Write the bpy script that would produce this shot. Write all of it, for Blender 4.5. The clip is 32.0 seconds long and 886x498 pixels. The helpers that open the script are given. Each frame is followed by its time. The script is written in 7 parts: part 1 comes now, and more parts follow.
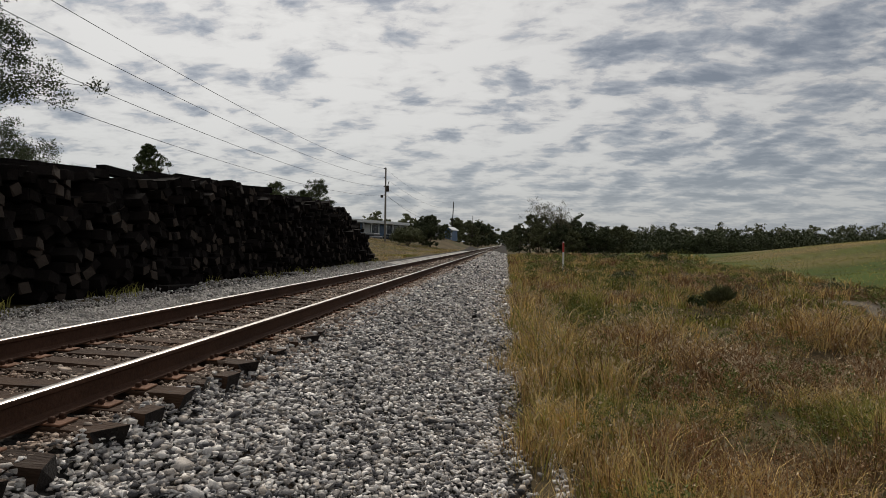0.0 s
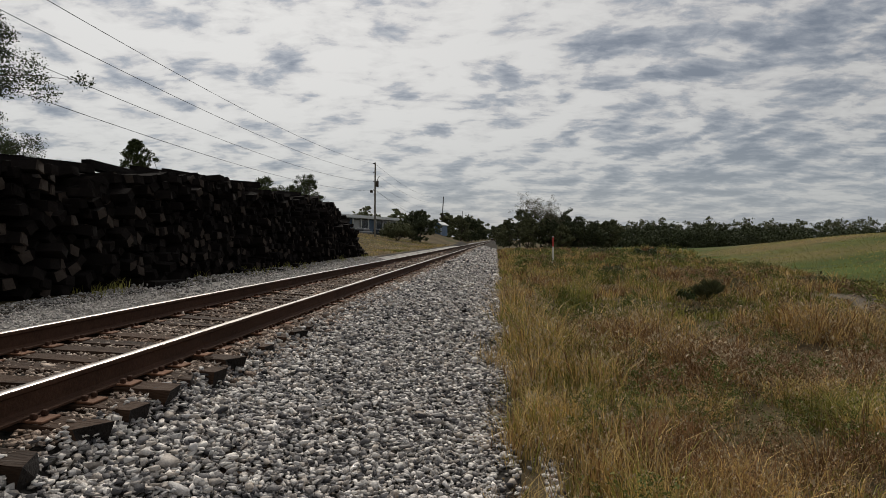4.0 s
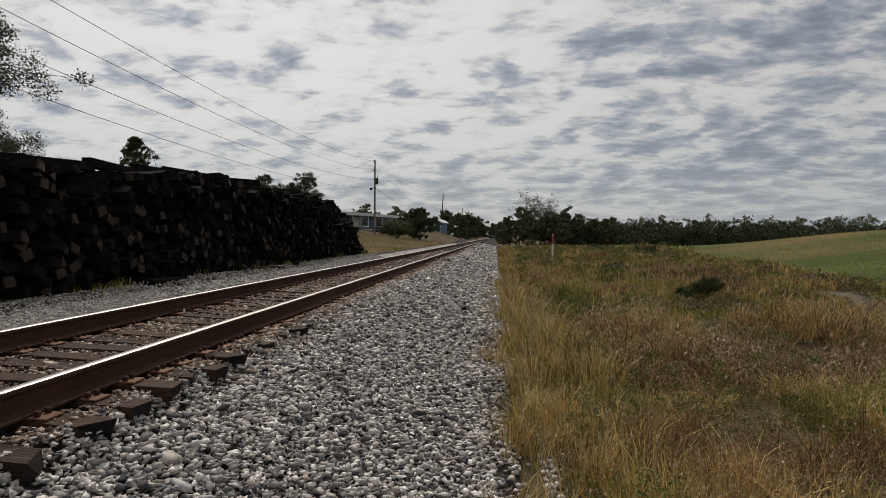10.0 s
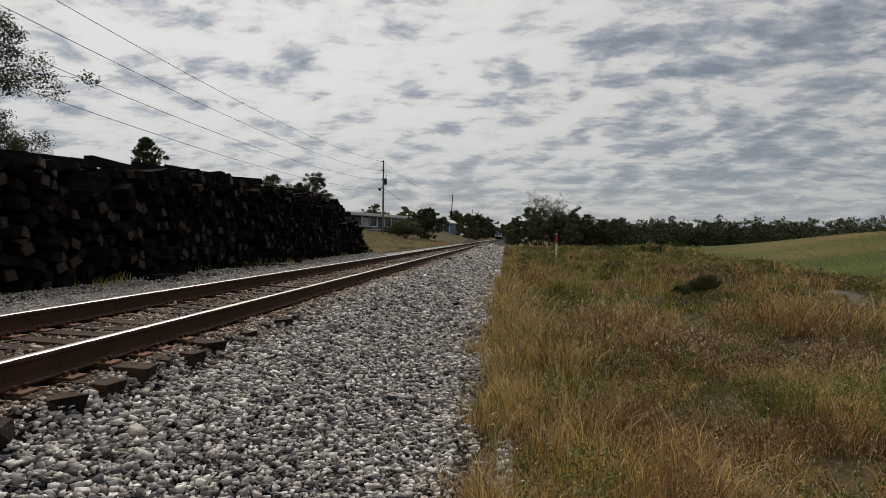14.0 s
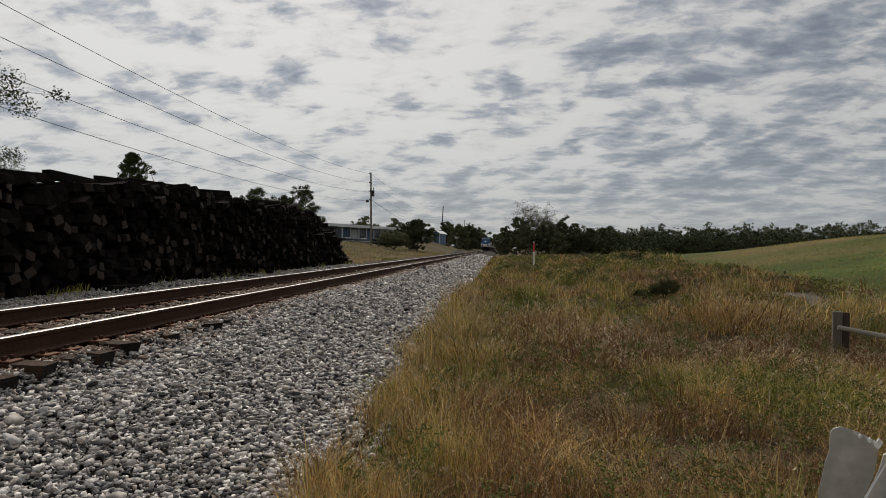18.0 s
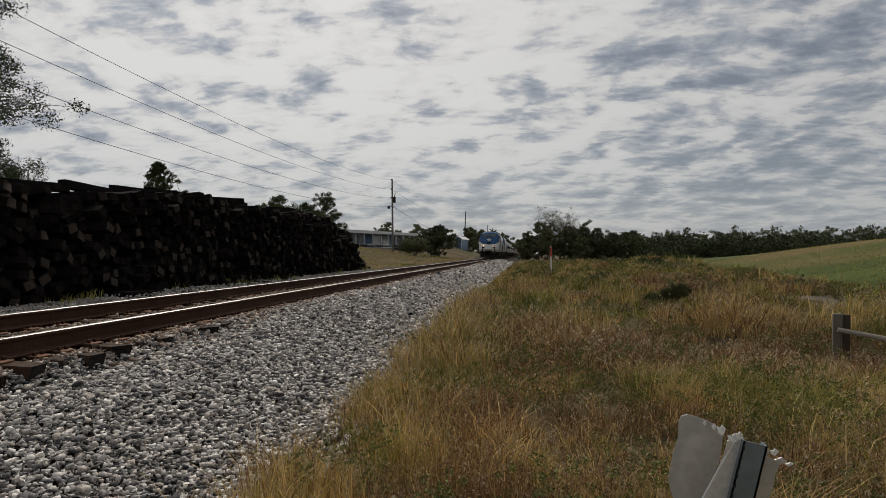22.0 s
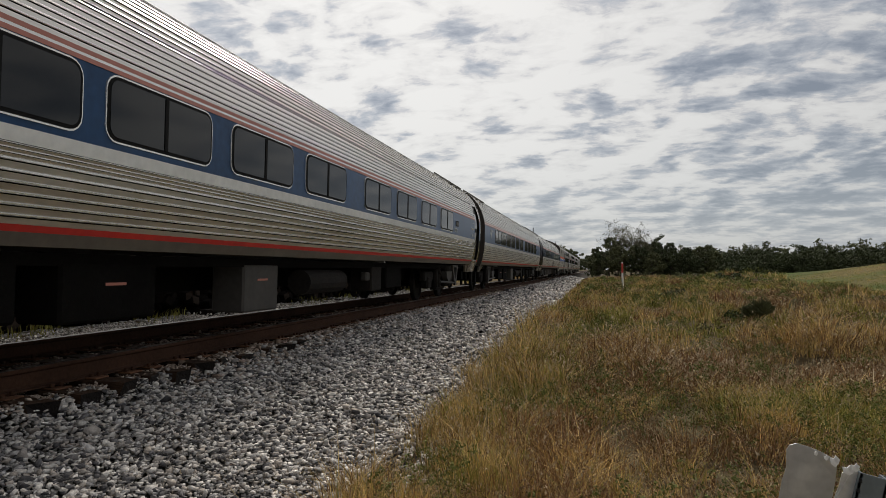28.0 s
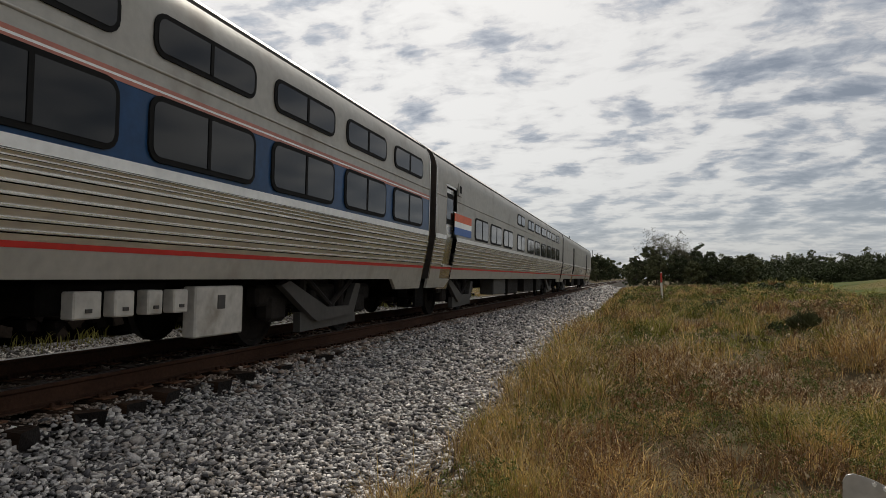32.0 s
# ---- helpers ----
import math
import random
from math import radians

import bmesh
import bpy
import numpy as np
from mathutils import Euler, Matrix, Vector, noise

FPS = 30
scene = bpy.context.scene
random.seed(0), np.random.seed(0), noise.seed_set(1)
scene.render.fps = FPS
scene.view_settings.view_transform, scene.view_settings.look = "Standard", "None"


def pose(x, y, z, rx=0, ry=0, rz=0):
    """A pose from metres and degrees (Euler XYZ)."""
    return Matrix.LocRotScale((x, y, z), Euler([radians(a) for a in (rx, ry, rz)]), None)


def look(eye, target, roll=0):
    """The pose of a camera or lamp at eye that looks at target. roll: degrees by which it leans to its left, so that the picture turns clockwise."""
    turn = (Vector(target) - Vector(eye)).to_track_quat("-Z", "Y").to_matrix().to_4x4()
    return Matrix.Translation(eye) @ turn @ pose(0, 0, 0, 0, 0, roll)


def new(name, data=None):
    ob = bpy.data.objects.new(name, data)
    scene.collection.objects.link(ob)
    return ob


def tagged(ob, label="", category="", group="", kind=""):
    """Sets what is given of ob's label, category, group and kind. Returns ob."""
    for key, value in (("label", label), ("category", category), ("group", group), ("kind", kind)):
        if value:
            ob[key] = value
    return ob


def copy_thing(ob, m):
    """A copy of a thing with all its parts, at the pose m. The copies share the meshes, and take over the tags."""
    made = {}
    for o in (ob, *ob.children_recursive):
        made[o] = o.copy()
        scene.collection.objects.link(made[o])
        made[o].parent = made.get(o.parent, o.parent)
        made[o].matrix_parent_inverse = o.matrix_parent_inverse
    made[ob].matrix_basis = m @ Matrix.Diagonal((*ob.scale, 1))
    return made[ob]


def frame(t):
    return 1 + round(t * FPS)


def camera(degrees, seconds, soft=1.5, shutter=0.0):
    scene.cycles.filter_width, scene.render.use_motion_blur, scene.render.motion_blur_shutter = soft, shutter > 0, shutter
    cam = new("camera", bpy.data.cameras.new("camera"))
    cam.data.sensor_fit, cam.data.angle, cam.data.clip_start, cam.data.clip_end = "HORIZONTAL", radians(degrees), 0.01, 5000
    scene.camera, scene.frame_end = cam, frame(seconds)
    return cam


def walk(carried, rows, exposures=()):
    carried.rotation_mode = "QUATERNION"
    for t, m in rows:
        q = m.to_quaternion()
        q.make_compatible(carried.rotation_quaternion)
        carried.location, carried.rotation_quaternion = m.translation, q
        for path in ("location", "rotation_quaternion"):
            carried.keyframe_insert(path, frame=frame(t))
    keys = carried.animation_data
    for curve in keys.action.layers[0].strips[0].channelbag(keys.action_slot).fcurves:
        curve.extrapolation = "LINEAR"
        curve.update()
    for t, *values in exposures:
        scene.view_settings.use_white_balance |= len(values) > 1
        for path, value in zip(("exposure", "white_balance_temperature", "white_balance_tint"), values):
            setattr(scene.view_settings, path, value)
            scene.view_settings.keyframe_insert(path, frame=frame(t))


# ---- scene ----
cam = camera(67.4, 32.0, soft=0.6)
PATH = [
    (0, (3.622, 0.331, 1.123), (3.433, 2.322, 1.107), 0.7),
    (0.5, (3.61, 0.349, 1.117), (3.42, 2.34, 1.103), 0.7),
    (1, (3.62, 0.336, 1.123), (3.431, 2.327, 1.11), 0.7),
    (1.5, (3.622, 0.34, 1.122), (3.435, 2.332, 1.108), 0.6),
    (2, (3.626, 0.349, 1.115), (3.442, 2.34, 1.099), 0.6),
    (2.5, (3.617, 0.366, 1.107), (3.438, 2.358, 1.09), 0.6),
    (3, (3.613, 0.382, 1.105), (3.442, 2.375, 1.084), 0.5),
    (3.5, (3.629, 0.371, 1.109), (3.464, 2.364, 1.083), 0.5),
    (5.5, (3.631, 0.37, 1.105), (3.485, 2.364, 1.068), 0.5),
    (6, (3.626, 0.377, 1.102), (3.48, 2.371, 1.065), 0.5),
    (6.5, (3.619, 0.382, 1.108), (3.474, 2.376, 1.069), 0.5),
    (7, (3.615, 0.386, 1.106), (3.469, 2.38, 1.066), 0.5),
    (7.5, (3.607, 0.401, 1.103), (3.459, 2.395, 1.064), 0.5),
    (8, (3.614, 0.38, 1.108), (3.463, 2.374, 1.07), 0.5),
    (8.5, (3.611, 0.369, 1.109), (3.458, 2.363, 1.072), 0.5),
    (9, (3.619, 0.355, 1.111), (3.464, 2.349, 1.073), 0.5),
    (9.5, (3.629, 0.344, 1.117), (3.472, 2.337, 1.079), 0.5),
    (10, (3.632, 0.338, 1.117), (3.474, 2.331, 1.079), 0.5),
    (10.5, (3.631, 0.333, 1.114), (3.471, 2.326, 1.076), 0.5),
    (11, (3.629, 0.338, 1.111), (3.465, 2.331, 1.075), 0.5),
    (11.5, (3.63, 0.35, 1.11), (3.458, 2.342, 1.075), 0.5),
    (12, (3.65, 0.332, 1.107), (3.475, 2.324, 1.073), 0.5),
    (12.5, (3.66, 0.275, 1.106), (3.484, 2.267, 1.068), 0.6),
    (13, (3.706, 0.178, 1.078), (3.525, 2.17, 1.042), 0.7),
    (13.5, (3.832, 0.149, 1.062), (3.645, 2.14, 1.024), 0.7),
    (14, (4.039, 0.133, 1.031), (3.849, 2.124, 0.995), 0.6),
    (14.5, (4.123, 0.046, 1.029), (3.937, 2.037, 0.996), 0.5),
    (16.5, (4.637, -0.189, 0.989), (4.455, 1.803, 0.977), 0.1),
    (17, (4.763, -0.266, 0.978), (4.586, 1.726, 0.971), -0.0),
    (17.5, (4.919, -0.208, 0.961), (4.744, 1.784, 0.955), -0.0),
    (18, (5.038, -0.136, 0.941), (4.864, 1.857, 0.939), -0.2),
    (18.5, (5.13, -0.182, 0.941), (4.954, 1.81, 0.94), -0.4),
    (19, (5.231, -0.27, 0.923), (5.051, 1.722, 0.927), -0.6),
    (19.5, (5.342, -0.284, 0.921), (5.155, 1.707, 0.929), -0.6),
    (20, (5.454, -0.24, 0.928), (5.254, 1.75, 0.936), -0.5),
    (20.5, (5.484, -0.222, 0.906), (5.271, 1.766, 0.914), -0.5),
    (21, (5.494, -0.217, 0.907), (5.268, 1.77, 0.916), -0.5),
    (21.5, (5.506, -0.223, 0.914), (5.268, 1.763, 0.925), -0.5),
    (22, (5.52, -0.217, 0.915), (5.273, 1.767, 0.931), -0.6),
    (22.5, (5.52, -0.218, 0.92), (5.263, 1.766, 0.942), -0.7),
    (23, (5.517, -0.222, 0.925), (5.247, 1.759, 0.953), -0.9),
    (23.5, (5.515, -0.226, 0.929), (5.23, 1.754, 0.961), -1.0),
    (24, (5.513, -0.208, 0.921), (5.212, 1.769, 0.959), -1.1),
    (24.5, (5.505, -0.208, 0.925), (5.189, 1.766, 0.967), -1.1),
    (25, (5.491, -0.219, 0.926), (5.158, 1.752, 0.974), -1.1),
    (25.5, (5.482, -0.216, 0.93), (5.13, 1.752, 0.982), -1.1),
    (27.5, (5.453, -0.213, 0.926), (5.024, 1.74, 0.992), -1.0),
    (28, (5.456, -0.211, 0.927), (5.011, 1.738, 0.997), -1.0),
    (28.5, (5.455, -0.225, 0.93), (4.997, 1.72, 1.004), -1.1),
    (29, (5.458, -0.229, 0.933), (4.989, 1.714, 1.012), -1.1),
    (29.5, (5.474, -0.245, 0.948), (4.993, 1.694, 1.03), -1.0),
    (30, (5.472, -0.24, 0.943), (4.979, 1.697, 1.032), -1.1),
    (30.5, (5.465, -0.231, 0.936), (4.961, 1.703, 1.03), -1.1),
    (31, (5.452, -0.22, 0.951), (4.936, 1.709, 1.047), -1.0),
    (31.5, (5.448, -0.214, 0.948), (4.919, 1.712, 1.048), -1.0),
    (32, (5.435, -0.217, 0.967), (4.888, 1.704, 1.065), -0.9),
]
EXPOSURES = [(0, 0.0), (15, 0.0), (18, -0.04), (24.5, -0.10), (25.4, -0.10), (27.3, 0.20), (32, 0.20)]
walk(cam, [(t, look(eye, target, roll)) for t, eye, target, roll in PATH], EXPOSURES)

# ---- world, sun, exposure ----


def build_world():
    w = bpy.data.worlds.new("overcast_sky")
    scene.world = w
    w.use_nodes = True
    nt = w.node_tree
    nt.nodes.clear()
    N, L = nt.nodes.new, nt.links.new

    def math_node(op, a, b=None, clamp=False):
        n = N("ShaderNodeMath")
        n.operation, n.use_clamp = op, clamp
        for i, v in enumerate((a, b)):
            if v is None:
                continue
            if isinstance(v, (int, float)):
                n.inputs[i].default_value = v
            else:
                L(v, n.inputs[i])
        return n.outputs[0]

    out, bg = N("ShaderNodeOutputWorld"), N("ShaderNodeBackground")
    sky = N("ShaderNodeTexSky")
    sky.sky_type, sky.sun_disc = "NISHITA", False
    sky.sun_elevation, sky.sun_rotation = radians(SUN_EL), radians(SUN_AZ)
    skyc = N("ShaderNodeVectorMath")
    skyc.operation = "SCALE"
    skyc.inputs["Scale"].default_value = 0.085
    L(sky.outputs[0], skyc.inputs[0])
    co = N("ShaderNodeTexCoord")
    sep = N("ShaderNodeSeparateXYZ")
    L(co.outputs["Generated"], sep.inputs[0])
    zc = math_node("MAXIMUM", sep.outputs[2], 0.0)
    den = math_node("ADD", zc, 0.21)
    px = math_node("DIVIDE", sep.outputs[0], den)
    py = math_node("DIVIDE", sep.outputs[1], den)
    vec = N("ShaderNodeCombineXYZ")
    L(px, vec.inputs[0])
    L(py, vec.inputs[1])

    def noise_at(source, scale, detail, rough, off, stretch=1.0):
        m = N("ShaderNodeMapping")
        m.inputs["Location"].default_value = off
        m.inputs["Rotation"].default_value = (0, 0, radians(4))
        m.inputs["Scale"].default_value = (1.0, stretch, 1)
        L(source, m.inputs[0])
        n = N("ShaderNodeTexNoise")
        n.inputs["Scale"].default_value = scale
        n.inputs["Detail"].default_value = detail
        n.inputs["Roughness"].default_value = rough
        L(m.outputs[0], n.inputs["Vector"])
        return n

    # cloud sheet drawn on a flat layer, with a warped outline
    wob = noise_at(vec.outputs[0], 2.6, 4, 0.55, (2.0, 5.0, 0.0))
    warp = N("ShaderNodeVectorMath")
    warp.operation = "MULTIPLY_ADD"
    L(wob.outputs["Color"], warp.inputs[0])
    warp.inputs[1].default_value = (0.20, 0.13, 0.0)
    L(vec.outputs[0], warp.inputs[2])

    def about(n, mean, weight):
        return math_node("MULTIPLY", math_node("SUBTRACT", n, mean), weight)

    def billows(source, scale, off, stretch):
        """Rounded heads: thick in the middle of each cell."""
        m = N("ShaderNodeMapping")
        m.inputs["Location"].default_value = off
        m.inputs["Scale"].default_value = (1.0, stretch, 1)
        L(source, m.inputs[0])
        v = N("ShaderNodeTexVoronoi")
        v.feature = "SMOOTH_F1"
        v.inputs["Scale"].default_value = scale
        v.inputs["Smoothness"].default_value = 0.35
        v.inputs["Detail"].default_value = 2.0
        v.inputs["Roughness"].default_value = 0.45
        L(m.outputs[0], v.inputs["Vector"])
        return math_node("SUBTRACT", 0.40, v.outputs["Distance"])

    def thickness(shift):
        p = N("ShaderNodeVectorMath")
        p.operation = "ADD"
        L(warp.outputs[0], p.inputs[0])
        p.inputs[1].default_value = shift
        mid = noise_at(p.outputs[0], 4.2, 8, 0.58, (0.3, 4.2, 1.0), 1.35).outputs[0]
        heads = math_node("MULTIPLY", billows(p.outputs[0], 7.5, (1.0, 2.2, 0.0), 1.35), 0.30)
        return math_node("ADD", about(mid, 0.5, 0.88), heads)

    body = thickness((0.0, 0.0, 0.0))
    sunward = thickness((-0.015, 0.045, 0.0))
    big = noise_at(vec.outputs[0], 0.9, 2, 0.5, (3.1, 1.7, 0.4)).outputs[0]
    fine = noise_at(warp.outputs[0], 13.0, 7, 0.62, (7.0, 0.5, 2.0), 1.4).outputs[0]
    # the sheet thickens towards the east
    east = math_node("MULTIPLY", math_node("MINIMUM", sep.outputs[0], 0.45), 0.13)
    # and closes up towards the skyline
    low = math_node("MULTIPLY", math_node("SUBTRACT", 0.22, math_node("MINIMUM", zc, 0.22)), 0.22)
    f = math_node("ADD", math_node("ADD", body, 0.566), math_node("ADD", low, about(fine, 0.5, 0.40)))
    f = math_node("ADD", math_node("ADD", f, east), about(big, 0.5, 0.42))
    # sides of the cloudlets that face the sun are brighter
    f = math_node("ADD", f, math_node("MULTIPLY", math_node("SUBTRACT", sunward, body), 0.60))
    ramp = N("ShaderNodeValToRGB")
    els = ramp.color_ramp.elements
    els[0].position, els[0].color = 0.34, (0.80, 0.785, 0.755, 1)
    els[1].position, els[1].color = 0.665, (0.235, 0.265, 0.315, 1)
    for p, c in ((0.43, (0.73, 0.715, 0.69, 1)), (0.482, (0.575, 0.57, 0.575, 1)), (0.52, (0.46, 0.48, 0.51, 1)), (0.585, (0.335, 0.36, 0.405, 1))):
        e = els.new(p)
        e.color = c
    L(f, ramp.inputs[0])
    # brighter cloud towards the veiled sun
    dot = N("ShaderNodeVectorMath")
    dot.operation = "DOT_PRODUCT"
    L(co.outputs["Generated"], dot.inputs[0])
    dot.inputs[1].default_value = (-0.36, 0.67, 0.65)
    glow = math_node("ADD", 0.70, math_node("MULTIPLY", math_node("POWER", math_node("MAXIMUM", dot.outputs["Value"], 0.0), 3.0), 0.46))
    lit = N("ShaderNodeVectorMath")
    lit.operation = "SCALE"
    L(ramp.outputs[0], lit.inputs[0])
    L(glow, lit.inputs["Scale"])
    # hazy band near the horizon
    haze = N("ShaderNodeMix")
    haze.data_type = "RGBA"
    haze.inputs[7].default_value = (0.38, 0.42, 0.47, 1)
    hz = math_node("POWER", math_node("SUBTRACT", 1.0, math_node("MINIMUM", math_node("MULTIPLY", zc, 4.0), 1.0)), 2.2)
    L(math_node("MULTIPLY", hz, 0.75), haze.inputs[0])
    L(lit.outputs[0], haze.inputs[6])
    add = N("ShaderNodeMix")
    add.data_type = "RGBA"
    add.inputs[0].default_value = 0.90
    L(skyc.outputs[0], add.inputs[6])
    L(haze.outputs[2], add.inputs[7])
    L(add.outputs[2], bg.inputs[0])
    bg.inputs[1].default_value = 0.93
    L(bg.outputs[0], out.inputs[0])


# the sun stands behind thin cloud ahead and to the left
SUN_EL, SUN_AZ = 42.0, -11.0
SUN_DIR = (math.sin(radians(SUN_AZ)) * math.cos(radians(SUN_EL)), math.cos(radians(SUN_AZ)) * math.cos(radians(SUN_EL)), math.sin(radians(SUN_EL)))
build_world()
sun = new("sun", bpy.data.lights.new("sun", "SUN"))
sun.data.energy, sun.data.angle, sun.data.color = 2.4, radians(13), (1.0, 0.93, 0.82)
sun.matrix_world = look(SUN_DIR, (0, 0, 0))


# ---- materials ----
def material(name, base, rough=0.8, metal=0.0, var=0.25, scale=3.0, fine=40.0, bump=0.0, spots=None, rnd=0.0, coat=0.0, bump_scale=60.0, stretch=(1, 1, 1), island=0.0, spec=0.5):
    """Base colour varied at two scales, with bump and optional stains."""
    m = bpy.data.materials.new(name)
    m.use_nodes = True
    nt = m.node_tree
    N, L = nt.nodes.new, nt.links.new
    bsdf = nt.nodes["Principled BSDF"]
    bsdf.inputs["Roughness"].default_value = rough
    bsdf.inputs["Metallic"].default_value = metal
    bsdf.inputs["Specular IOR Level"].default_value = spec
    if coat:
        bsdf.inputs["Coat Weight"].default_value = coat
    co = N("ShaderNodeTexCoord")
    mp = N("ShaderNodeMapping")
    mp.inputs["Scale"].default_value = stretch
    L(co.outputs["Object"], mp.inputs[0])
    n1, n2 = N("ShaderNodeTexNoise"), N("ShaderNodeTexNoise")
    for n, s, d in ((n1, scale, 4), (n2, fine, 6)):
        n.inputs["Scale"].default_value, n.inputs["Detail"].default_value = s, d
        L(mp.outputs[0], n.inputs["Vector"])
    mul = N("ShaderNodeMath")
    mul.operation = "ADD"
    L(n1.outputs[0], mul.inputs[0])
    L(n2.outputs[0], mul.inputs[1])
    last = mul.outputs[0]
    if rnd:
        oi = N("ShaderNodeObjectInfo")
        r = N("ShaderNodeMath")
        r.operation = "MULTIPLY_ADD"
        L(oi.outputs["Random"], r.inputs[0])
        r.inputs[1].default_value = rnd
        L(last, r.inputs[2])
        last = r.outputs[0]
    if island:
        ge = N("ShaderNodeNewGeometry")
        r = N("ShaderNodeMath")
        r.operation = "MULTIPLY_ADD"
        L(ge.outputs["Random Per Island"], r.inputs[0])
        r.inputs[1].default_value = island
        L(last, r.inputs[2])
        last = r.outputs[0]
    mr = N("ShaderNodeMapRange")
    mr.inputs["From Min"].default_value = 0.6
    mr.inputs["From Max"].default_value = 1.4 + rnd + island
    mr.inputs["To Min"].default_value = 1 - var
    mr.inputs["To Max"].default_value = 1 + var
    L(last, mr.inputs[0])
    hs = N("ShaderNodeVectorMath")
    hs.operation = "SCALE"
    hs.inputs[0].default_value = base
    L(mr.outputs[0], hs.inputs["Scale"])
    col = hs.outputs[0]
    if spots:
        for colour, sc, lo, hi in spots:
            n3 = N("ShaderNodeTexNoise")
            n3.inputs["Scale"].default_value, n3.inputs["Detail"].default_value = sc, 5
            L(mp.outputs[0], n3.inputs["Vector"])
            r3 = N("ShaderNodeMapRange")
            r3.inputs["From Min"].default_value, r3.inputs["From Max"].default_value = lo, hi
            L(n3.outputs[0], r3.inputs[0])
            mx = N("ShaderNodeMix")
            mx.data_type = "RGBA"
            L(r3.outputs[0], mx.inputs[0])
            L(col, mx.inputs[6])
            mx.inputs[7].default_value = (*colour, 1)
            col = mx.outputs[2]
    L(col, bsdf.inputs["Base Color"])
    if bump:
        b = N("ShaderNodeBump")
        b.inputs["Strength"].default_value = min(bump, 1.0)
        b.inputs["Distance"].default_value = 0.02
        n4 = N("ShaderNodeTexNoise")
        n4.inputs["Scale"].default_value, n4.inputs["Detail"].default_value = bump_scale, 4
        L(mp.outputs[0], n4.inputs["Vector"])
        L(n4.outputs[0], b.inputs["Height"])
        L(b.outputs[0], bsdf.inputs["Normal"])
    return m


def glow_material(name, colour, strength):
    m = bpy.data.materials.new(name)
    m.use_nodes = True
    b = m.node_tree.nodes["Principled BSDF"]
    b.inputs["Base Color"].default_value = (*colour, 1)
    b.inputs["Emission Color"].default_value = (*colour, 1)
    b.inputs["Emission Strength"].default_value = strength
    return m


STONE = material("limestone_ballast", (0.485, 0.468, 0.452), 0.9, var=0.32, scale=14.0, fine=60, bump=0.4, bump_scale=120, spec=0.2)
RUSTSTONE = material("rust_stained_ballast", (0.37, 0.315, 0.27), 0.9, var=0.30, scale=14.0, fine=60, bump=0.4, bump_scale=120, spec=0.15, spots=[((0.20, 0.12, 0.075), 1.3, 0.52, 0.70)])
DUSTSTONE = material("pale_dusty_gravel", (0.42, 0.405, 0.39), 0.9, var=0.25, scale=10.0, fine=50, bump=0.3, bump_scale=120, spec=0.2)


def pebble_colours(m, tones):
    """Each stone takes one of several greys and tans."""
    nt = m.node_tree
    N, L = nt.nodes.new, nt.links.new
    bsdf = nt.nodes["Principled BSDF"]
    ge, ramp, mul = N("ShaderNodeNewGeometry"), N("ShaderNodeValToRGB"), N("ShaderNodeMix")
    els = ramp.color_ramp.elements
    els[0].position, els[0].color = 0.0, (*tones[0][1], 1)
    els[1].position, els[1].color = 1.0, (*tones[-1][1], 1)
    for q, c in tones[1:-1]:
        els.new(q).color = (*c, 1)
    mul.data_type, mul.blend_type = "RGBA", "MULTIPLY"
    mul.inputs[0].default_value = 1.0
    old = bsdf.inputs["Base Color"].links[0].from_socket
    L(ge.outputs["Random Per Island"], ramp.inputs[0])
    L(old, mul.inputs[6])
    L(ramp.outputs[0], mul.inputs[7])
    L(mul.outputs[2], bsdf.inputs["Base Color"])


pebble_colours(STONE, ((0, (.10, .10, .11)), (.14, (.26, .26, .28)), (.28, (.55, .54, .54)), (.45, (.92, .84, .76)), (.60, (.95, .95, .97)), (.80, (1.2, 1.17, 1.13)), (1, (1.75, 1.72, 1.68))))
pebble_colours(RUSTSTONE, ((0, (.35, .30, .28)), (.3, (.75, .68, .62)), (.6, (1.0, .95, .92)), (1, (1.7, 1.68, 1.66))))
pebble_colours(DUSTSTONE, ((0, (.45, .44, .44)), (.25, (.85, .84, .84)), (.7, (1.0, .99, .98)), (1, (1.4, 1.38, 1.36))))
FINEGRAVEL = material("fine_pale_gravel", (0.31, 0.295, 0.28), 0.95, var=0.55, scale=5, fine=45, bump=1.0, bump_scale=60, spots=[((0.09, 0.075, 0.06), 0.8, 0.56, 0.70)], spec=0.1)
# near-black base puts the shade between loose stones into the bed's colour
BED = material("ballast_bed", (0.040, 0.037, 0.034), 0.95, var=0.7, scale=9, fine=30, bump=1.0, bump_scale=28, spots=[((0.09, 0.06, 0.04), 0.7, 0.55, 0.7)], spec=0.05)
RAIL = material("rusty_rail_steel", (0.058, 0.029, 0.018), 0.85, 0.0, var=0.45, scale=2, fine=30, bump=0.3, spec=0.15)
RAILTOP = material("worn_rail_head", (0.34, 0.31, 0.285), 0.34, 0.82, var=0.4, scale=4, fine=60)
PLATE = material("rusty_tie_plate", (0.15, 0.066, 0.032), 0.85, 0.1, var=0.5, scale=6, fine=50, rnd=0.5, bump=0.3)
TIE = material("weathered_creosote_tie", (0.040, 0.022, 0.013), 0.85, var=0.7, scale=2.5, fine=30, bump=1.0, bump_scale=26, rnd=0.9, stretch=(0.35, 2.0, 2.0), spots=[((0.115, 0.066, 0.040), 2.2, 0.55, 0.74), ((0.10, 0.082, 0.07), 3.5, 0.68, 0.82), ((0.010, 0.008, 0.007), 2.0, 0.58, 0.7)], spec=0.2)
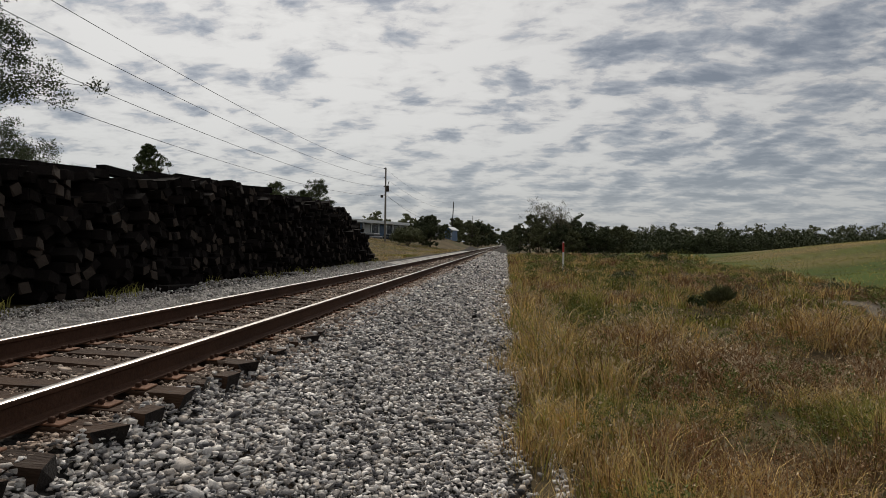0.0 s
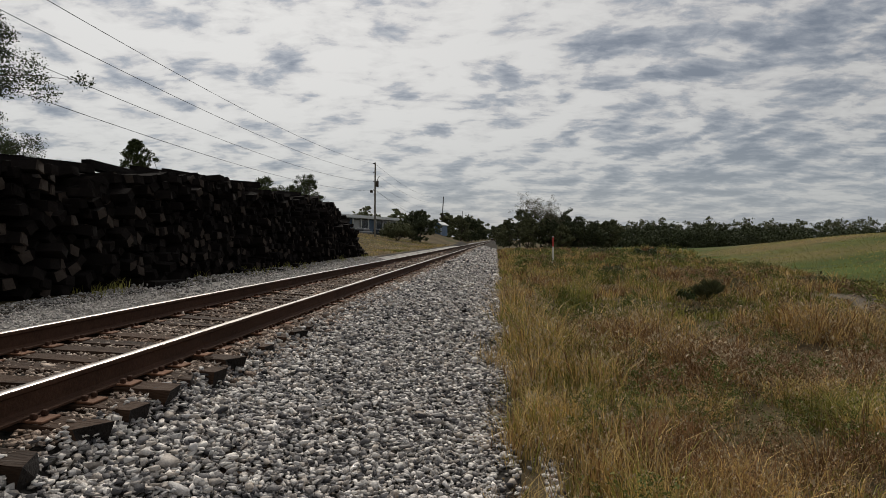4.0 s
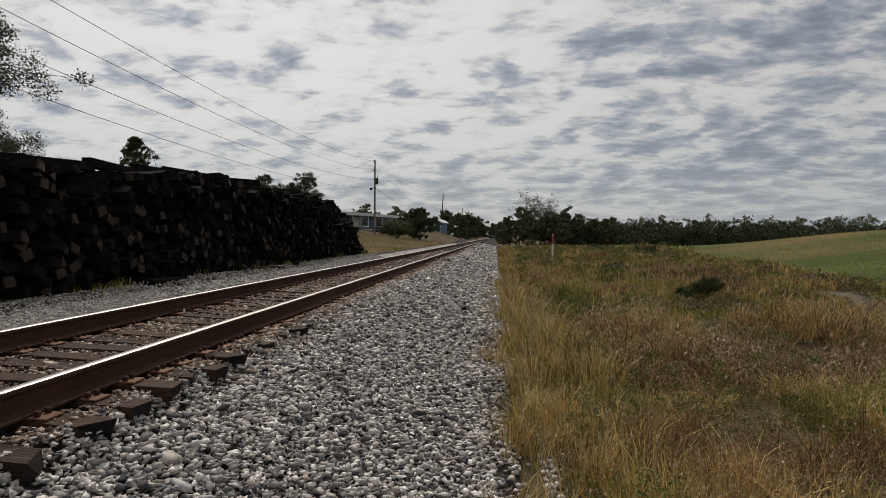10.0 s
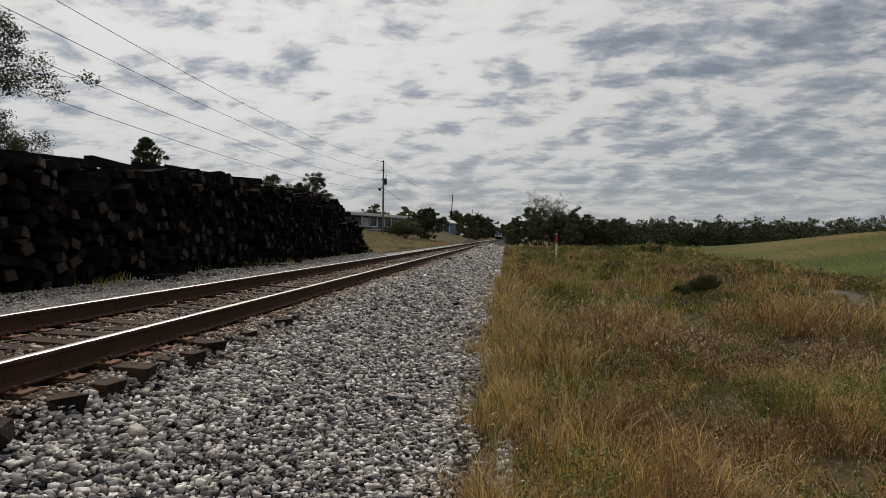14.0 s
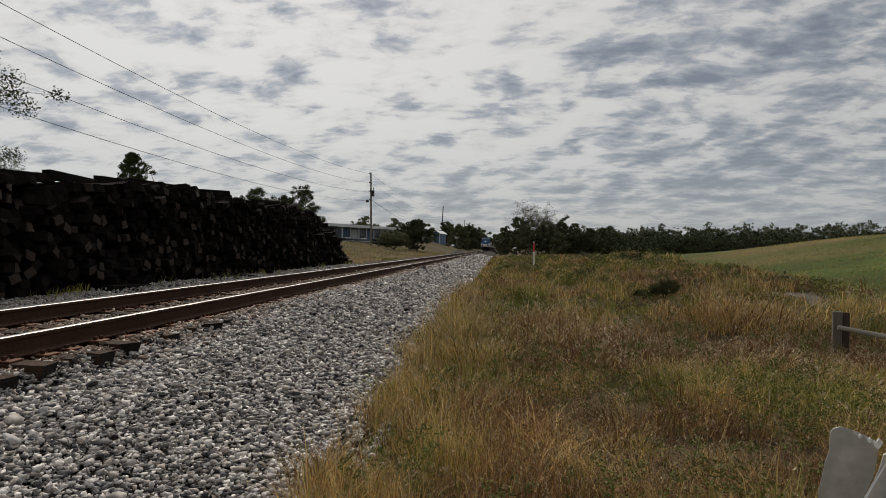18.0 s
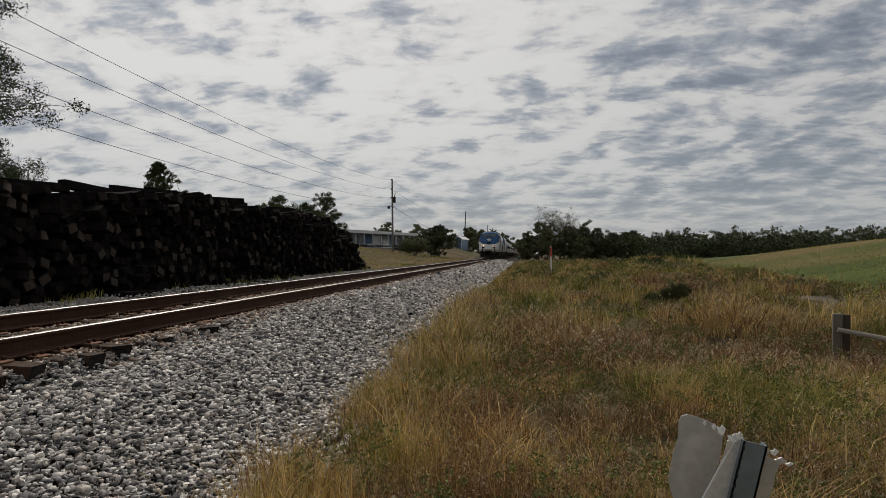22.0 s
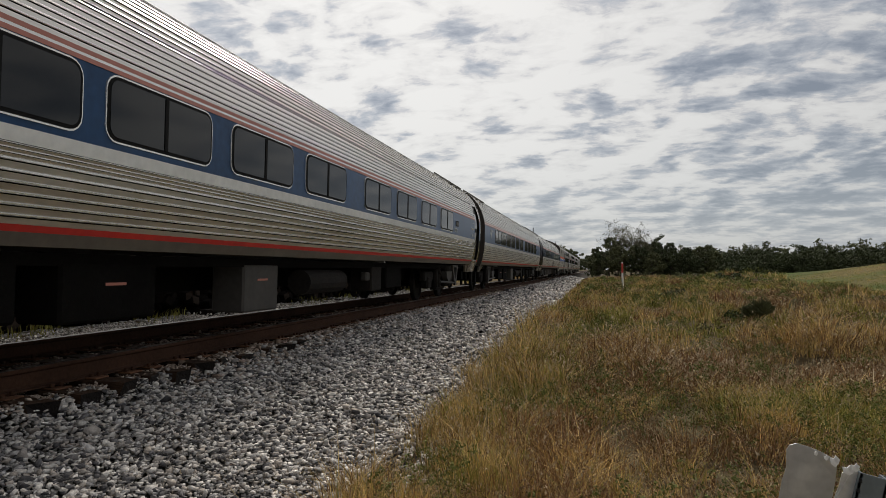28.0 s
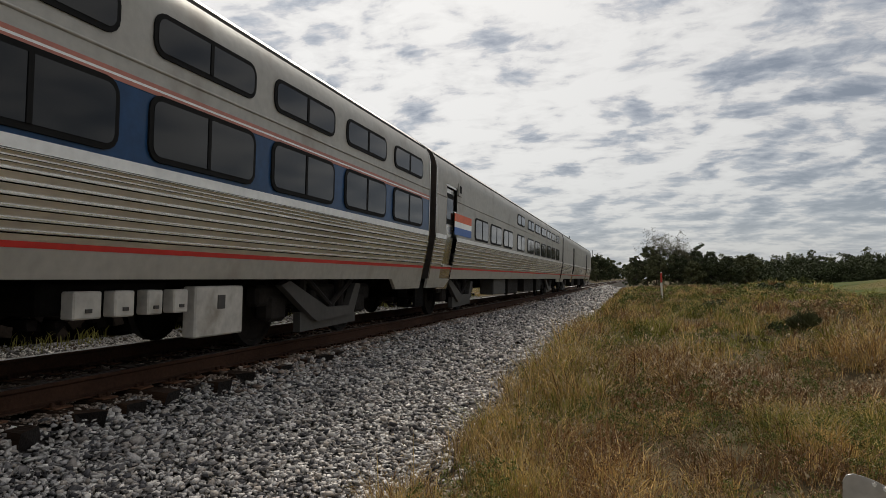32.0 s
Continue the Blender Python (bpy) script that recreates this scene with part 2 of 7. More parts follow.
TIEEND = material("creosote_black_end_grain", (0.014, 0.011, 0.010), 0.8, var=0.6, scale=8, fine=50, bump=0.8, bump_scale=50, spec=0.2)
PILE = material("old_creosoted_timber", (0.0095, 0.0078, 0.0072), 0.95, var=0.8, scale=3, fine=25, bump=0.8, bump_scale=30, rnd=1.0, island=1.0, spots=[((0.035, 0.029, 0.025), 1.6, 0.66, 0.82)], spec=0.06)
# paler copy of the stack timber, painting light on some tie ends
PILEPALE = material("lit_end_timber", (0.036, 0.028, 0.023), 0.92, var=0.7, scale=4, fine=25, bump=0.8, bump_scale=30, rnd=1.0, spec=0.12)
SOIL = material("dry_grass_soil", (0.098, 0.075, 0.042), 0.95, var=0.5, scale=0.25, fine=6, bump=0.8, bump_scale=12, spots=[((0.068, 0.066, 0.028), 0.12, 0.48, 0.62), ((0.05, 0.037, 0.022), 0.5, 0.56, 0.7)], spec=0.05)
PASTURE = material("green_pasture", (0.062, 0.084, 0.021), 0.95, var=0.45, scale=0.12, fine=3.5, bump=1.0, bump_scale=6, spots=[((0.135, 0.105, 0.045), 0.045, 0.50, 0.62), ((0.045, 0.052, 0.020), 0.3, 0.56, 0.68)], spec=0.05)
SAND = material("bare_washed_soil", (0.21, 0.18, 0.145), 0.95, var=0.35, scale=1.2, fine=14, bump=0.8, bump_scale=14, spots=[((0.14, 0.115, 0.085), 1.6, 0.52, 0.66)], spec=0.05)
WHITE = material("white_paint", (0.62, 0.61, 0.58), 0.45, var=0.1, scale=1, fine=12)
BARK = material("grey_bark", (0.09, 0.075, 0.06), 0.95, var=0.4, scale=3, fine=30, bump=0.6)
LEAF = material("dark_green_leaves", (0.046, 0.060, 0.020), 0.8, var=0.6, scale=0.5, fine=5, island=0.8, spec=0.2)


# ---- building helpers ----
def obj(name, verts, faces, mats, parent=None, label="", mat_index=None, smooth=False):
    me = bpy.data.meshes.new(name)
    me.from_pydata([tuple(v) for v in verts], [], [tuple(f) for f in faces])
    for m in (mats if isinstance(mats, (list, tuple)) else [mats]):
        me.materials.append(m)
    if mat_index is not None:
        me.polygons.foreach_set("material_index", mat_index)
    if smooth:
        me.polygons.foreach_set("use_smooth", [True] * len(me.polygons))
    me.update()
    ob = new(name, me)
    if parent is not None:
        ob.parent = parent
    if label:
        ob["label"] = label
    return ob


def share(name, mesh, parent, m):
    """One more object on a mesh that exists."""
    ob = new(name, mesh)
    ob.parent = parent
    ob.matrix_basis = m
    return ob


class Geo:
    """Collects vertices and faces."""

    def __init__(self):
        self.v, self.f, self.mi = [], [], []

    def add(self, verts, faces, mi=0):
        n = len(self.v)
        self.v.extend(verts)
        self.f.extend([tuple(i + n for i in f) for f in faces])
        self.mi.extend([mi] * len(faces))
        return self

    def box(self, x0, x1, y0, y1, z0, z1, mi=0, bevel=0.0, m=None):
        if bevel:
            bm = bmesh.new()
            bmesh.ops.create_cube(bm, size=1.0)
            for v in bm.verts:
                v.co = Vector((x0 + (v.co.x + 0.5) * (x1 - x0), y0 + (v.co.y + 0.5) * (y1 - y0), z0 + (v.co.z + 0.5) * (z1 - z0)))
            bmesh.ops.bevel(bm, geom=list(bm.edges), offset=bevel, segments=1, affect="EDGES")
            bm.verts.index_update()
            vs, fs = [v.co.copy() for v in bm.verts], [[v.index for v in f.verts] for f in bm.faces]
            bm.free()
        else:
            vs = [Vector((x, y, z)) for x in (x0, x1) for y in (y0, y1) for z in (z0, z1)]
            fs = [(0, 1, 3, 2), (4, 6, 7, 5), (0, 4, 5, 1), (2, 3, 7, 6), (0, 2, 6, 4), (1, 5, 7, 3)]
        if m is not None:
            vs = [m @ v for v in vs]
        return self.add(vs, fs, mi)

    def tube(self, a, b, r0, r1=None, n=8, mi=0):
        a, b = Vector(a), Vector(b)
        r1 = r0 if r1 is None else r1
        d = (b - a).normalized()
        u = d.orthogonal().normalized()
        w = d.cross(u)
        vs = []
        for p, r in ((a, r0), (b, r1)):
            vs += [p + (u * math.cos(2 * math.pi * i / n) + w * math.sin(2 * math.pi * i / n)) * r for i in range(n)]
        fs = [(i, (i + 1) % n, n + (i + 1) % n, n + i) for i in range(n)] + [tuple(range(n - 1, -1, -1)), tuple(range(n, 2 * n))]
        return self.add(vs, fs, mi)

    def extrude(self, pts, y0, y1, mi=0, closed=False, cap=False):
        """A profile of (x, z) drawn along y."""
        n = len(pts)
        vs = [Vector((x, y, z)) for y in (y0, y1) for x, z in pts]
        fs = [(i, i + 1, n + i + 1, n + i) for i in range(n - 1)]
        if closed:
            fs.append((n - 1, 0, n, 2 * n - 1))
        if cap:
            fs += [tuple(range(n)), tuple(range(2 * n - 1, n - 1, -1))]
        return self.add(vs, fs, mi)

    def make(self, name, mats, parent=None, label="", smooth=False):
        return obj(name, self.v, self.f, mats, parent, label, self.mi if len(set(self.mi)) > 1 else None, smooth)


def thing(name, label, category, group="", kind="", m=None):
    ob = new(name)
    ob.empty_display_size = 0.2
    if m is not None:
        ob.matrix_basis = m
    return tagged(ob, label, category, group, kind)


def soup(name, verts, faces, mat, parent=None, label="", kind=""):
    me = bpy.data.meshes.new(name)
    va, fa = np.asarray(verts, dtype=np.float32), np.asarray(faces, dtype=np.int32)
    k = fa.shape[1]
    me.vertices.add(len(va))
    me.vertices.foreach_set("co", va.ravel())
    me.loops.add(len(fa) * k)
    me.loops.foreach_set("vertex_index", fa.ravel())
    me.polygons.add(len(fa))
    me.polygons.foreach_set("loop_start", np.arange(0, len(fa) * k, k, dtype=np.int32))
    me.polygons.foreach_set("loop_total", np.full(len(fa), k, dtype=np.int32))
    me.materials.append(mat)
    me.update(calc_edges=True)
    ob = new(name, me)
    if parent is not None:
        ob.parent = parent
    return tagged(ob, label, kind=kind)


def smooth(a, b, x):
    t = min(1.0, max(0.0, (x - a) / (b - a)))
    return t * t * (3 - 2 * t)


# ---- the lie of the land ----
LEAN = 2.09
HEAD = 0.2175
BANK = Matrix.Translation((0.0, 0.0, HEAD)) @ pose(0, 0, 0, 0, LEAN, 0)


GULLY = ((7.4, 16.6), (10.4, 17.8), (13.4, 18.6), (16.5, 20.0), (21.0, 21.5), (32.0, 22.5))
MOUNDS = ((11.6, 46.5, 3.2, .55), (15.8, 55.0, 3.0, .75), (19.0, 57.0, 2.4, .45), (8.2, 33.0, 2.2, .28), (12.3, 33.5, 2.6, .42), (16.0, 30.5, 2.2, .40), (14.0, 39.0, 2.5, .35), (9.0, 12.9, 1.4, .34), (7.6, 14.2, 1.3, .34), (11.6, 13.5, 1.2, .38), (13.2, 14.2, 1.2, .34), (15.5, 14.0, 1.8, .55), (12.4, 25.6, 1.7, .40), (9.6, 27.5, 2.0, .30), (8.2, 24.0, 1.5, .25))


def off_gully(x, y):
    """Distance to the line of the gully, and how far along it."""
    best, along, k = 99.0, 0.0, len(GULLY) - 1
    for i in range(k):
        (ax, ay), (bx, by) = GULLY[i], GULLY[i + 1]
        dx, dy = bx - ax, by - ay
        t = min(1.0, max(0.0, ((x - ax) * dx + (y - ay) * dy) / (dx * dx + dy * dy)))
        d = math.hypot(x - ax - t * dx, y - ay - t * dy)
        if d < best:
            best, along = d, (i + t) / k
    return best, along


def ground_z(x, y):
    z = 0.0
    if x > 0:
        z = -0.05 - 0.60 * smooth(1.2, 3.9, x)
        dip = smooth(6.5, 11, x) * (1 - smooth(17, 25, y)) * 0.42
        z += 0.16 * smooth(25, 45, y) * smooth(3.5, 6, x) - dip
        z += 2.75 * (1 - smooth(60, 150, y)) * smooth(0, 23, x - 15.2 - 0.09 * y) * smooth(6, 30, y)
        if y > -20 and x < 3.9:
            z -= 0.30 * smooth(3.95, 3.5, x)
        if x > 5 and 4 < y < 75:
            d, u = off_gully(x, y)
            z -= (.30 + .70 * smooth(0, .3, u)) * (1 - smooth(.6, 4.0, d))
            for mx, my, r, h in MOUNDS:
                q = ((x - mx) ** 2 + (y - my) ** 2) / (r * r)
                if q < 6:
                    z += h * math.exp(-q)
        z += 0.20 * noise.noise((x * 0.16, y * 0.16, 0.3)) * smooth(5.5, 11, x) * (1 - smooth(22, 32, x)) + 0.12 * noise.noise((x * 0.045, y * 0.045, 5.3)) * smooth(9, 25, x) + 0.16 * noise.noise((x * 0.42, y * 0.42, 2.3)) * smooth(6, 10, x) * (1 - smooth(24, 32, x))
    else:
        z = -0.35 + 0.34 * smooth(2.4, 4.3, -x)
        z += min(2.5, .15 * max(0.0, -x - 6.0)) * smooth(40, 90, y) + 1.9 * math.exp(-((x + 9.6) ** 2 / 30 + (y - 142) ** 2 / 260))
        z += 0.05 * noise.noise((x * 0.2, y * 0.2, 1.3)) * smooth(3, 5, -x)
    return z


def sandy(x, y):
    """Bare washed soil on the far bank of the gully."""
    return ((x - 15.4) / 1.5) ** 2 + ((y - 23.4) / .75) ** 2 + .9 * noise.noise((x * .9, y * .9, 33)) < .8


def build_ground():
    def axis(lo, hi, fine_lo, fine_hi, step, grow):
        out, v, s = [], fine_lo, step
        while v < fine_hi:
            out.append(v)
            v += step
        s = step
        while v < hi:
            out.append(v)
            s *= grow
            v += s
        out.append(hi)
        v, s = fine_lo, step
        while v > lo:
            s *= grow
            v -= s
            out.append(max(v, lo))
        return sorted(set(round(a, 3) for a in out))

    xs, ys = axis(-2200, 2200, -6, 22, 0.4, 1.12), axis(-600, 2600, -2, 50, 0.6, 1.10)
    v = [(x, y, ground_z(x, y)) for y in ys for x in xs]
    n = len(xs)
    f, mi = [], []
    for j in range(len(ys) - 1):
        for i in range(n - 1):
            f.append((j * n + i, j * n + i + 1, (j + 1) * n + i + 1, (j + 1) * n + i))
            cx, cy = (xs[i] + xs[i + 1]) / 2, (ys[j] + ys[j + 1]) / 2
            edge = 3.75 + 0.25 * noise.noise((0, cy * 0.6, 0))
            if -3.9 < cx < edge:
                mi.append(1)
            elif sandy(cx, cy):
                mi.append(3)
            elif cx > 15.2 + 0.085 * cy + 1.6 * noise.noise((cx * .15, cy * .15, 9)) and cy > 24:
                mi.append(2)
            else:
                mi.append(0)
    tagged(obj("ground", v, f, [SOIL, BED, PASTURE, SAND], mat_index=mi, smooth=True), "rolling ground of dry grass, pasture and grey ballast", "ground", kind="structure")


build_ground()

# ---- track ----


def build_track():
    rnd = random.Random(5)
    track = thing("railway_track", "straight single track of rusty rails on weathered wooden ties", "track", kind="structure", m=BANK)
    for sx in (1, -1):
        g = Geo()
        c = sx * 0.755
        prof = [(c - .033, -.0065), (c - .022, -.0022), (c - .009, 0.0), (c + .009, 0.0), (c + .022, -.0022), (c + .033, -.0065), (c + .037, -.014), (c + .037, -.036), (c + .012, -.055), (c + .009, -.155), (c + .03, -.168), (c + .076, -.176), (c + .076, -.19), (c - .076, -.19), (c - .076, -.176), (c - .03, -.168), (c - .009, -.155), (c - .012, -.055), (c - .037, -.036), (c - .037, -.014)]
        g.extrude(prof, -60, 1500, closed=True)
        g.mi[:5] = [1] * 5
        g.make("rail", [RAIL, RAILTOP], track, "rust-brown rail with a worn running surface")
    # a tie, a plate and a spike, each made in a few variants
    ties = []
    for k in range(5):
        g = Geo()
        vs, fs = [], []
        n = 7
        for i in range(n):
            x = -1.28 + 2.47 * i / (n - 1)
            j = [rnd.uniform(-.016, .016) for _ in range(4)]
            e = .010 if i in (0, n - 1) else 0.0
            vs += [Vector((x + rnd.uniform(-.07, .07) * (e > 0), -.112 + j[0] + e, .0 - .01 * abs(j[0]) - e * .6)), Vector((x + rnd.uniform(-.07, .07) * (e > 0), .112 + j[1] - e, -e * .6)), Vector((x, .114 + j[2], -.175)), Vector((x, -.114 + j[3], -.175))]
        for i in range(n - 1):
            for q in range(4):
                fs.append((i * 4 + q, i * 4 + (q + 1) % 4, (i + 1) * 4 + (q + 1) % 4, (i + 1) * 4 + q))
        fs += [(3, 2, 1, 0), (n * 4 - 4, n * 4 - 3, n * 4 - 2, n * 4 - 1)]
        g.add(vs, fs)
        g.mi[-2:] = [1, 1]
        o = g.make("tie", [TIE, TIEEND])
        ties.append(o.data)
        bpy.data.objects.remove(o)
    o = Geo().box(-.19, .19, -.09, .09, 0, .016, bevel=.004).make("tie_plate", PLATE)
    plate = o.data
    bpy.data.objects.remove(o)
    g = Geo()
    for px, py in ((-.11, .05), (.11, -.05), (.11, .05), (-.15, -.04)):
        g.box(px - .018, px + .018, py - .018, py + .018, .014, .05, bevel=.006)
    o = g.make("spike", RAIL)
    spike = o.data
    bpy.data.objects.remove(o)
    # the ties beside the start lie unevenly
    near = [-3.35 + .505 * k for k in range(14)] + [3.60, 4.22, 4.74, 5.14, 5.66, 6.02, 6.45]
    ys = near + [6.45 + .505 * k + rnd.uniform(-.06, .06) for k in range(1, 505)]
    far = Geo()
    for i, y in enumerate(ys):
        z = -.207 + rnd.uniform(-.012, .004)
        m = Matrix.Translation((rnd.uniform(-.05, .05), y, z)) @ pose(0, 0, 0, 0, rnd.uniform(-.5, .5), rnd.uniform(-2.2, 2.2))
        if i < 150:
            t = share("tie", ties[rnd.randrange(5)], track, m)
            for sx in (1, -1):
                p = share("tie_plate", plate, t, Matrix.Translation((sx * .755 - m.translation.x, 0, .002)))
                if i < 60:
                    s = share("spike", spike, t, Matrix.Translation((sx * .755 - m.translation.x, 0, .004)))
        else:
            far.box(-1.28, 1.19, y - .112, y + .112, -.38, -.205)
    tagged(far.make("tie_row", TIE, track), kind="stuff")


build_track()


def bed_z(x, y):
    """Top of the ballast: level between the ties, shouldered down to the ground."""
    lean = -x * math.tan(radians(LEAN))
    if -1.25 < x < 1.1:
        return lean - .022 + .012 * noise.noise((x * 2, y * 2, 0))
    if x > 0:
        s = smooth(1.06, 1.34, x) * (.015 + .135 * (1 - smooth(6, 13, y))) - .055 * smooth(8, 14, y) * (1 - smooth(1.5, 2.4, x)) + .47 * smooth(1.35, 3.75, x)
        return -.045 - .035 - s + .03 * noise.noise((x * .9, y * .9, 4))
    s = smooth(1.4, 2.6, -x) * .22
    return .045 - .035 - s + .22 * smooth(2.5, 4.2, -x) + .03 * noise.noise((x * .9, y * .9, 4))


def build_ballast():
    # the bed itself
    xs = [-4.3, -3.6, -3.0, -2.6, -2.2, -1.9, -1.6, -1.4, -1.2, -.8, -.4, 0, .4, .8, 1.2, 1.32, 1.45, 1.6, 1.9, 2.2, 2.6, 3.0, 3.4, 3.8, 4.1]
    ys = [-6 + .4 * i for i in range(120)] + [42 + 2 * i for i in range(40)] + [122 + 25 * i for i in range(56)]
    v = [(x, y, bed_z(x, y) - (.22 if x in (-4.3, 4.1) else 0) - .02) for y in ys for x in xs]
    n = len(xs)
    f = [(j * n + i, j * n + i + 1, (j + 1) * n + i + 1, (j + 1) * n + i) for j in range(len(ys) - 1) for i in range(n - 1)]
    mi = [1 if xs[i] < -1.5 else 0 for j in range(len(ys) - 1) for i in range(n - 1)]
    tagged(obj("ballast_bed", v, f, [BED, FINEGRAVEL], mat_index=mi, smooth=True), "crushed-stone ballast bed shouldering down from the ties, darkened for shade between stones", "ballast", kind="structure")
    # loose stones over it
    rng = np.random.default_rng(3)
    # crushed chips: hulls of a few scattered corners
    variants = []
    for k in range(36):
        pts = rng.standard_normal((8 if k < 24 else 7, 3))
        pts /= np.linalg.norm(pts, axis=1)[:, None]
        pts *= rng.uniform(.82, 1.12, (len(pts), 1)) * np.array([1.0, rng.uniform(.55, .90), rng.uniform(.36, .60)])
        bm = bmesh.new()
        for p in pts:
            bm.verts.new(p)
        bmesh.ops.convex_hull(bm, input=list(bm.verts))
        bmesh.ops.delete(bm, geom=[v for v in bm.verts if not v.link_faces], context="VERTS")
        bmesh.ops.triangulate(bm, faces=list(bm.faces))
        bm.verts.index_update()
        variants.append((np.array([v.co[:] for v in bm.verts]), np.array([[v.index for v in f.verts] for f in bm.faces])))
        bm.free()
    zones = [  # x0, x1, y0, y1, stones per square metre, size
        (1.08, 4.1, 1.6, 6.0, 1450, .0325, 0), (1.08, 4.1, 6.0, 10.0, 1150, .034, 0), (1.12, 4.0, 10.0, 17.0, 640, .038, 0), (1.3, 3.9, 17, 30, 300, .046, 0), (1.3, 3.8, 30, 60, 95, .072, 0), (1.3, 3.8, 60, 110, 30, .12, 0), (4.0, 5.2, 1.2, 7, 30, .026, 0), (1.3, 4.0, -5, 1.6, 260, .034, 0),
        (-.68, .68, 2.5, 9, 1050, .023, 1), (-.68, .68, 9, 22, 430, .031, 1), (-.68, .68, 22, 50, 110, .046, 1), (-1.35, -.85, 2.5, 20, 420, .026, 1), (.85, 1.12, 2.0, 9, 1300, .025, 1), (.85, 1.15, 9, 20, 600, .032, 1), (.85, 1.5, 6, 26, 420, .034, 1), (.85, 1.5, 26, 60, 70, .060, 1), (.85, 1.5, 60, 110, 24, .10, 1), (-.68, .68, -5, 2.5, 200, .030, 1),
        (-4.2, -1.3, 4, 14, 480, .024, 2), (-4.2, -1.3, 14, 40, 130, .040, 2)]
    piles = [[[], [], 0] for k in range(3)]
    for x0, x1, y0, y1, dens, size, kind in zones:
        num = int((x1 - x0) * (y1 - y0) * dens)
        px, py = rng.uniform(x0, x1, num), rng.uniform(y0, y1, num)
        heap = piles[kind]
        for i in range(num):
            x, y = px[i], py[i]
            if x > 3.55 and noise.noise((0, y * .6, 0)) * .35 + 3.75 + rng.normal(0, .12) < x < 4.0:
                continue
            s = size * rng.lognormal(0, .27)
            a, b = rng.uniform(0, 6.283), rng.normal(0, .5)
            ca, sa, cb, sb = math.cos(a), math.sin(a), math.cos(b), math.sin(b)
            R = np.array([[ca, -sa * cb, sa * sb], [sa, ca * cb, -ca * sb], [0, sb, cb]])
            lift = rng.uniform(-.25, .70) * s
            gz = bed_z(x, y) if x < 4.0 else ground_z(x, y) + .02
            v, t = variants[int(rng.integers(36))]
            heap[0].append(v @ R.T * s + np.array([x, y, gz + lift]))
            heap[1].append(t + heap[2])
            heap[2] += len(v)
    for (V, F, c), mat, lab in zip(piles, (STONE, RUSTSTONE, DUSTSTONE), ("loose angular grey and white ballast stones", "rust-stained brown and grey stones between the ties", "fine pale grey gravel beside the tie stack")):
        soup("ballast_stones", np.concatenate(V), np.concatenate(F), mat, label=lab, kind="stuff")["category"] = "gravel"
    o = Geo()
    o.add([Vector(v) for v in variants[2][0] * .11], [tuple(int(q) for q in t) for t in variants[2][1]])
    lump = o.make("dark_stone", PILE)
    lump.location = (2.98, 14.2, bed_z(2.98, 14.2) + .06)
    tagged(lump, "single dark lump lying on the pale ballast", "stone")


build_ballast()


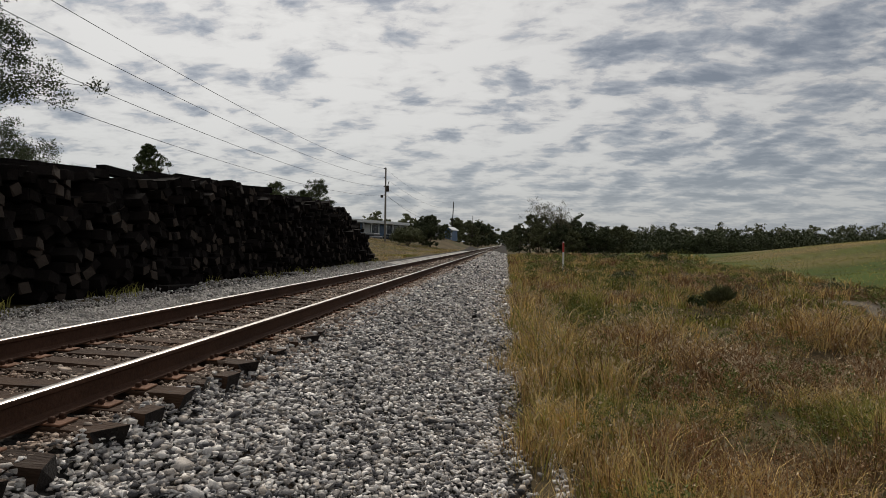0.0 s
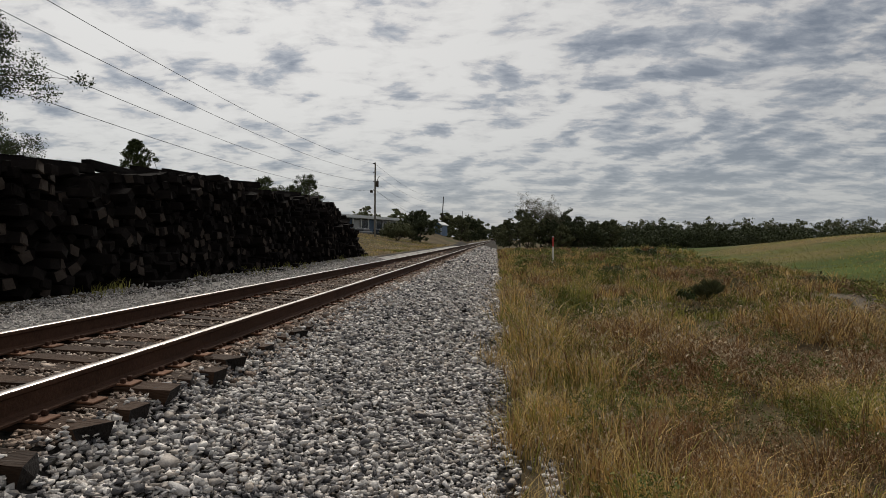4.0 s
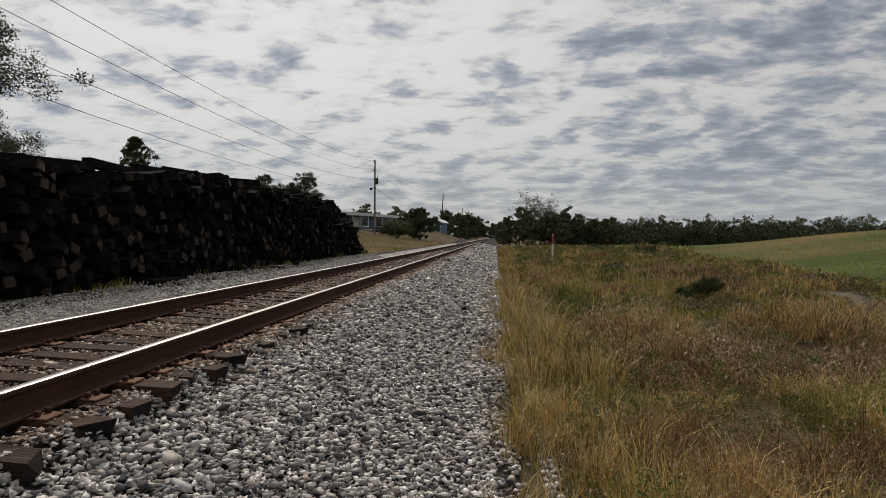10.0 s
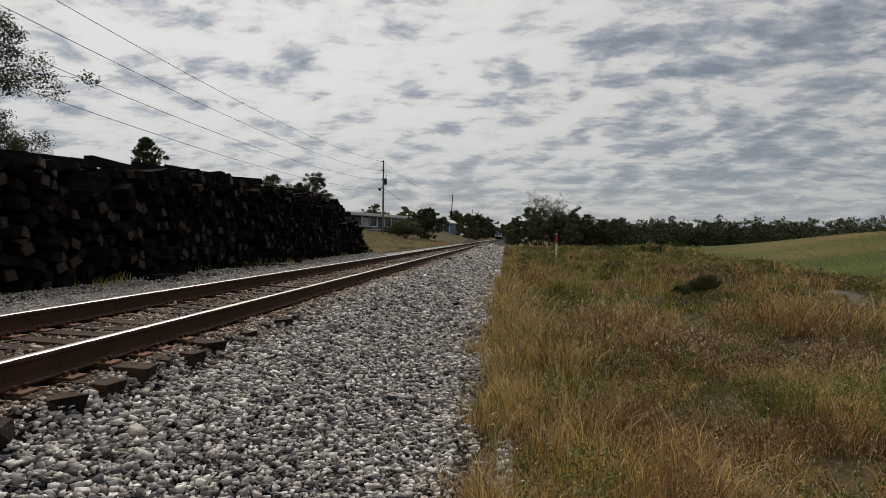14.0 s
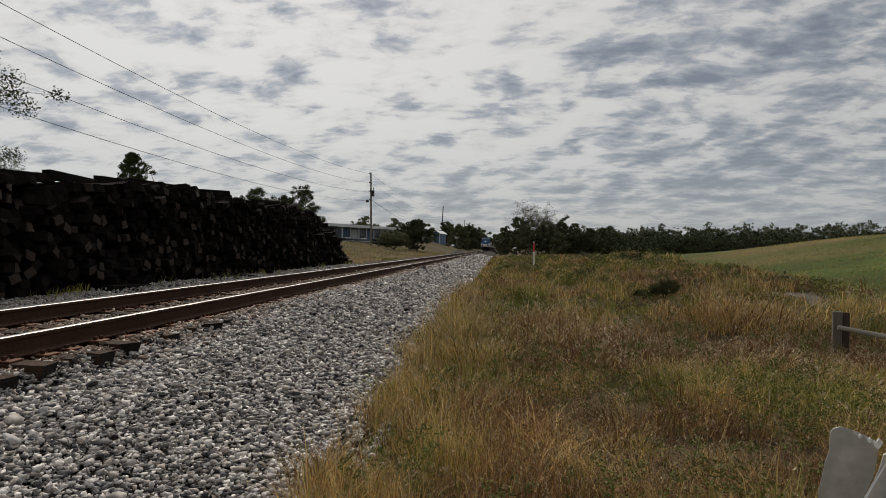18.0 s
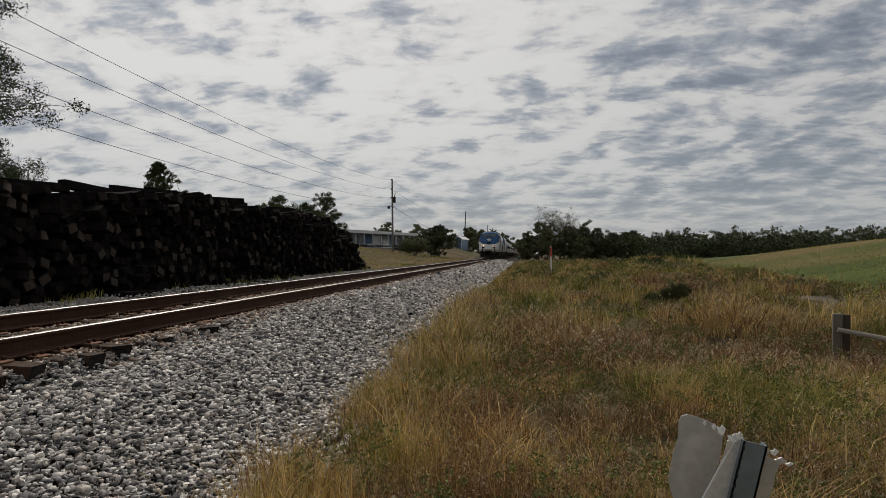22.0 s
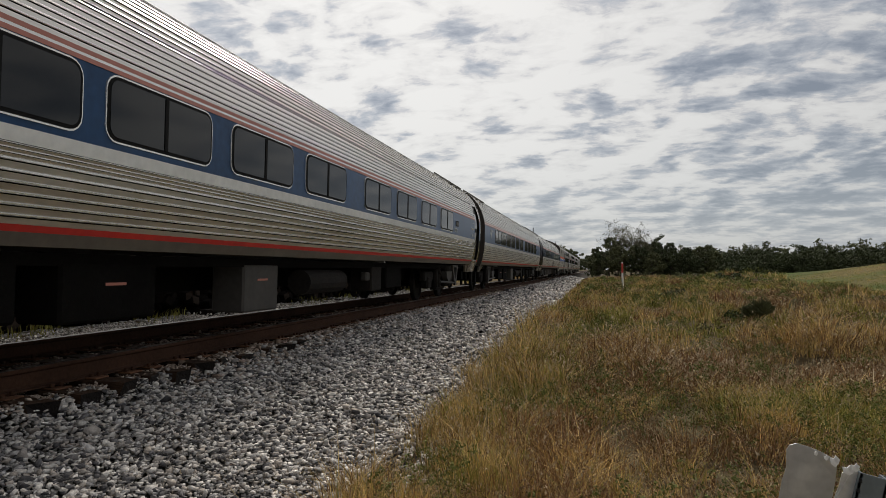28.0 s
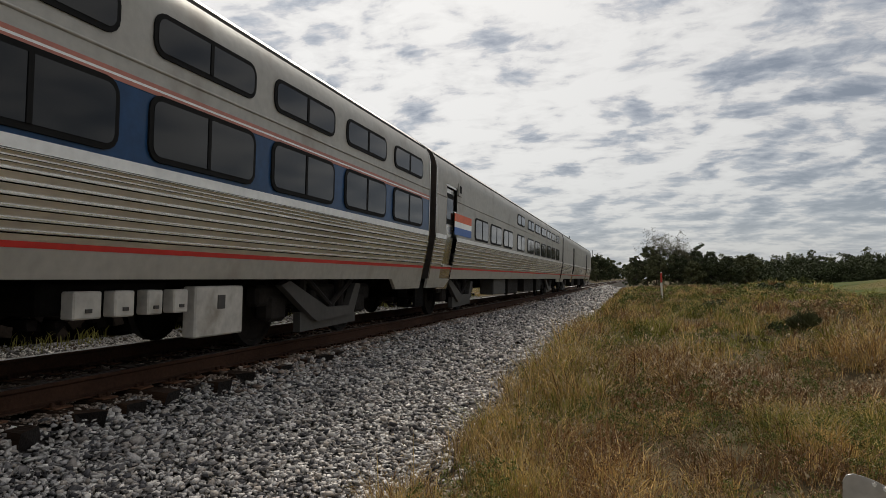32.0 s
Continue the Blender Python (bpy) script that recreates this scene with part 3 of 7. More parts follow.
# ---- the stack of old ties ----
def build_pile():
    rnd = random.Random(11)
    pile = thing("tie_stack", "long high stack of discarded black railway ties", "tie stack")
    meshes = []
    for k in range(6):
        w, h = .115 + rnd.uniform(-.008, .010), .088 + rnd.uniform(-.006, .012)
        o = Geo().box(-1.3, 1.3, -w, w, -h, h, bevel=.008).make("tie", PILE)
        for v in o.data.vertices:
            v.co += Vector((rnd.uniform(-.03, .03), rnd.uniform(-.010, .010), rnd.uniform(-.010, .010)))
        meshes.append(o.data)
        bpy.data.objects.remove(o)
    # some have a paler end: the light it catches is put into the colour
    for k in range(3):
        me = meshes[k].copy()
        me.materials.append(PILEPALE)
        for f in me.polygons:
            f.material_index = 1 if f.center.x > 1.2 else 0
        meshes.append(me)
    rest, count = Geo(), 0

    def top(y):
        t = 2.44 - .14 * smooth(11.5, 12.8, y) + .22 * smooth(13.4, 15.6, y) + .18 * smooth(16.2, 18.2, y) + .14 * smooth(24, 31, y) + .07 * noise.noise((0, y * .9, 3))
        if y > 33.5:
            t = min(t, 2.8 - (y - 33.5) * .30 - .25 * smooth(38, 41, y))
        return t

    y = 3.0
    while y < 41.5:
        z0 = ground_z(-4.6, y) + .09
        z = z0
        row = 0
        while z < top(y):
            fx = -4.42 - .10 * row / 14 - .10 * max(0, y - 25) / 15 + rnd.gauss(0, .15) + (rnd.random() < .22) * rnd.uniform(-.70, .30)
            m = Matrix.Translation((fx - 1.3, y + rnd.uniform(-.035, .035), z + rnd.uniform(-.012, .012))) @ pose(0, 0, 0, rnd.gauss(0, 17) + (rnd.random() < .30) * rnd.uniform(-45, 45), rnd.gauss(0, 4), rnd.gauss(0, 8))
            me = meshes[rnd.randrange(6) if rnd.random() > .20 else 6 + rnd.randrange(3)]
            near = 12.0 < y < 26 and z > 1.6 and count < 300
            if near:
                share("tie", me, pile, m)
                count += 1
            else:
                vs = [m @ v.co for v in me.vertices]
                rest.add(vs, [tuple(p.vertices) for p in me.polygons])
                rest.mi[-len(me.polygons):] = [p.material_index for p in me.polygons]
            z += .182 + rnd.uniform(-.004, .012)
            row += 1
        # a second row behind, seen along the top
        if rnd.random() < .8:
            m = Matrix.Translation((-7.3, y, top(y) - .15 + rnd.uniform(0, .12))) @ pose(0, 0, 0, 0, rnd.gauss(0, 1), rnd.gauss(0, 4))
            rest.add([m @ v.co for v in meshes[0].vertices], [tuple(p.vertices) for p in meshes[0].polygons])
        y += .252 + rnd.uniform(0, .02)
    # loose ones along the top and at the foot
    for yy, zz, ang in ((9.5, 2.62, 88), (12.7, 2.50, 84), (15.3, 2.62, 92), (17.3, 2.76, 89), (19.2, 2.86, 80), (23.2, 2.88, 95), (28.0, 2.96, 86), (21.0, 2.86, 40)):
        share("tie", meshes[1], pile, Matrix.Translation((-5.2, yy, zz)) @ pose(0, 0, 0, rnd.uniform(-5, 5), rnd.uniform(-2, 2), ang))
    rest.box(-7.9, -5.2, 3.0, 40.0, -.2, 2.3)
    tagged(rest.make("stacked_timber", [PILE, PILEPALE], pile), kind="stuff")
    for k, (x, yy, ang) in enumerate(((-4.05, 15.6, 96), (-4.0, 21.5, 80), (-4.1, 26.0, 100))):
        o = share("fallen_tie", meshes[k], None, Matrix.Translation((x, yy, ground_z(x, yy) + .015)) @ pose(0, 0, 0, 6, 2, ang))
        tagged(o, "discarded tie lying beside the ballast", "railway tie", "fallen ties")


build_pile()


# ---- plants ----
def slab(pts, x0, x1, g=None, mi=0):
    """A flat shape in y, z with thickness along x."""
    g = g or Geo()
    n = len(pts)
    vs = [Vector((x, y, z)) for x in (x0, x1) for y, z in pts]
    fs = [tuple(range(n, 2 * n)), tuple(range(n - 1, -1, -1))] + [(i, (i + 1) % n, n + (i + 1) % n, n + i) for i in range(n)]
    return g.add(vs, fs, mi)


STRAW = material("straw_grass", (0.57, 0.41, 0.172), 0.9, var=0.85, scale=0.7, fine=5, island=0.9, spec=0.15)
RUST = material("rust_brown_weeds", (0.235, 0.135, 0.066), 0.9, var=0.85, scale=0.7, fine=5, island=0.9, spec=0.15)
GREEN = material("olive_green_grass", (0.27, 0.255, 0.068), 0.9, var=0.85, scale=0.7, fine=5, island=0.9, spec=0.15)
HERB = material("leafy_green_herbs", (0.125, 0.140, 0.040), 0.85, var=0.6, scale=0.8, fine=6, island=0.9, spec=0.2)
HUSK = material("withered_brown_husks", (0.21, 0.14, 0.08), 0.9, var=0.85, scale=0.8, fine=6, island=0.9, spec=0.1)
BRUSH = material("dull_brown_brush", (0.24, 0.165, 0.095), 0.9, var=0.6, scale=0.5, fine=5, island=0.8, spec=0.1)
GULLYLEAF = material("dark_olive_brush", (0.075, 0.075, 0.030), 0.85, var=0.6, scale=0.6, fine=5, island=0.8, spec=0.15)
SEED = material("pale_seed_heads", (0.46, 0.37, 0.24), 0.9, var=0.4, scale=1, fine=8, island=0.8)


def blades(rng, px, py, height, width, lean, out=None):
    """Bent blades of two quads that taper: arrays of roots, heights and widths."""
    n = len(px)
    pz = np.array([ground_z(float(a), float(b)) for a, b in zip(px, py)]) - .02
    a = rng.uniform(0, 2 * np.pi, n)
    l = lean * rng.uniform(.2, 1.0, n) * height
    dx, dy = np.cos(a) * l, np.sin(a) * l
    if out is not None:
        dx, dy = out[:, 0] * height, out[:, 1] * height
    b = rng.uniform(0, 2 * np.pi, n)
    wx, wy = np.cos(b) * width / 2, np.sin(b) * width / 2
    V = np.zeros((n, 5, 3))
    V[:, 0] = np.stack([px - wx, py - wy, pz], 1)
    V[:, 1] = np.stack([px + wx, py + wy, pz], 1)
    V[:, 2] = np.stack([px + dx * .35 + wx * .8, py + dy * .35 + wy * .8, pz + height * .58], 1)
    V[:, 3] = np.stack([px + dx * .35 - wx * .8, py + dy * .35 - wy * .8, pz + height * .58], 1)
    V[:, 4] = np.stack([px + dx, py + dy, pz + height * (1 - .25 * lean)], 1)
    base = (np.arange(n) * 5)[:, None]
    F = np.concatenate([base + np.array([[0, 1, 2]]), base + np.array([[0, 2, 3]]), base + np.array([[3, 2, 4]])])
    return V.reshape(-1, 3), F


def leaf_cloud(rng, centres, radii, per, size):
    """Small tilted leaves round clump centres."""
    V, n = [], 0
    for c, r in zip(centres, radii):
        k = max(3, int(per * r * r))
        d = rng.standard_normal((k, 3))
        d /= np.linalg.norm(d, axis=1)[:, None]
        p = np.array(c) + d * (r * rng.uniform(.35, 1.0, (k, 1))) * np.array([1, 1, .75])
        u = rng.standard_normal((k, 3))
        u /= np.linalg.norm(u, axis=1)[:, None]
        w = np.cross(u, d + .01)
        w /= np.linalg.norm(w, axis=1)[:, None] + 1e-6
        s = size * rng.uniform(.6, 1.4, (k, 1))
        V.append(np.stack([p - u * s, p + w * s * .55, p + u * s, p - w * s * .55], 1).reshape(-1, 3))
        n += k
    V = np.concatenate(V)
    F = np.arange(len(V)).reshape(-1, 4)
    return V, F


def build_grass():
    rng = np.random.default_rng(8)

    def field(x, y, s, o):
        return np.array([noise.noise((float(a) * s, float(b) * s, o)) for a, b in zip(x, y)])

    zones = [  # x0, x1, y0, y1, tufts per square metre, blades in each, height, width
        (3.9, 10.0, -5.0, -1.4, 10, 26, .40, .009), (6.6, 10.0, -1.4, 1.3, 16, 30, .42, .008), (3.4, 6.8, 1.3, 4.4, 95, 32, .41, .0044), (6.8, 9.5, 1.3, 4.4, 66, 32, .40, .0048), (3.4, 10.0, 4.4, 8.0, 66, 30, .46, .0060), (3.4, 13.5, 8.0, 13, 42, 24, .50, .0105), (3.5, 18, 13, 24, 24, 20, .48, .018), (3.4, 22, 24, 50, 11, 18, .46, .025), (3.0, 30, 50, 105, 2.8, 14, .5, .060)]
    acc = {"straw": [], "rust": [], "green": [], "seed": []}
    for x0, x1, y0, y1, tufts, per, h, w in zones:
        n = int((x1 - x0) * (y1 - y0) * tufts)
        tx, ty = rng.uniform(x0, x1, n), rng.uniform(y0, y1, n)
        edge = 3.66 + .42 * field(ty * 0, ty, .45, 0) + .34 * field(ty * 0, ty, 1.7, 7) + .10 * rng.standard_normal(n)
        clump = field(tx, ty, .9, 2) + .5 * field(tx, ty, 2.4, 5)
        keep = (tx > edge) & (clump > -.17 + .13 * rng.standard_normal(n)) & (tx < 15.0 + .085 * ty + .7 * rng.standard_normal(n))
        tx, ty, clump, edge = tx[keep], ty[keep], clump[keep], edge[keep]
        n = len(tx)
        tall = field(tx, ty, .33, 8)
        bare = np.array([off_gully(float(a), float(b))[0] for a, b in zip(tx, ty)]) if y1 > 12 else np.full(n, 9.0)
        hue = .28 * (bare < 3.2) + .85 * field(tx, ty, .22, 15) + 1.25 * field(tx, ty, .62, 21) + .26 * rng.standard_normal(n) + .08
        if y1 > 20:
            tx = np.where(np.array([sandy(float(a), float(b)) for a, b in zip(tx, ty)]), tx - 4.5, tx)
        low = np.where(bare < 3.4, .50, 1.0) * np.where((tx > 9.6) & (tx < 12.6) & (ty > 8.0) & (ty < 12.2), .50, 1.0) * np.where(((tx - 10.2) ** 2 + (ty - 21.2) ** 2 < 1.3) | ((tx - 8.9) ** 2 + (ty - 29.2) ** 2 < 1.0), .4, 1.0) * np.where(ty > 30, .75, 1.0)
        th = h * (1.0 + .75 * tall + .85 * clump) * rng.uniform(.65, 1.25, n) * np.clip(.70 + (tx - edge) * 1.2, .70, 1.0) * low
        th = np.clip(th, .10, .85)
        crest = np.exp(-((bare - 4.4) / .9) ** 2) * (ty < 17.5)
        th = th * (1 + .30 * crest)
        hue = np.where(crest > .4, .12 + .12 * rng.standard_normal(n), hue)
        mat = (tx > 4.9 + .9 * field(tx, ty, .5, 61)) & (ty < 13) & (field(tx, ty, .38, 66) > -.22)
        th = np.where(mat, th * .80, th)
        hue = np.where(mat, hue - .34, hue)
        # golden along the stones, brown and matted close by, paler further out
        hue = np.where((tx - edge < .9) & (ty < 12), np.minimum(hue, .04 + .20 * rng.standard_normal(n)), hue)
        hue = np.where((ty < 6.5) & (tx > 4.8), hue - .26, hue)
        sway = rng.uniform(0, 2 * np.pi, n)
        idx = np.repeat(np.arange(n), per)
        m = len(idx)
        r = np.abs(rng.normal(0, .075 + w * 3.0, m))
        a = rng.uniform(0, 2 * np.pi, m)
        px, py = tx[idx] + r * np.cos(a), ty[idx] + r * np.sin(a)
        hh = th[idx] * rng.uniform(.35, 1.10, m) * np.where(rng.random(m) < .035, rng.uniform(1.15, 1.4, m), 1.0)
        a2 = a + rng.normal(0, .9, m)
        out = np.stack([np.cos(a2), np.sin(a2)], 1) * (rng.uniform(.05, .60, m) * np.where(mat[idx], 1.5, 1.0))[:, None] + .26 * np.stack([np.cos(sway[idx]), np.sin(sway[idx])], 1)
        hb = hue[idx] + .15 * rng.standard_normal(m)
        for key, sel in (("green", hb > .16), ("straw", (hb <= .16) & (hb > -.28)), ("rust", hb <= -.28)):
            V, F = blades(rng, px[sel], py[sel], hh[sel] * (.85 if key == "green" else 1.0), w * rng.uniform(.6, 1.5, sel.sum()) * (1.4 if key == "green" else 1.0), .75, out[sel])
            acc[key].append((V, F))
        k = rng.random(m) < (.04 if y1 < 8.5 else .08)
        acc["seed"].append(blades(rng, px[k], py[k], hh[k] * 1.08, w * rng.uniform(.5, 1.1, k.sum()), .75, out[k]))
        # panicles: a spray of small seeds round the tips of the taller stems
        k = np.flatnonzero((rng.random(m) < (.16 if y1 <= 24 else .05)) & (hb < .30))
        k = np.repeat(k, 3)
        sx, sy, sh = px[k] + out[k, 0] * hh[k], py[k] + out[k, 1] * hh[k], hh[k]
        gz = np.array([ground_z(float(q), float(e)) for q, e in zip(px[k], py[k])])
        sz = gz + sh * rng.uniform(.62, .98, len(sx))
        q = min(w * 1.2, .014)
        spread = .02 + w * 1.5
        sx, sy = sx + rng.normal(0, spread, len(sx)), sy + rng.normal(0, spread, len(sx))
        V = np.stack([np.stack([sx + rng.normal(0, q, len(sx)), sy + rng.normal(0, q, len(sx)), sz + dz * min(w * 1.6, .020) + rng.normal(0, q, len(sx))], 1) for dz in (-1, 0, 1)], 1)
        acc["seed"].append((V.reshape(-1, 3), (np.arange(len(sx)) * 3)[:, None] + np.array([[0, 1, 2]])))
    # leafy herbs among the grass
    cs, rs = [], []
    for x0, x1, y0, y1, num, r in ((4.1, 9.5, 1.4, 7, 760, .05), (4.2, 14, 7, 16, 820, .08), (4.5, 18, 16, 34, 620, .14), (5, 24, 34, 90, 460, .30)):
        hx, hy = rng.uniform(x0, x1, num), rng.uniform(y0, y1, num)
        ok = (field(hx, hy, .45, 44) > .0) & (hx < 15 + .085 * hy)
        for a, b in zip(hx[ok], hy[ok]):
            g0 = ground_z(float(a), float(b))
            for q in range(5):
                cs.append((a + rng.normal(0, r), b + rng.normal(0, r), g0 + rng.uniform(.05, .42 if r < .2 else .5)))
                rs.append(r * rng.uniform(.6, 1.3))
    parts = []
    for lo, hi, per, leaf in ((0, .066, 9000, .010), (.066, .105, 3200, .015), (.105, .19, 1300, .026), (.19, 1, 330, .055)):
        sel = [(c, r) for c, r in zip(cs, rs) if lo <= r < hi]
        parts.append(leaf_cloud(rng, [c for c, r in sel], [r for c, r in sel], per, leaf))
    off, V, F = 0, [], []
    for v, f in parts:
        V.append(v)
        F.append(f + off)
        off += len(v)
    soup("herb_foliage", np.concatenate(V), np.concatenate(F), HERB, label="small-leaved green herbs among dry grass", kind="stuff")["category"] = "plants"
    # withered small leaves and seed husks on the weeds
    parts = []
    for x0, x1, y0, y1, num, r, per, leaf in ((4.6, 9.5, 1.4, 7, 2400, .055, 5200, .0085), (4.8, 14, 7, 15, 1900, .085, 2200, .013)):
        hx, hy = rng.uniform(x0, x1, num), rng.uniform(y0, y1, num)
        ok = field(hx, hy, .38, 66) > -.22
        cs = [(float(a), float(b), ground_z(float(a), float(b)) + rng.uniform(.08, .38)) for a, b in zip(hx[ok], hy[ok])]
        parts.append(leaf_cloud(rng, cs, r * rng.uniform(.6, 1.4, len(cs)), per, leaf))
    V, F = np.concatenate([parts[0][0], parts[1][0]]), np.concatenate([parts[0][1], parts[1][1] + len(parts[0][0])])
    soup("withered_foliage", V, F, HUSK, label="withered brown leaves and husks on matted weeds", kind="stuff")["category"] = "plants"
    # low brush further out
    for mat, lab, sd, sc in ((BRUSH, "low brown brush on the rough ground", 51, .0), (GREEN, "low olive brush on the rough ground", 57, .05)):
        cs, rs = [], []
        hx, hy = rng.uniform(6, 26, 2000), rng.uniform(17, 100, 2000)
        ok = (field(hx, hy, .11, sd) + .5 * field(hx, hy, .4, sd + 1) > .20) & (hx < 15.5 + .085 * hy)
        for a, b in zip(hx[ok], hy[ok]):
            g0 = ground_z(float(a), float(b))
            for q in range(3):
                cs.append((a + rng.normal(0, .35), b + rng.normal(0, .35), g0 + rng.uniform(.02, .36)))
                rs.append(rng.uniform(.14, .34))
        V, F = leaf_cloud(rng, cs, rs, 420, .045)
        soup("brush", V, F, mat, label=lab, kind="stuff")["category"] = "plants"
    # dark brush in the bottom of the gully
    cs, rs = [], []
    hx, hy = rng.uniform(7.5, 21, 900), rng.uniform(14, 26, 900)
    for a, b in zip(hx, hy):
        d = off_gully(float(a), float(b))[0]
        if d < 2.6 and noise.noise((a * .5, b * .5, 91)) > -.05:
            g0 = ground_z(float(a), float(b))
            for q in range(3):
                cs.append((a + rng.normal(0, .18), b + rng.normal(0, .18), g0 + rng.uniform(.02, .30)))
                rs.append(rng.uniform(.10, .24))
    V, F = leaf_cloud(rng, cs, rs, 1100, .030)
    soup("brush", V, F, GULLYLEAF, label="dark olive brush in the bottom of the gully", kind="stuff")["category"] = "plants"
    # short grazed grass on the pasture
    n = 42000
    px, py = rng.uniform(15, 48, n), 24 + 62 * rng.random(n) ** 1.6
    k = px > 15.0 + .085 * py + rng.normal(0, .6, n)
    px, py = px[k], py[k]
    tone = field(px, py, .07, 71) + .5 * field(px * .25, py, .5, 75) + .16 * rng.standard_normal(len(px))
    for key, k in (("green", tone > -.02), ("straw", tone <= -.02)):
        acc[key].append(blades(rng, px[k], py[k], rng.uniform(.05, .13, k.sum()), rng.uniform(.018, .05, k.sum()), .8))
    # thin fringe left of the track, by the far lineside
    n = 60000
    px, py = rng.uniform(-30, -4.3, n), 41 + 75 * rng.random(n) ** 1.3
    tone = field(px, py, .10, 81) + .7 * field(px * .4, py, .35, 83) + .30 * rng.standard_normal(n)
    rough = px > -6.4
    for key, k in (("straw", (tone > -.15) & (tone < .30)), ("seed", tone <= -.15), ("green", tone >= .30)):
        acc[key].append(blades(rng, px[k], py[k], rng.uniform(.04, .14, k.sum()) * np.where(rough[k], 2.2, 1.0), rng.uniform(.03, .07, k.sum()), .9))
    n = 2200
    px, py = rng.uniform(-4.6, -3.7, n), rng.uniform(5, 40, n)
    k = field(px, py, .5, 30) > .08
    V, F = blades(rng, px[k], py[k], rng.uniform(.08, .35, k.sum()), np.full(k.sum(), .02), .7)
    acc["green"].append((V, F))
    names = {"straw": ("dry_grass", STRAW, "tall dry straw-coloured grass"), "rust": ("brown_weeds", RUST, "rust-brown withered weeds"), "green": ("green_grass", GREEN, "olive green grass among dry stalks"), "seed": ("seed_heads", SEED, "pale seed heads on the grass")}
    for key, parts in acc.items():
        off, V, F = 0, [], []
        for v, f in parts:
            V.append(v)
            F.append(f + off)
            off += len(v)
        nm, mat, lab = names[key]
        ob = soup(nm, np.concatenate(V), np.concatenate(F), mat, label=lab, kind="stuff")
        ob["category"] = "grass"


build_grass()


def tree(label, x, y, h, spread, seed, per=60, leaf=.10, z=None, limbs=7, bare=0.0, trunk_r=None, low=.35, name="tree", cat="tree", leafmat=None, twigs=3, fill=0, base=.05, boughs=()):
    rng = np.random.default_rng(seed)
    rnd = random.Random(seed)
    z = ground_z(x, y) if z is None else z
    t = thing(name, label, cat, m=Matrix.Translation((x, y, z - .05)))
    r = trunk_r or h * .022
    g = Geo()
    p, hgt = Vector((0, 0, 0)), h * .55
    pts = [p]
    for i in range(5):
        p = p + Vector((rnd.uniform(-.05, .05) * h * .5, rnd.uniform(-.05, .05) * h * .5, hgt / 5))
        pts.append(p)
    for i in range(5):
        g.tube(pts[i], pts[i + 1], r * (1 - .14 * i), r * (1 - .14 * (i + 1)), n=8)
    g.make("trunk", BARK, t)
    centres, radii = [], []
    tw = Geo()
    for i in range(limbs + len(boughs)):
        a = 2 * math.pi * (i + rnd.uniform(-.3, .3)) / limbs
        f = low + (1 - low) * rnd.random()
        start = pts[min(5, int(f * 5))]
        reach = spread * rnd.uniform(.55, 1.0)
        end = Vector((math.cos(a) * reach, math.sin(a) * reach, min(h * .97, start.z + h * rnd.uniform(.10, .48))))
        if i >= limbs:
            end = Vector(boughs[i - limbs])
        mid = (start + end) / 2 + Vector((rnd.uniform(-.1, .1) * h, rnd.uniform(-.1, .1) * h, h * .05))
        lg = Geo()
        lg.tube(start, mid, r * .5, r * .3, n=6)
        lg.tube(mid, end, r * .3, r * .12, n=5)
        lg.make("limb", BARK, t)
        for q in range(twigs):
            b = mid.lerp(end, rnd.uniform(.1, 1.0))
            e = b + Vector((rnd.gauss(0, 1), rnd.gauss(0, 1), rnd.gauss(.3, .7))) * spread * .28
            tw.tube(b, e, r * .11, r * .03, n=4)
            for w in range(2):
                e2 = e + Vector((rnd.gauss(0, 1), rnd.gauss(0, 1), rnd.gauss(.3, .6))) * spread * .16
                tw.tube(e, e2, r * .05, r * .015, n=3)
                if rnd.random() > bare:
                    centres.append(tuple(e2))
                    radii.append(spread * rnd.uniform(.13, .24))
            if rnd.random() > bare:
                centres.append(tuple(e))
                radii.append(spread * rnd.uniform(.12, .22))
        if rnd.random() > bare:
            centres.append(tuple(end))
            radii.append(spread * rnd.uniform(.16, .28))
    tw.make("branchwork", BARK, t)["kind"] = "stuff"
    # smaller clumps through the body of the crown, down to its foot
    for i in range(fill):
        f = rnd.random() ** .8
        w = spread * (.35 + .65 * math.sin(math.pi * min(1, .12 + .88 * f) ** .8)) * .82
        a, q = rnd.uniform(0, 6.283), math.sqrt(rnd.random())
        centres.append((math.cos(a) * w * q, math.sin(a) * w * q, h * (base + (.97 - base) * f)))
        radii.append(spread * rnd.uniform(.08, .19))
    if centres:
        V, F = leaf_cloud(rng, centres, radii, per, leaf)
        soup("crown", V, F, leafmat or LEAF, t)
    return t


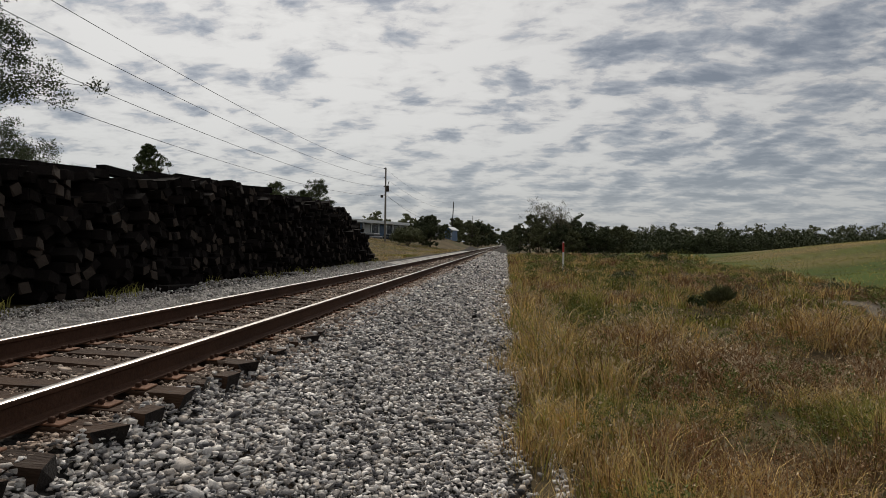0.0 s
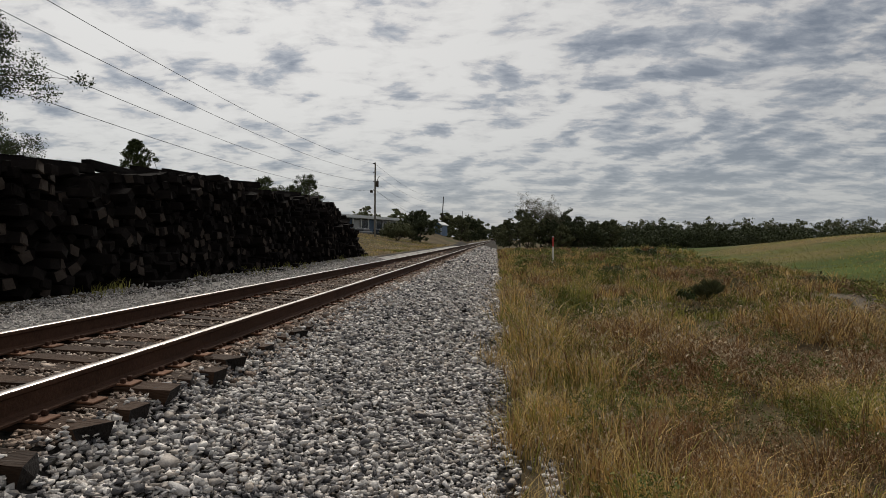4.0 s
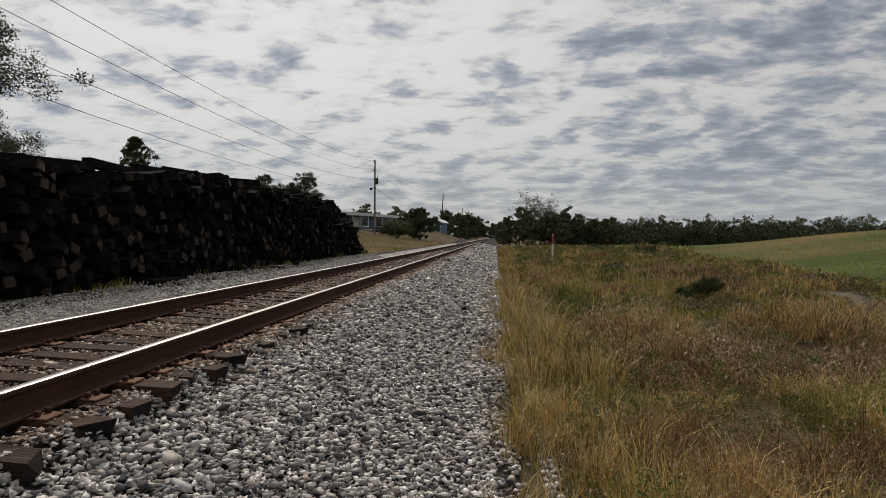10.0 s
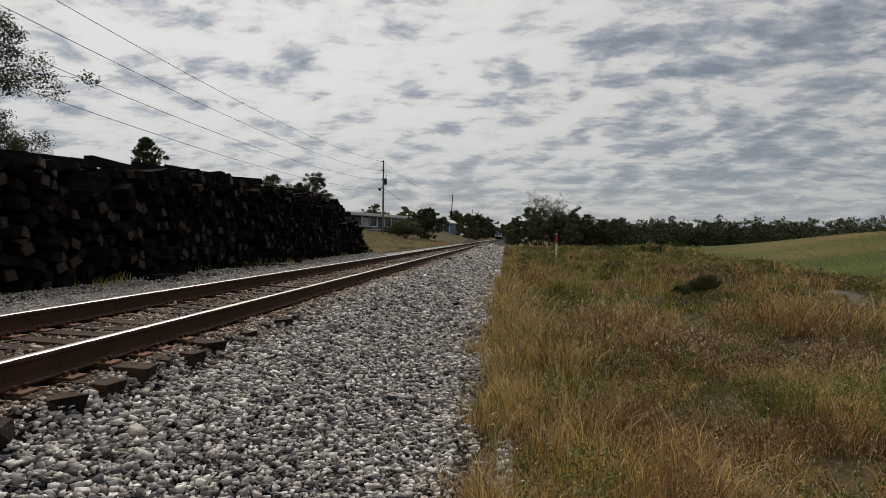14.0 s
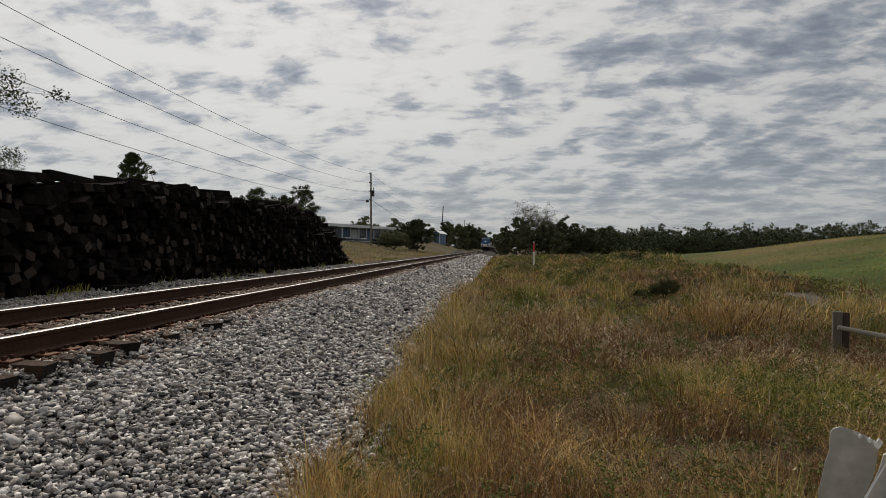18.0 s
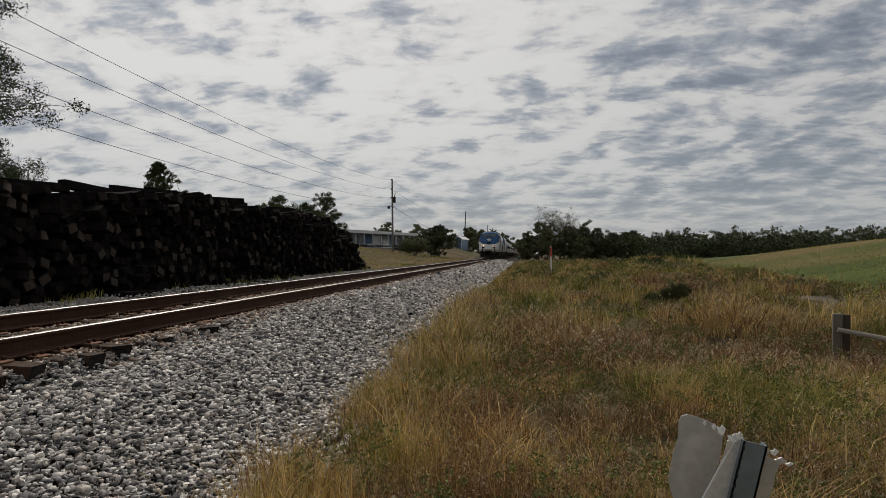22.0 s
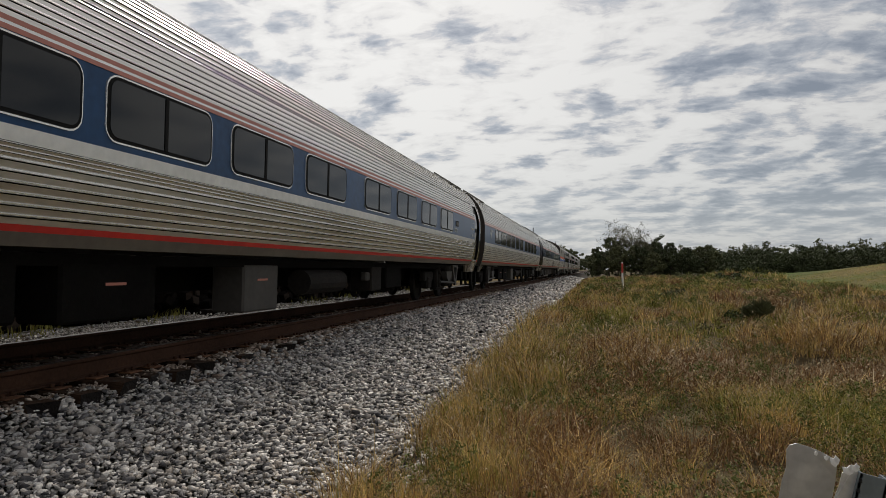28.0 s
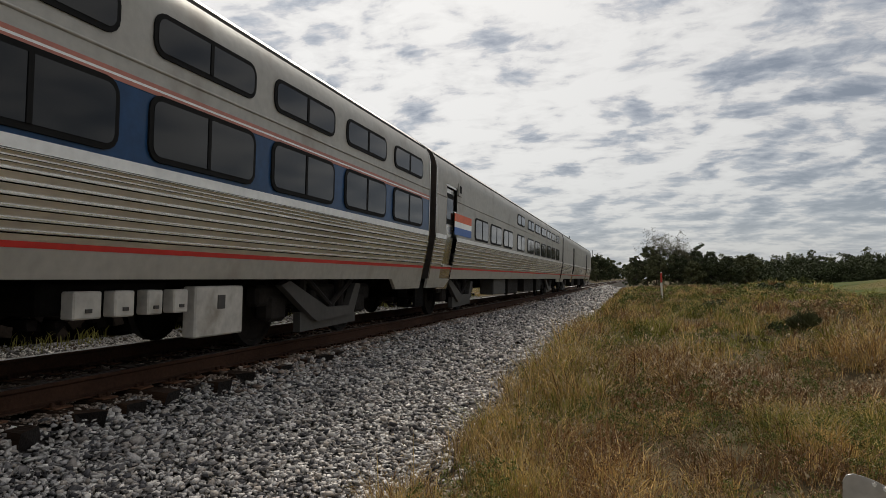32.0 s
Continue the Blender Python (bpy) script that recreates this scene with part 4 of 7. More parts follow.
def bush(label, x, y, r, h, seed, leaf=.06, per=260, mat=None, z=None, clumps=16):
    rng = np.random.default_rng(seed)
    z = ground_z(x, y) if z is None else z
    t = thing("bush", label, "bush", m=Matrix.Translation((x, y, z - .03)))
    k = clumps
    a, d = rng.uniform(0, 6.28, k), np.sqrt(rng.uniform(0, 1, k)) * r * .75
    cz = h * (.30 + .45 * rng.uniform(0, 1, k) * (1 - (d / r) ** 2))
    cs = [(math.cos(q) * w, math.sin(q) * w, c) for q, w, c in zip(a, d, cz)]
    V, F = leaf_cloud(rng, cs, rng.uniform(.28, .45, k) * min(r, h), per, leaf)
    V[:, 2] = np.maximum(V[:, 2], 0.0)
    g = Geo()
    for c in cs[:8]:
        g.tube((0, 0, 0), c, .03 * r, .01 * r, n=4)
    g.make("stemwork", BARK, t)["kind"] = "stuff"
    soup("foliage", V, F, mat or LEAF, t)
    return t


# greens raised so the leaf colour carries the haze over far trees
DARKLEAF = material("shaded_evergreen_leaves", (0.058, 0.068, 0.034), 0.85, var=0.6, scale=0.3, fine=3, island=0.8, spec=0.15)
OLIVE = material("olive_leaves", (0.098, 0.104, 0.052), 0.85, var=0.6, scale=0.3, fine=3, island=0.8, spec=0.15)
GREYLEAF = material("grey_green_leaves", (0.11, 0.105, 0.065), 0.85, var=0.4, scale=0.5, fine=4, island=0.6, spec=0.15)


def build_plants():
    # behind the tie stack
    tree("dark leafy oak with long drooping boughs behind the tie stack", -16.4, 20.3, 13.6, 3.3, 21, per=620, leaf=.045, limbs=20, z=0.0, low=.55, twigs=5, fill=14, base=.44, boughs=((2.9, .0, 6.4), (2.2, .4, 7.6), (2.3, -.3, 9.0), (2.3, .2, 10.4), (1.8, .5, 5.8)))
    tree("dark leafy tree behind the tie stack", -20.5, 19.0, 10.0, 3.2, 22, per=420, leaf=.06, limbs=12, z=0.0, low=.4, fill=40, base=.4)
    tree("thin-leaved shrubby tree rising over the tie stack", -13.6, 20.6, 5.3, 2.1, 23, per=900, leaf=.034, limbs=16, z=0.0, low=.45, bare=.10, twigs=8, fill=45, base=.5)
    tree("thin-leaved shrubby tree rising over the tie stack", -15.6, 21.2, 5.2, 1.9, 25, per=700, leaf=.038, limbs=12, z=0.0, low=.45, twigs=6, fill=45, base=.5)
    tree("small upright tree with a narrow leafy crown", -41.2, 80, 13.5, 2.1, 24, per=420, leaf=.085, limbs=6, z=0.0, low=.9, fill=300, base=.67, trunk_r=.12, twigs=1)
    tree("low twiggy tree beyond the tie stack", -44.0, 80, 10.8, 1.2, 26, per=240, leaf=.10, limbs=7, z=0.0, low=.6, bare=.3)
    for i, (x, y, h, s) in enumerate(((-18.4, 62, 6.9, 2.5), (-15.4, 62, 6.0, 2.2), (-13.6, 62.5, 4.6, 1.7), (-20.6, 63, 6.1, 1.8), (-24.0, 97, 9.8, 2.8))):
        tree("dark round tree beyond the end of the tie stack", x, y, h, s, 30 + i, per=520, leaf=.075, limbs=9, z=.2, low=.35, fill=150, base=.10, twigs=3)
    # round the building and along the left side of the line
    bush("clipped round dark bush by the utility pole", -10.95, 98.0, 2.6, 3.4, 40, leaf=.12, per=300, mat=OLIVE, clumps=46)
    for i, (x, y, h, s, mat) in enumerate(((-8.9, 110, 5.4, 2.7, DARKLEAF), (-10.4, 111, 4.8, 1.8, DARKLEAF), (-6.6, 190, 7.2, 3.0, OLIVE), (-5.6, 215, 8.4, 3.6, DARKLEAF), (-6.2, 240, 8.6, 3.8, OLIVE), (-6.2, 270, 9.0, 4.2, DARKLEAF), (-6.2, 320, 9.0, 4.6, OLIVE), (-6.4, 380, 9.5, 5, DARKLEAF), (-6.4, 450, 10, 6, OLIVE), (-20, 190, 8.5, 3, OLIVE), (-16, 170, 7.6, 2.6, DARKLEAF), (-14, 230, 9.5, 4, OLIVE), (-24, 140, 7.4, 2.8, OLIVE), (-17.5, 142, 7.2, 2.4, OLIVE))):
        tree("broad lineside tree with a dense crown", x, y, h, s, 50 + i, per=190, leaf=.088 + y * .0006, limbs=10, z=min(.8, ground_z(x, y)), low=.15, leafmat=mat, fill=70, base=.06)
    # right of the line
    tree("half-bare pale tree with thin spreading branches", 11.3, 117.5, 9.3, 4.3, 70, per=60, leaf=.075, limbs=18, low=.25, bare=.30, leafmat=GREYLEAF, twigs=10, trunk_r=.14)
    for i, (x, y, h, s, mat) in enumerate(((7.9, 119, 7.3, 2.1, DARKLEAF), (9.3, 118, 7.0, 2.2, OLIVE), (13.6, 119, 6.2, 2.4, OLIVE), (16.0, 121, 6.0, 2.4, DARKLEAF), (6.0, 121, 5.6, 2.0, OLIVE), (9.6, 114, 5.4, 2.2, OLIVE), (12.4, 114, 4.6, 2.2, DARKLEAF), (14.6, 113, 4.2, 2.0, OLIVE), (17.6, 115, 5.6, 2.4, DARKLEAF), (20.4, 116, 5.0, 2.3, DARKLEAF), (5.9, 145, 5.0, 2.0, OLIVE), (5.6, 180, 5.6, 2.4, DARKLEAF), (5.6, 230, 7, 3, OLIVE), (5.6, 300, 8, 4, DARKLEAF), (5.8, 400, 9, 5, OLIVE), (23.5, 121, 5.2, 2.6, OLIVE))):
        tree("dense tree at the edge of the wood", x, y, h, s, 80 + i, per=190, leaf=.086 + y * .0006, limbs=10, low=.08, leafmat=mat, fill=80, base=.03)
    for x, y, r, h, sd in ((8.75, 30.0, .62, .75, 1), (9.35, 29.7, .36, .5, 2), (9.55, 21.5, .42, .55, 4), (16.1, 27.0, .75, .8, 5), (17.0, 26.0, .5, .5, 6), (13.0, 60, 1.6, 1.2, 7), (15.0, 52, 1.2, .8, 10)):
        bush("low dark green shrub in the dry grass", x, y, r, h, 100 + sd, leaf=.035 + y * .0010, per=420, mat=OLIVE if sd % 2 else LEAF)
    # fan-leaved palm in the grass
    rnd = random.Random(9)
    palm = thing("palmetto", "dark saw palmetto with stiff fan leaves", "plant", m=Matrix.Translation((10.25, 21.8, ground_z(10.25, 21.8))))
    for k in range(36):
        a, e = rnd.uniform(0, 6.28), rnd.uniform(.75, 1.5)
        L = rnd.uniform(.28, .58)
        tip = Vector((math.cos(a) * math.cos(e), math.sin(a) * math.cos(e), math.sin(e))) * L
        u = tip.cross(Vector((0, 0, 1))).normalized()
        up = u.cross(tip).normalized()
        g = Geo().tube((0, 0, .02), tip, .010, .006, n=4)
        for j in range(-6, 7):
            d = (tip.normalized() * math.cos(j * .2) + u * math.sin(j * .2)) * .36
            q = up * .01 + u * .012
            g.add([tip - q, tip + d * .5 + up * .02, tip + d, tip + d * .5 - up * .005 + u * .02], [(0, 1, 2), (0, 2, 3)])
        g.make("frond", OLIVE, palm)
    # far woods
    rng = np.random.default_rng(77)
    for mat, lab, n, d0, d1, h0, h1 in ((DARKLEAF, "dark belt of woods beyond the pasture", 420, 150, 185, 3.2, 5.6), (OLIVE, "far tree tops along the skyline, olive paled for haze", 300, 195, 235, 5.6, 8.2)):
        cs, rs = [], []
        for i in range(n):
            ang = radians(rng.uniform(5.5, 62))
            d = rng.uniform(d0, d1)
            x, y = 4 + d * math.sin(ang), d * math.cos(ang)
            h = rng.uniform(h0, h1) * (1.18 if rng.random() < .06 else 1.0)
            for q in range(16):
                f = rng.uniform(.0, 1) ** .8
                cs.append((x + rng.normal(0, 1.9 * (1.15 - .8 * f)), y + rng.normal(0, 1.5), -.8 + (h + .4) * f))
                rs.append(rng.uniform(.55, 1.25) * (1.3 - .6 * f))
        V, F = leaf_cloud(rng, cs, rs, 30, .26)
        # undergrowth that closes the foot of the wood
        k = 2600
        ang, d = np.radians(rng.uniform(5, 63, k)), rng.uniform(d0 + 4, d1 + 6, k)
        c2 = np.stack([4 + d * np.sin(ang), d * np.cos(ang), rng.uniform(-1.4, h0 * .5, k)], 1)
        V2, F2 = leaf_cloud(rng, [tuple(c) for c in c2], np.full(k, .8), 14, .55)
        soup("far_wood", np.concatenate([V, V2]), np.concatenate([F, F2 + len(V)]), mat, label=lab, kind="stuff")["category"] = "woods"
    cs, rs = [], []
    for i in range(150):
        ang = radians(rng.uniform(-64, -2))
        d = rng.uniform(230, 330)
        x, y = 4 + d * math.sin(ang), d * math.cos(ang)
        for q in range(8):
            f = rng.uniform(0, 1)
            cs.append((x + rng.normal(0, 2.4), y + rng.normal(0, 2), .5 + 8.5 * f))
            rs.append(rng.uniform(1.4, 2.6))
    V, F = leaf_cloud(rng, cs, rs, 26, .42)
    soup("far_wood", V, F, OLIVE, label="distant woods left of the line", kind="stuff")["category"] = "woods"


build_plants()


# ---- poles, wires, buildings and small things ----
WOODPOLE = material("grey_weathered_wood", (0.17, 0.155, 0.135), 0.9, var=0.3, scale=2, fine=20, bump=0.3, stretch=(3, 3, .4))
DARKPOLE = material("dark_pole_wood", (0.035, 0.028, 0.022), 0.9, var=0.3, scale=2, fine=20)
CLEATWOOD = material("brown_fence_board", (0.055, 0.04, 0.03), 0.9, var=0.35, scale=2, fine=20, bump=0.3, stretch=(3, 3, .4))
POSTWOOD = material("grey_brown_post", (0.115, 0.10, 0.082), 0.9, var=0.4, scale=2, fine=20, bump=0.4, stretch=(3, 3, .4))
RAILWOOD = material("pale_weathered_pole", (0.27, 0.245, 0.21), 0.9, var=0.35, scale=2, fine=20, bump=0.3, stretch=(.5, .5, 3))
GALV = material("galvanised_sheet", (0.48, 0.48, 0.48), 0.38, 0.65, var=0.16, scale=5, fine=40, spots=[((0.62, 0.62, 0.61), 6.0, 0.56, 0.64)])
GALVDARK = material("dull_steel_channel", (0.19, 0.225, 0.25), 0.45, 0.6, var=0.2, scale=6, fine=40)
TORN = material("torn_bright_aluminium", (0.62, 0.62, 0.61), 0.4, 0.5, var=0.2, scale=8, fine=50)
WIRE = material("dark_cable", (0.03, 0.03, 0.032), 0.7, var=0.1)
BWHITE = material("white_building_trim", (0.62, 0.64, 0.64), 0.6, var=0.12, scale=0.6, fine=8)
BBLUE = material("blue_building_panel", (0.05, 0.115, 0.22), 0.5, var=0.2, scale=0.5, fine=6)
BDARK = material("shaded_building_glass", (0.03, 0.04, 0.05), 0.2, var=0.2)
BASEGREY = material("grey_concrete_base", (0.30, 0.30, 0.29), 0.8, var=0.15, scale=0.6, fine=8)
CARGREY = material("grey_car_paint", (0.12, 0.125, 0.13), 0.3, var=0.1, scale=0.6, fine=8)
MARKRED = material("red_marker_band", (0.42, 0.035, 0.025), 0.5, var=0.2, scale=6, fine=30)


def cable(name, a, b, sag, r):
    """One unbroken tube along a sagging line."""
    a, b = Vector(a), Vector(b)
    d = (b - a).normalized()
    u = d.orthogonal().normalized()
    w = d.cross(u)
    vs, fs, n, k = [], [], 36, 4
    for i in range(n + 1):
        f = i / n
        p = a.lerp(b, f) - Vector((0, 0, sag * 4 * f * (1 - f)))
        vs += [p + (u * math.cos(2 * math.pi * j / k) + w * math.sin(2 * math.pi * j / k)) * r for j in range(k)]
    for i in range(n):
        fs += [(i * k + j, i * k + (j + 1) % k, (i + 1) * k + (j + 1) % k, (i + 1) * k + j) for j in range(k)]
    return tagged(obj(name, vs, fs, WIRE), "thin dark overhead cable sagging between poles", "cable", "overhead cables")


def build_lineside():
    base = Vector((-14.58, 99.3, .75))
    pole = thing("utility_pole", "tall wooden utility pole with a transformer", "pole", "utility poles", m=Matrix.Translation(base))
    Geo().tube((0, 0, 0), (0, 0, 11.75), .17, .11, n=10).make("shaft", WOODPOLE, pole)
    Geo().tube((.35, -.1, 8.1), (.35, -.1, 9.0), .20, n=12).make("transformer", DARKPOLE, pole)
    Geo().box(-.05, .4, -.1, 0, 8.2, 8.3).make("bracket", DARKPOLE, pole)
    Geo().tube((.35, -.1, 9.0), (.5, -.1, 9.6), .05).make("cutout", DARKPOLE, pole)
    Geo().box(-.75, -.35, -.15, .1, 7.2, 7.6, bevel=.05).make("lamp_head", DARKPOLE, pole)
    for z in (11.6, 10.2, 8.9, 7.6):
        Geo().box(-.30, .02, -.05, .05, z - .05, z + .08).make("insulator", DARKPOLE, pole)
    p2 = thing("utility_pole", "leaning wooden utility pole further down the line", "pole", "utility poles", m=Matrix.Translation((-12.1, 190, 1.0)) @ pose(0, 0, 0, 0, 3, 0))
    Geo().tube((0, 0, 0), (0, 0, 12.2), .17, .12, n=8).make("shaft", DARKPOLE, p2)
    Geo().box(-.5, -.1, -.1, .1, 6.6, 7.2).make("lamp_head", DARKPOLE, p2)
    p3 = thing("utility_pole", "distant dark utility pole among the trees", "pole", "utility poles", m=Matrix.Translation((-12.0, 310, 1.0)))
    Geo().tube((0, 0, 0), (0, 0, 13.2), .17, .12, n=8).make("shaft", DARKPOLE, p3)
    # the span that comes from a pole behind the camera's left
    for z, zn, xo in ((12.3, 12.6, 0), (10.9, 11.2, .2), (9.55, 9.9, -.1), (8.25, 8.5, .1)):
        cable("overhead_cable", (-14.7, 99.3, z), (-14.2 + xo, -12, zn), 2.2, .014)
        cable("overhead_cable", (-14.6, 99.3, z), (-12.0, 190, z + .6), 1.6, .012)
    cable("service_cable", (-14.4, 99.3, 8.3), (-10, 118, 5.0), .4, .018)
    # long low building that runs back along the line, with a deep eave on posts
    b = thing("long_building", "long low white-roofed building with blue panels", "building", m=Matrix.Translation((-26.6, 98.0, 1.95)) @ pose(0, 0, 0, 0, 0, 74.2))
    Geo().box(-1, 52, -.6, 12, 2.75, 3.25).make("roof", BWHITE, b, "flat white roof edge")
    Geo().box(0, 51, 1.6, 11.5, -.4, 2.75).make("wall", BDARK, b, "recessed dark glazed wall")
    Geo().box(-.5, 51.5, -.3, 1.6, -.5, .0).make("plinth", BASEGREY, b, "low grey concrete step")
    for k in range(18):
        x = .3 + 3.0 * k
        if x < 51:
            Geo().box(x - .09, x + .09, -.25, -.07, 0, 2.75).make("column", BWHITE, b)
        if k % 3 == 0:
            Geo().box(x + .35, x + 2.6, 1.48, 1.6, .1, 2.6).make("wall_panel", BBLUE, b, "blue wall panel")
        elif k % 3 == 1:
            w = Geo().box(x + .25, x + 2.75, 1.50, 1.6, .75, 2.6).make("window", BASEGREY, b)
            if k % 2:
                Geo().box(x + .35, x + 2.65, 1.46, 1.50, .85, 2.5).make("window_blind", BWHITE, w, "lowered pale blind")
            else:
                Geo().box(x + .35, x + 2.65, 1.46, 1.50, .85, 2.5).make("pane", BDARK, w)
        else:
            w = Geo().box(x + .2, x + 2.8, 1.50, 1.6, .75, 2.6).make("window", BWHITE, b)
            for q in range(3):
                Geo().box(x + .28 + .85 * q, x + 1.05 + .85 * q, 1.47, 1.50, .85, 2.5).make("pane", BDARK, w)
    for k, x in enumerate((9.5, 15.0, 21.5)):
        g = Geo().box(x, x + 4.2, -3.6, -1.9, -.25, .35, bevel=.12).box(x + .9, x + 3.4, -3.5, -2.0, .35, .85, bevel=.15)
        car = g.make("parked_car", (BDARK, CARGREY, BDARK)[k])
        car.matrix_basis = b.matrix_basis.copy()
        for w in (.8, 3.3):
            for yy in (-3.6, -1.9):
                o = Geo().tube((x + w, yy - .1, -.22), (x + w, yy + .1, -.22), .32, n=12).make("wheel", RUBBER_HOLE, car)
        tagged(car, ("dark car parked before the long building", "grey car parked before the long building", "dark car parked before the long building")[k], "car", "parked cars")
    s = thing("blue_shed", "small blue and white shed with a pale gable roof", "shed", m=Matrix.Translation((-9.3, 141, 2.35)) @ pose(0, 0, 0, 0, 0, -8))
    Geo().box(-2.6, -.1, .1, 6, -.6, 1.75).make("wall", BASEGREY, s, "pale grey side wall")
    Geo().extrude([(-.1, -.6), (1.35, -.6), (1.35, 1.75), (.62, 2.25), (-.1, 1.95)], 0, 6, closed=True, cap=True).make("gable_wall", BBLUE, s, "blue boarded gable end")
    Geo().extrude([(-2.9, 1.55), (.62, 2.27), (1.6, 1.62), (1.6, 1.74), (.62, 2.41), (-2.9, 1.70)], -.4, 6.4, closed=True, cap=True).make("roof", BWHITE, s, "pale sheet-metal roof")
    for x in (-.14, 1.22):
        Geo().box(x, x + .14, -.06, -.004, -.4, 1.75).make("trim", BWHITE, s)
    Geo().box(-1.5, -.7, .04, .1, -.5, 1.35).make("door", BDARK, s, "dark doorway in the side wall")
    # marker post
    mk = thing("marker_post", "slender white marker post with a red top band", "marker post", m=Matrix.Translation((7.02, 40.4, ground_z(7.02, 40.4))))
    h = 1.33 - ground_z(7.02, 40.4)
    Geo().tube((0, 0, 0), (0, 0, h - .62), .055, n=12).make("shaft", WHITE, mk)
    Geo().tube((0, 0, h - .62), (0, 0, h - .06), .057, n=12).make("band", MARKRED, mk)
    Geo().tube((0, 0, h - .06), (0, 0, h), .05, .02, n=12).make("cap", WHITE, mk)
    # old wooden fence that comes nearer and falls away from its first post
    f = thing("wooden_fence", "old grey wooden fence with one round pole rail", "fence")
    spots = ((10.52, 11.25, -.11), (11.62, 10.95, -.36), (12.75, 10.62, -.52), (13.9, 10.3, -.66))
    for k, (x, y, zt) in enumerate(spots):
        g0 = ground_z(x, y)
        o = Geo().box(-.066, .066, -.06, .06, g0 - .35, zt, bevel=.014).make("post", POSTWOOD, f, "weathered square post")
        o.matrix_basis = Matrix.Translation((x, y, 0)) @ pose(0, 0, 0, 0, (1.5, -3, 2, 0)[k], -14)
        if k == 0:
            o = Geo().box(.02, .20, .075, .105, g0 - .1, zt - .02, bevel=.006).make("cleat", CLEATWOOD, f, "dark brown board nailed behind the post")
            o.matrix_basis = Matrix.Translation((x, y, 0)) @ pose(0, 0, 0, 0, 1.5, -14)
    for (x0, y0, z0), (x1, y1, z1) in zip(spots, spots[1:]):
        Geo().tube((x0 - .05, y0 - .11, z0 - .25), (x1 + .06, y1 - .12, z1 - .24), .038, .046, n=9).make("rail", RAILWOOD, f, "pale debarked pole")
    # broken sign: a torn sheet hanging on a leaning steel channel
    s = thing("broken_sign", "torn grey metal sign on a leaning steel channel post", "sign", m=Matrix.Translation((6.12, 1.83, 0)))

    def torn(name, pts, depth, mat, label, lean=.10, thick=.003):
        n = len(pts)
        vs = [Vector((x, depth + lean * abs(x) + .004 * math.sin(9 * z + 14 * x) + d, z)) for d in (0, thick) for x, z in pts]
        g = Geo().add(vs, [tuple(range(n)), tuple(range(2 * n - 1, n - 1, -1))] + [(i, (i + 1) % n, n + (i + 1) % n, n + i) for i in range(n)])
        return g.make(name, mat, s, label)

    torn("sign_sheet", [(-.18, .204), (-.187, .238), (-.167, .328), (-.155, .362), (-.153, .412), (-.145, .426), (-.128, .432), (-.101, .426), (-.072, .415), (-.051, .404), (-.03, .392), (-.035, .342), (-.044, .292), (-.075, .22), (-.10, .12), (-.16, .14)], -.012, GALV, "dented grey sheet with a rounded corner")
    torn("sign_fold", [(-.044, .288), (-.03, .326), (-.022, .362), (.005, .376), (.021, .374), (-.029, .172), (-.06, .05), (-.15, .08), (-.10, .18)], -.020, TORN, "pale folded strip of the sheet")
    torn("sign_flap", [(.082, .339), (.095, .339), (.105, .329), (.095, .312), (.118, .301), (.139, .309), (.156, .294), (.134, .288), (.12, .258), (.113, .219), (.099, .176), (.07, .06), (.0, .05), (.035, .174)], .004, GALV, "crumpled flap of the sheet")
    for x, z, w, h, d in ((-.012, .376, .016, .014, -.036), (.004, .384, .010, .012, -.038), (.108, .332, .012, .010, -.012), (.150, .296, .012, .005, -.006), (-.040, .394, .012, .016, -.020), (-.060, .402, .006, .008, -.016), (-.085, .412, .005, .007, -.014)):
        slab([(0, -h), (w * .7, -h * .4), (w, h * .3), (w * .2, h), (-w * .3, h * .4), (-w, h * .6), (-w * .8, -h * .5)], 0, .004).make("torn_edge", TORNBRIGHT, s, "bright torn metal edge").matrix_basis = Matrix.Translation((x, d, z)) @ pose(0, 0, 0, 0, 0, -90)
    ax = Vector((-.244, 0, -1)).normalized()
    side = Vector((1, 0, -.244)).normalized()
    top = Vector((.050, -.03, .362))
    g = Geo()
    for u0, u1, d0, d1 in ((-.034, .034, -.008, -.003), (-.034, -.028, -.008, .04), (.028, .034, -.008, .04), (-.044, -.028, .036, .04), (.028, .044, .036, .04)):
        vs = [top + side * u + Vector((0, d, 0)) + ax * k for u in (u0, u1) for d in (d0, d1) for k in (0, 1.32)]
        g.add(vs, [(0, 1, 3, 2), (4, 6, 7, 5), (0, 4, 5, 1), (2, 3, 7, 6), (0, 2, 6, 4), (1, 5, 7, 3)])
    g.make("channel_post", GALVDARK, s, "perforated dark steel channel")
    hole = None
    for k in range(20):
        q = top + side * -.031 + ax * (.02 + k * .028) + Vector((0, -.0095, 0))
        if hole is None:
            o = Geo().box(-.003, .003, -.002, .001, -.006, .006).make("post_hole", RUBBER_HOLE)
            hole = o.data
            bpy.data.objects.remove(o)
        share("post_hole", hole, s, Matrix.Translation(q))


TORNBRIGHT = material("bare_torn_aluminium", (0.80, 0.80, 0.79), 0.45, 0.3, var=0.25, scale=20, fine=80)
RUBBER_HOLE = material("dark_hole", (0.01, 0.01, 0.01), 0.9, var=0.1)
build_lineside()

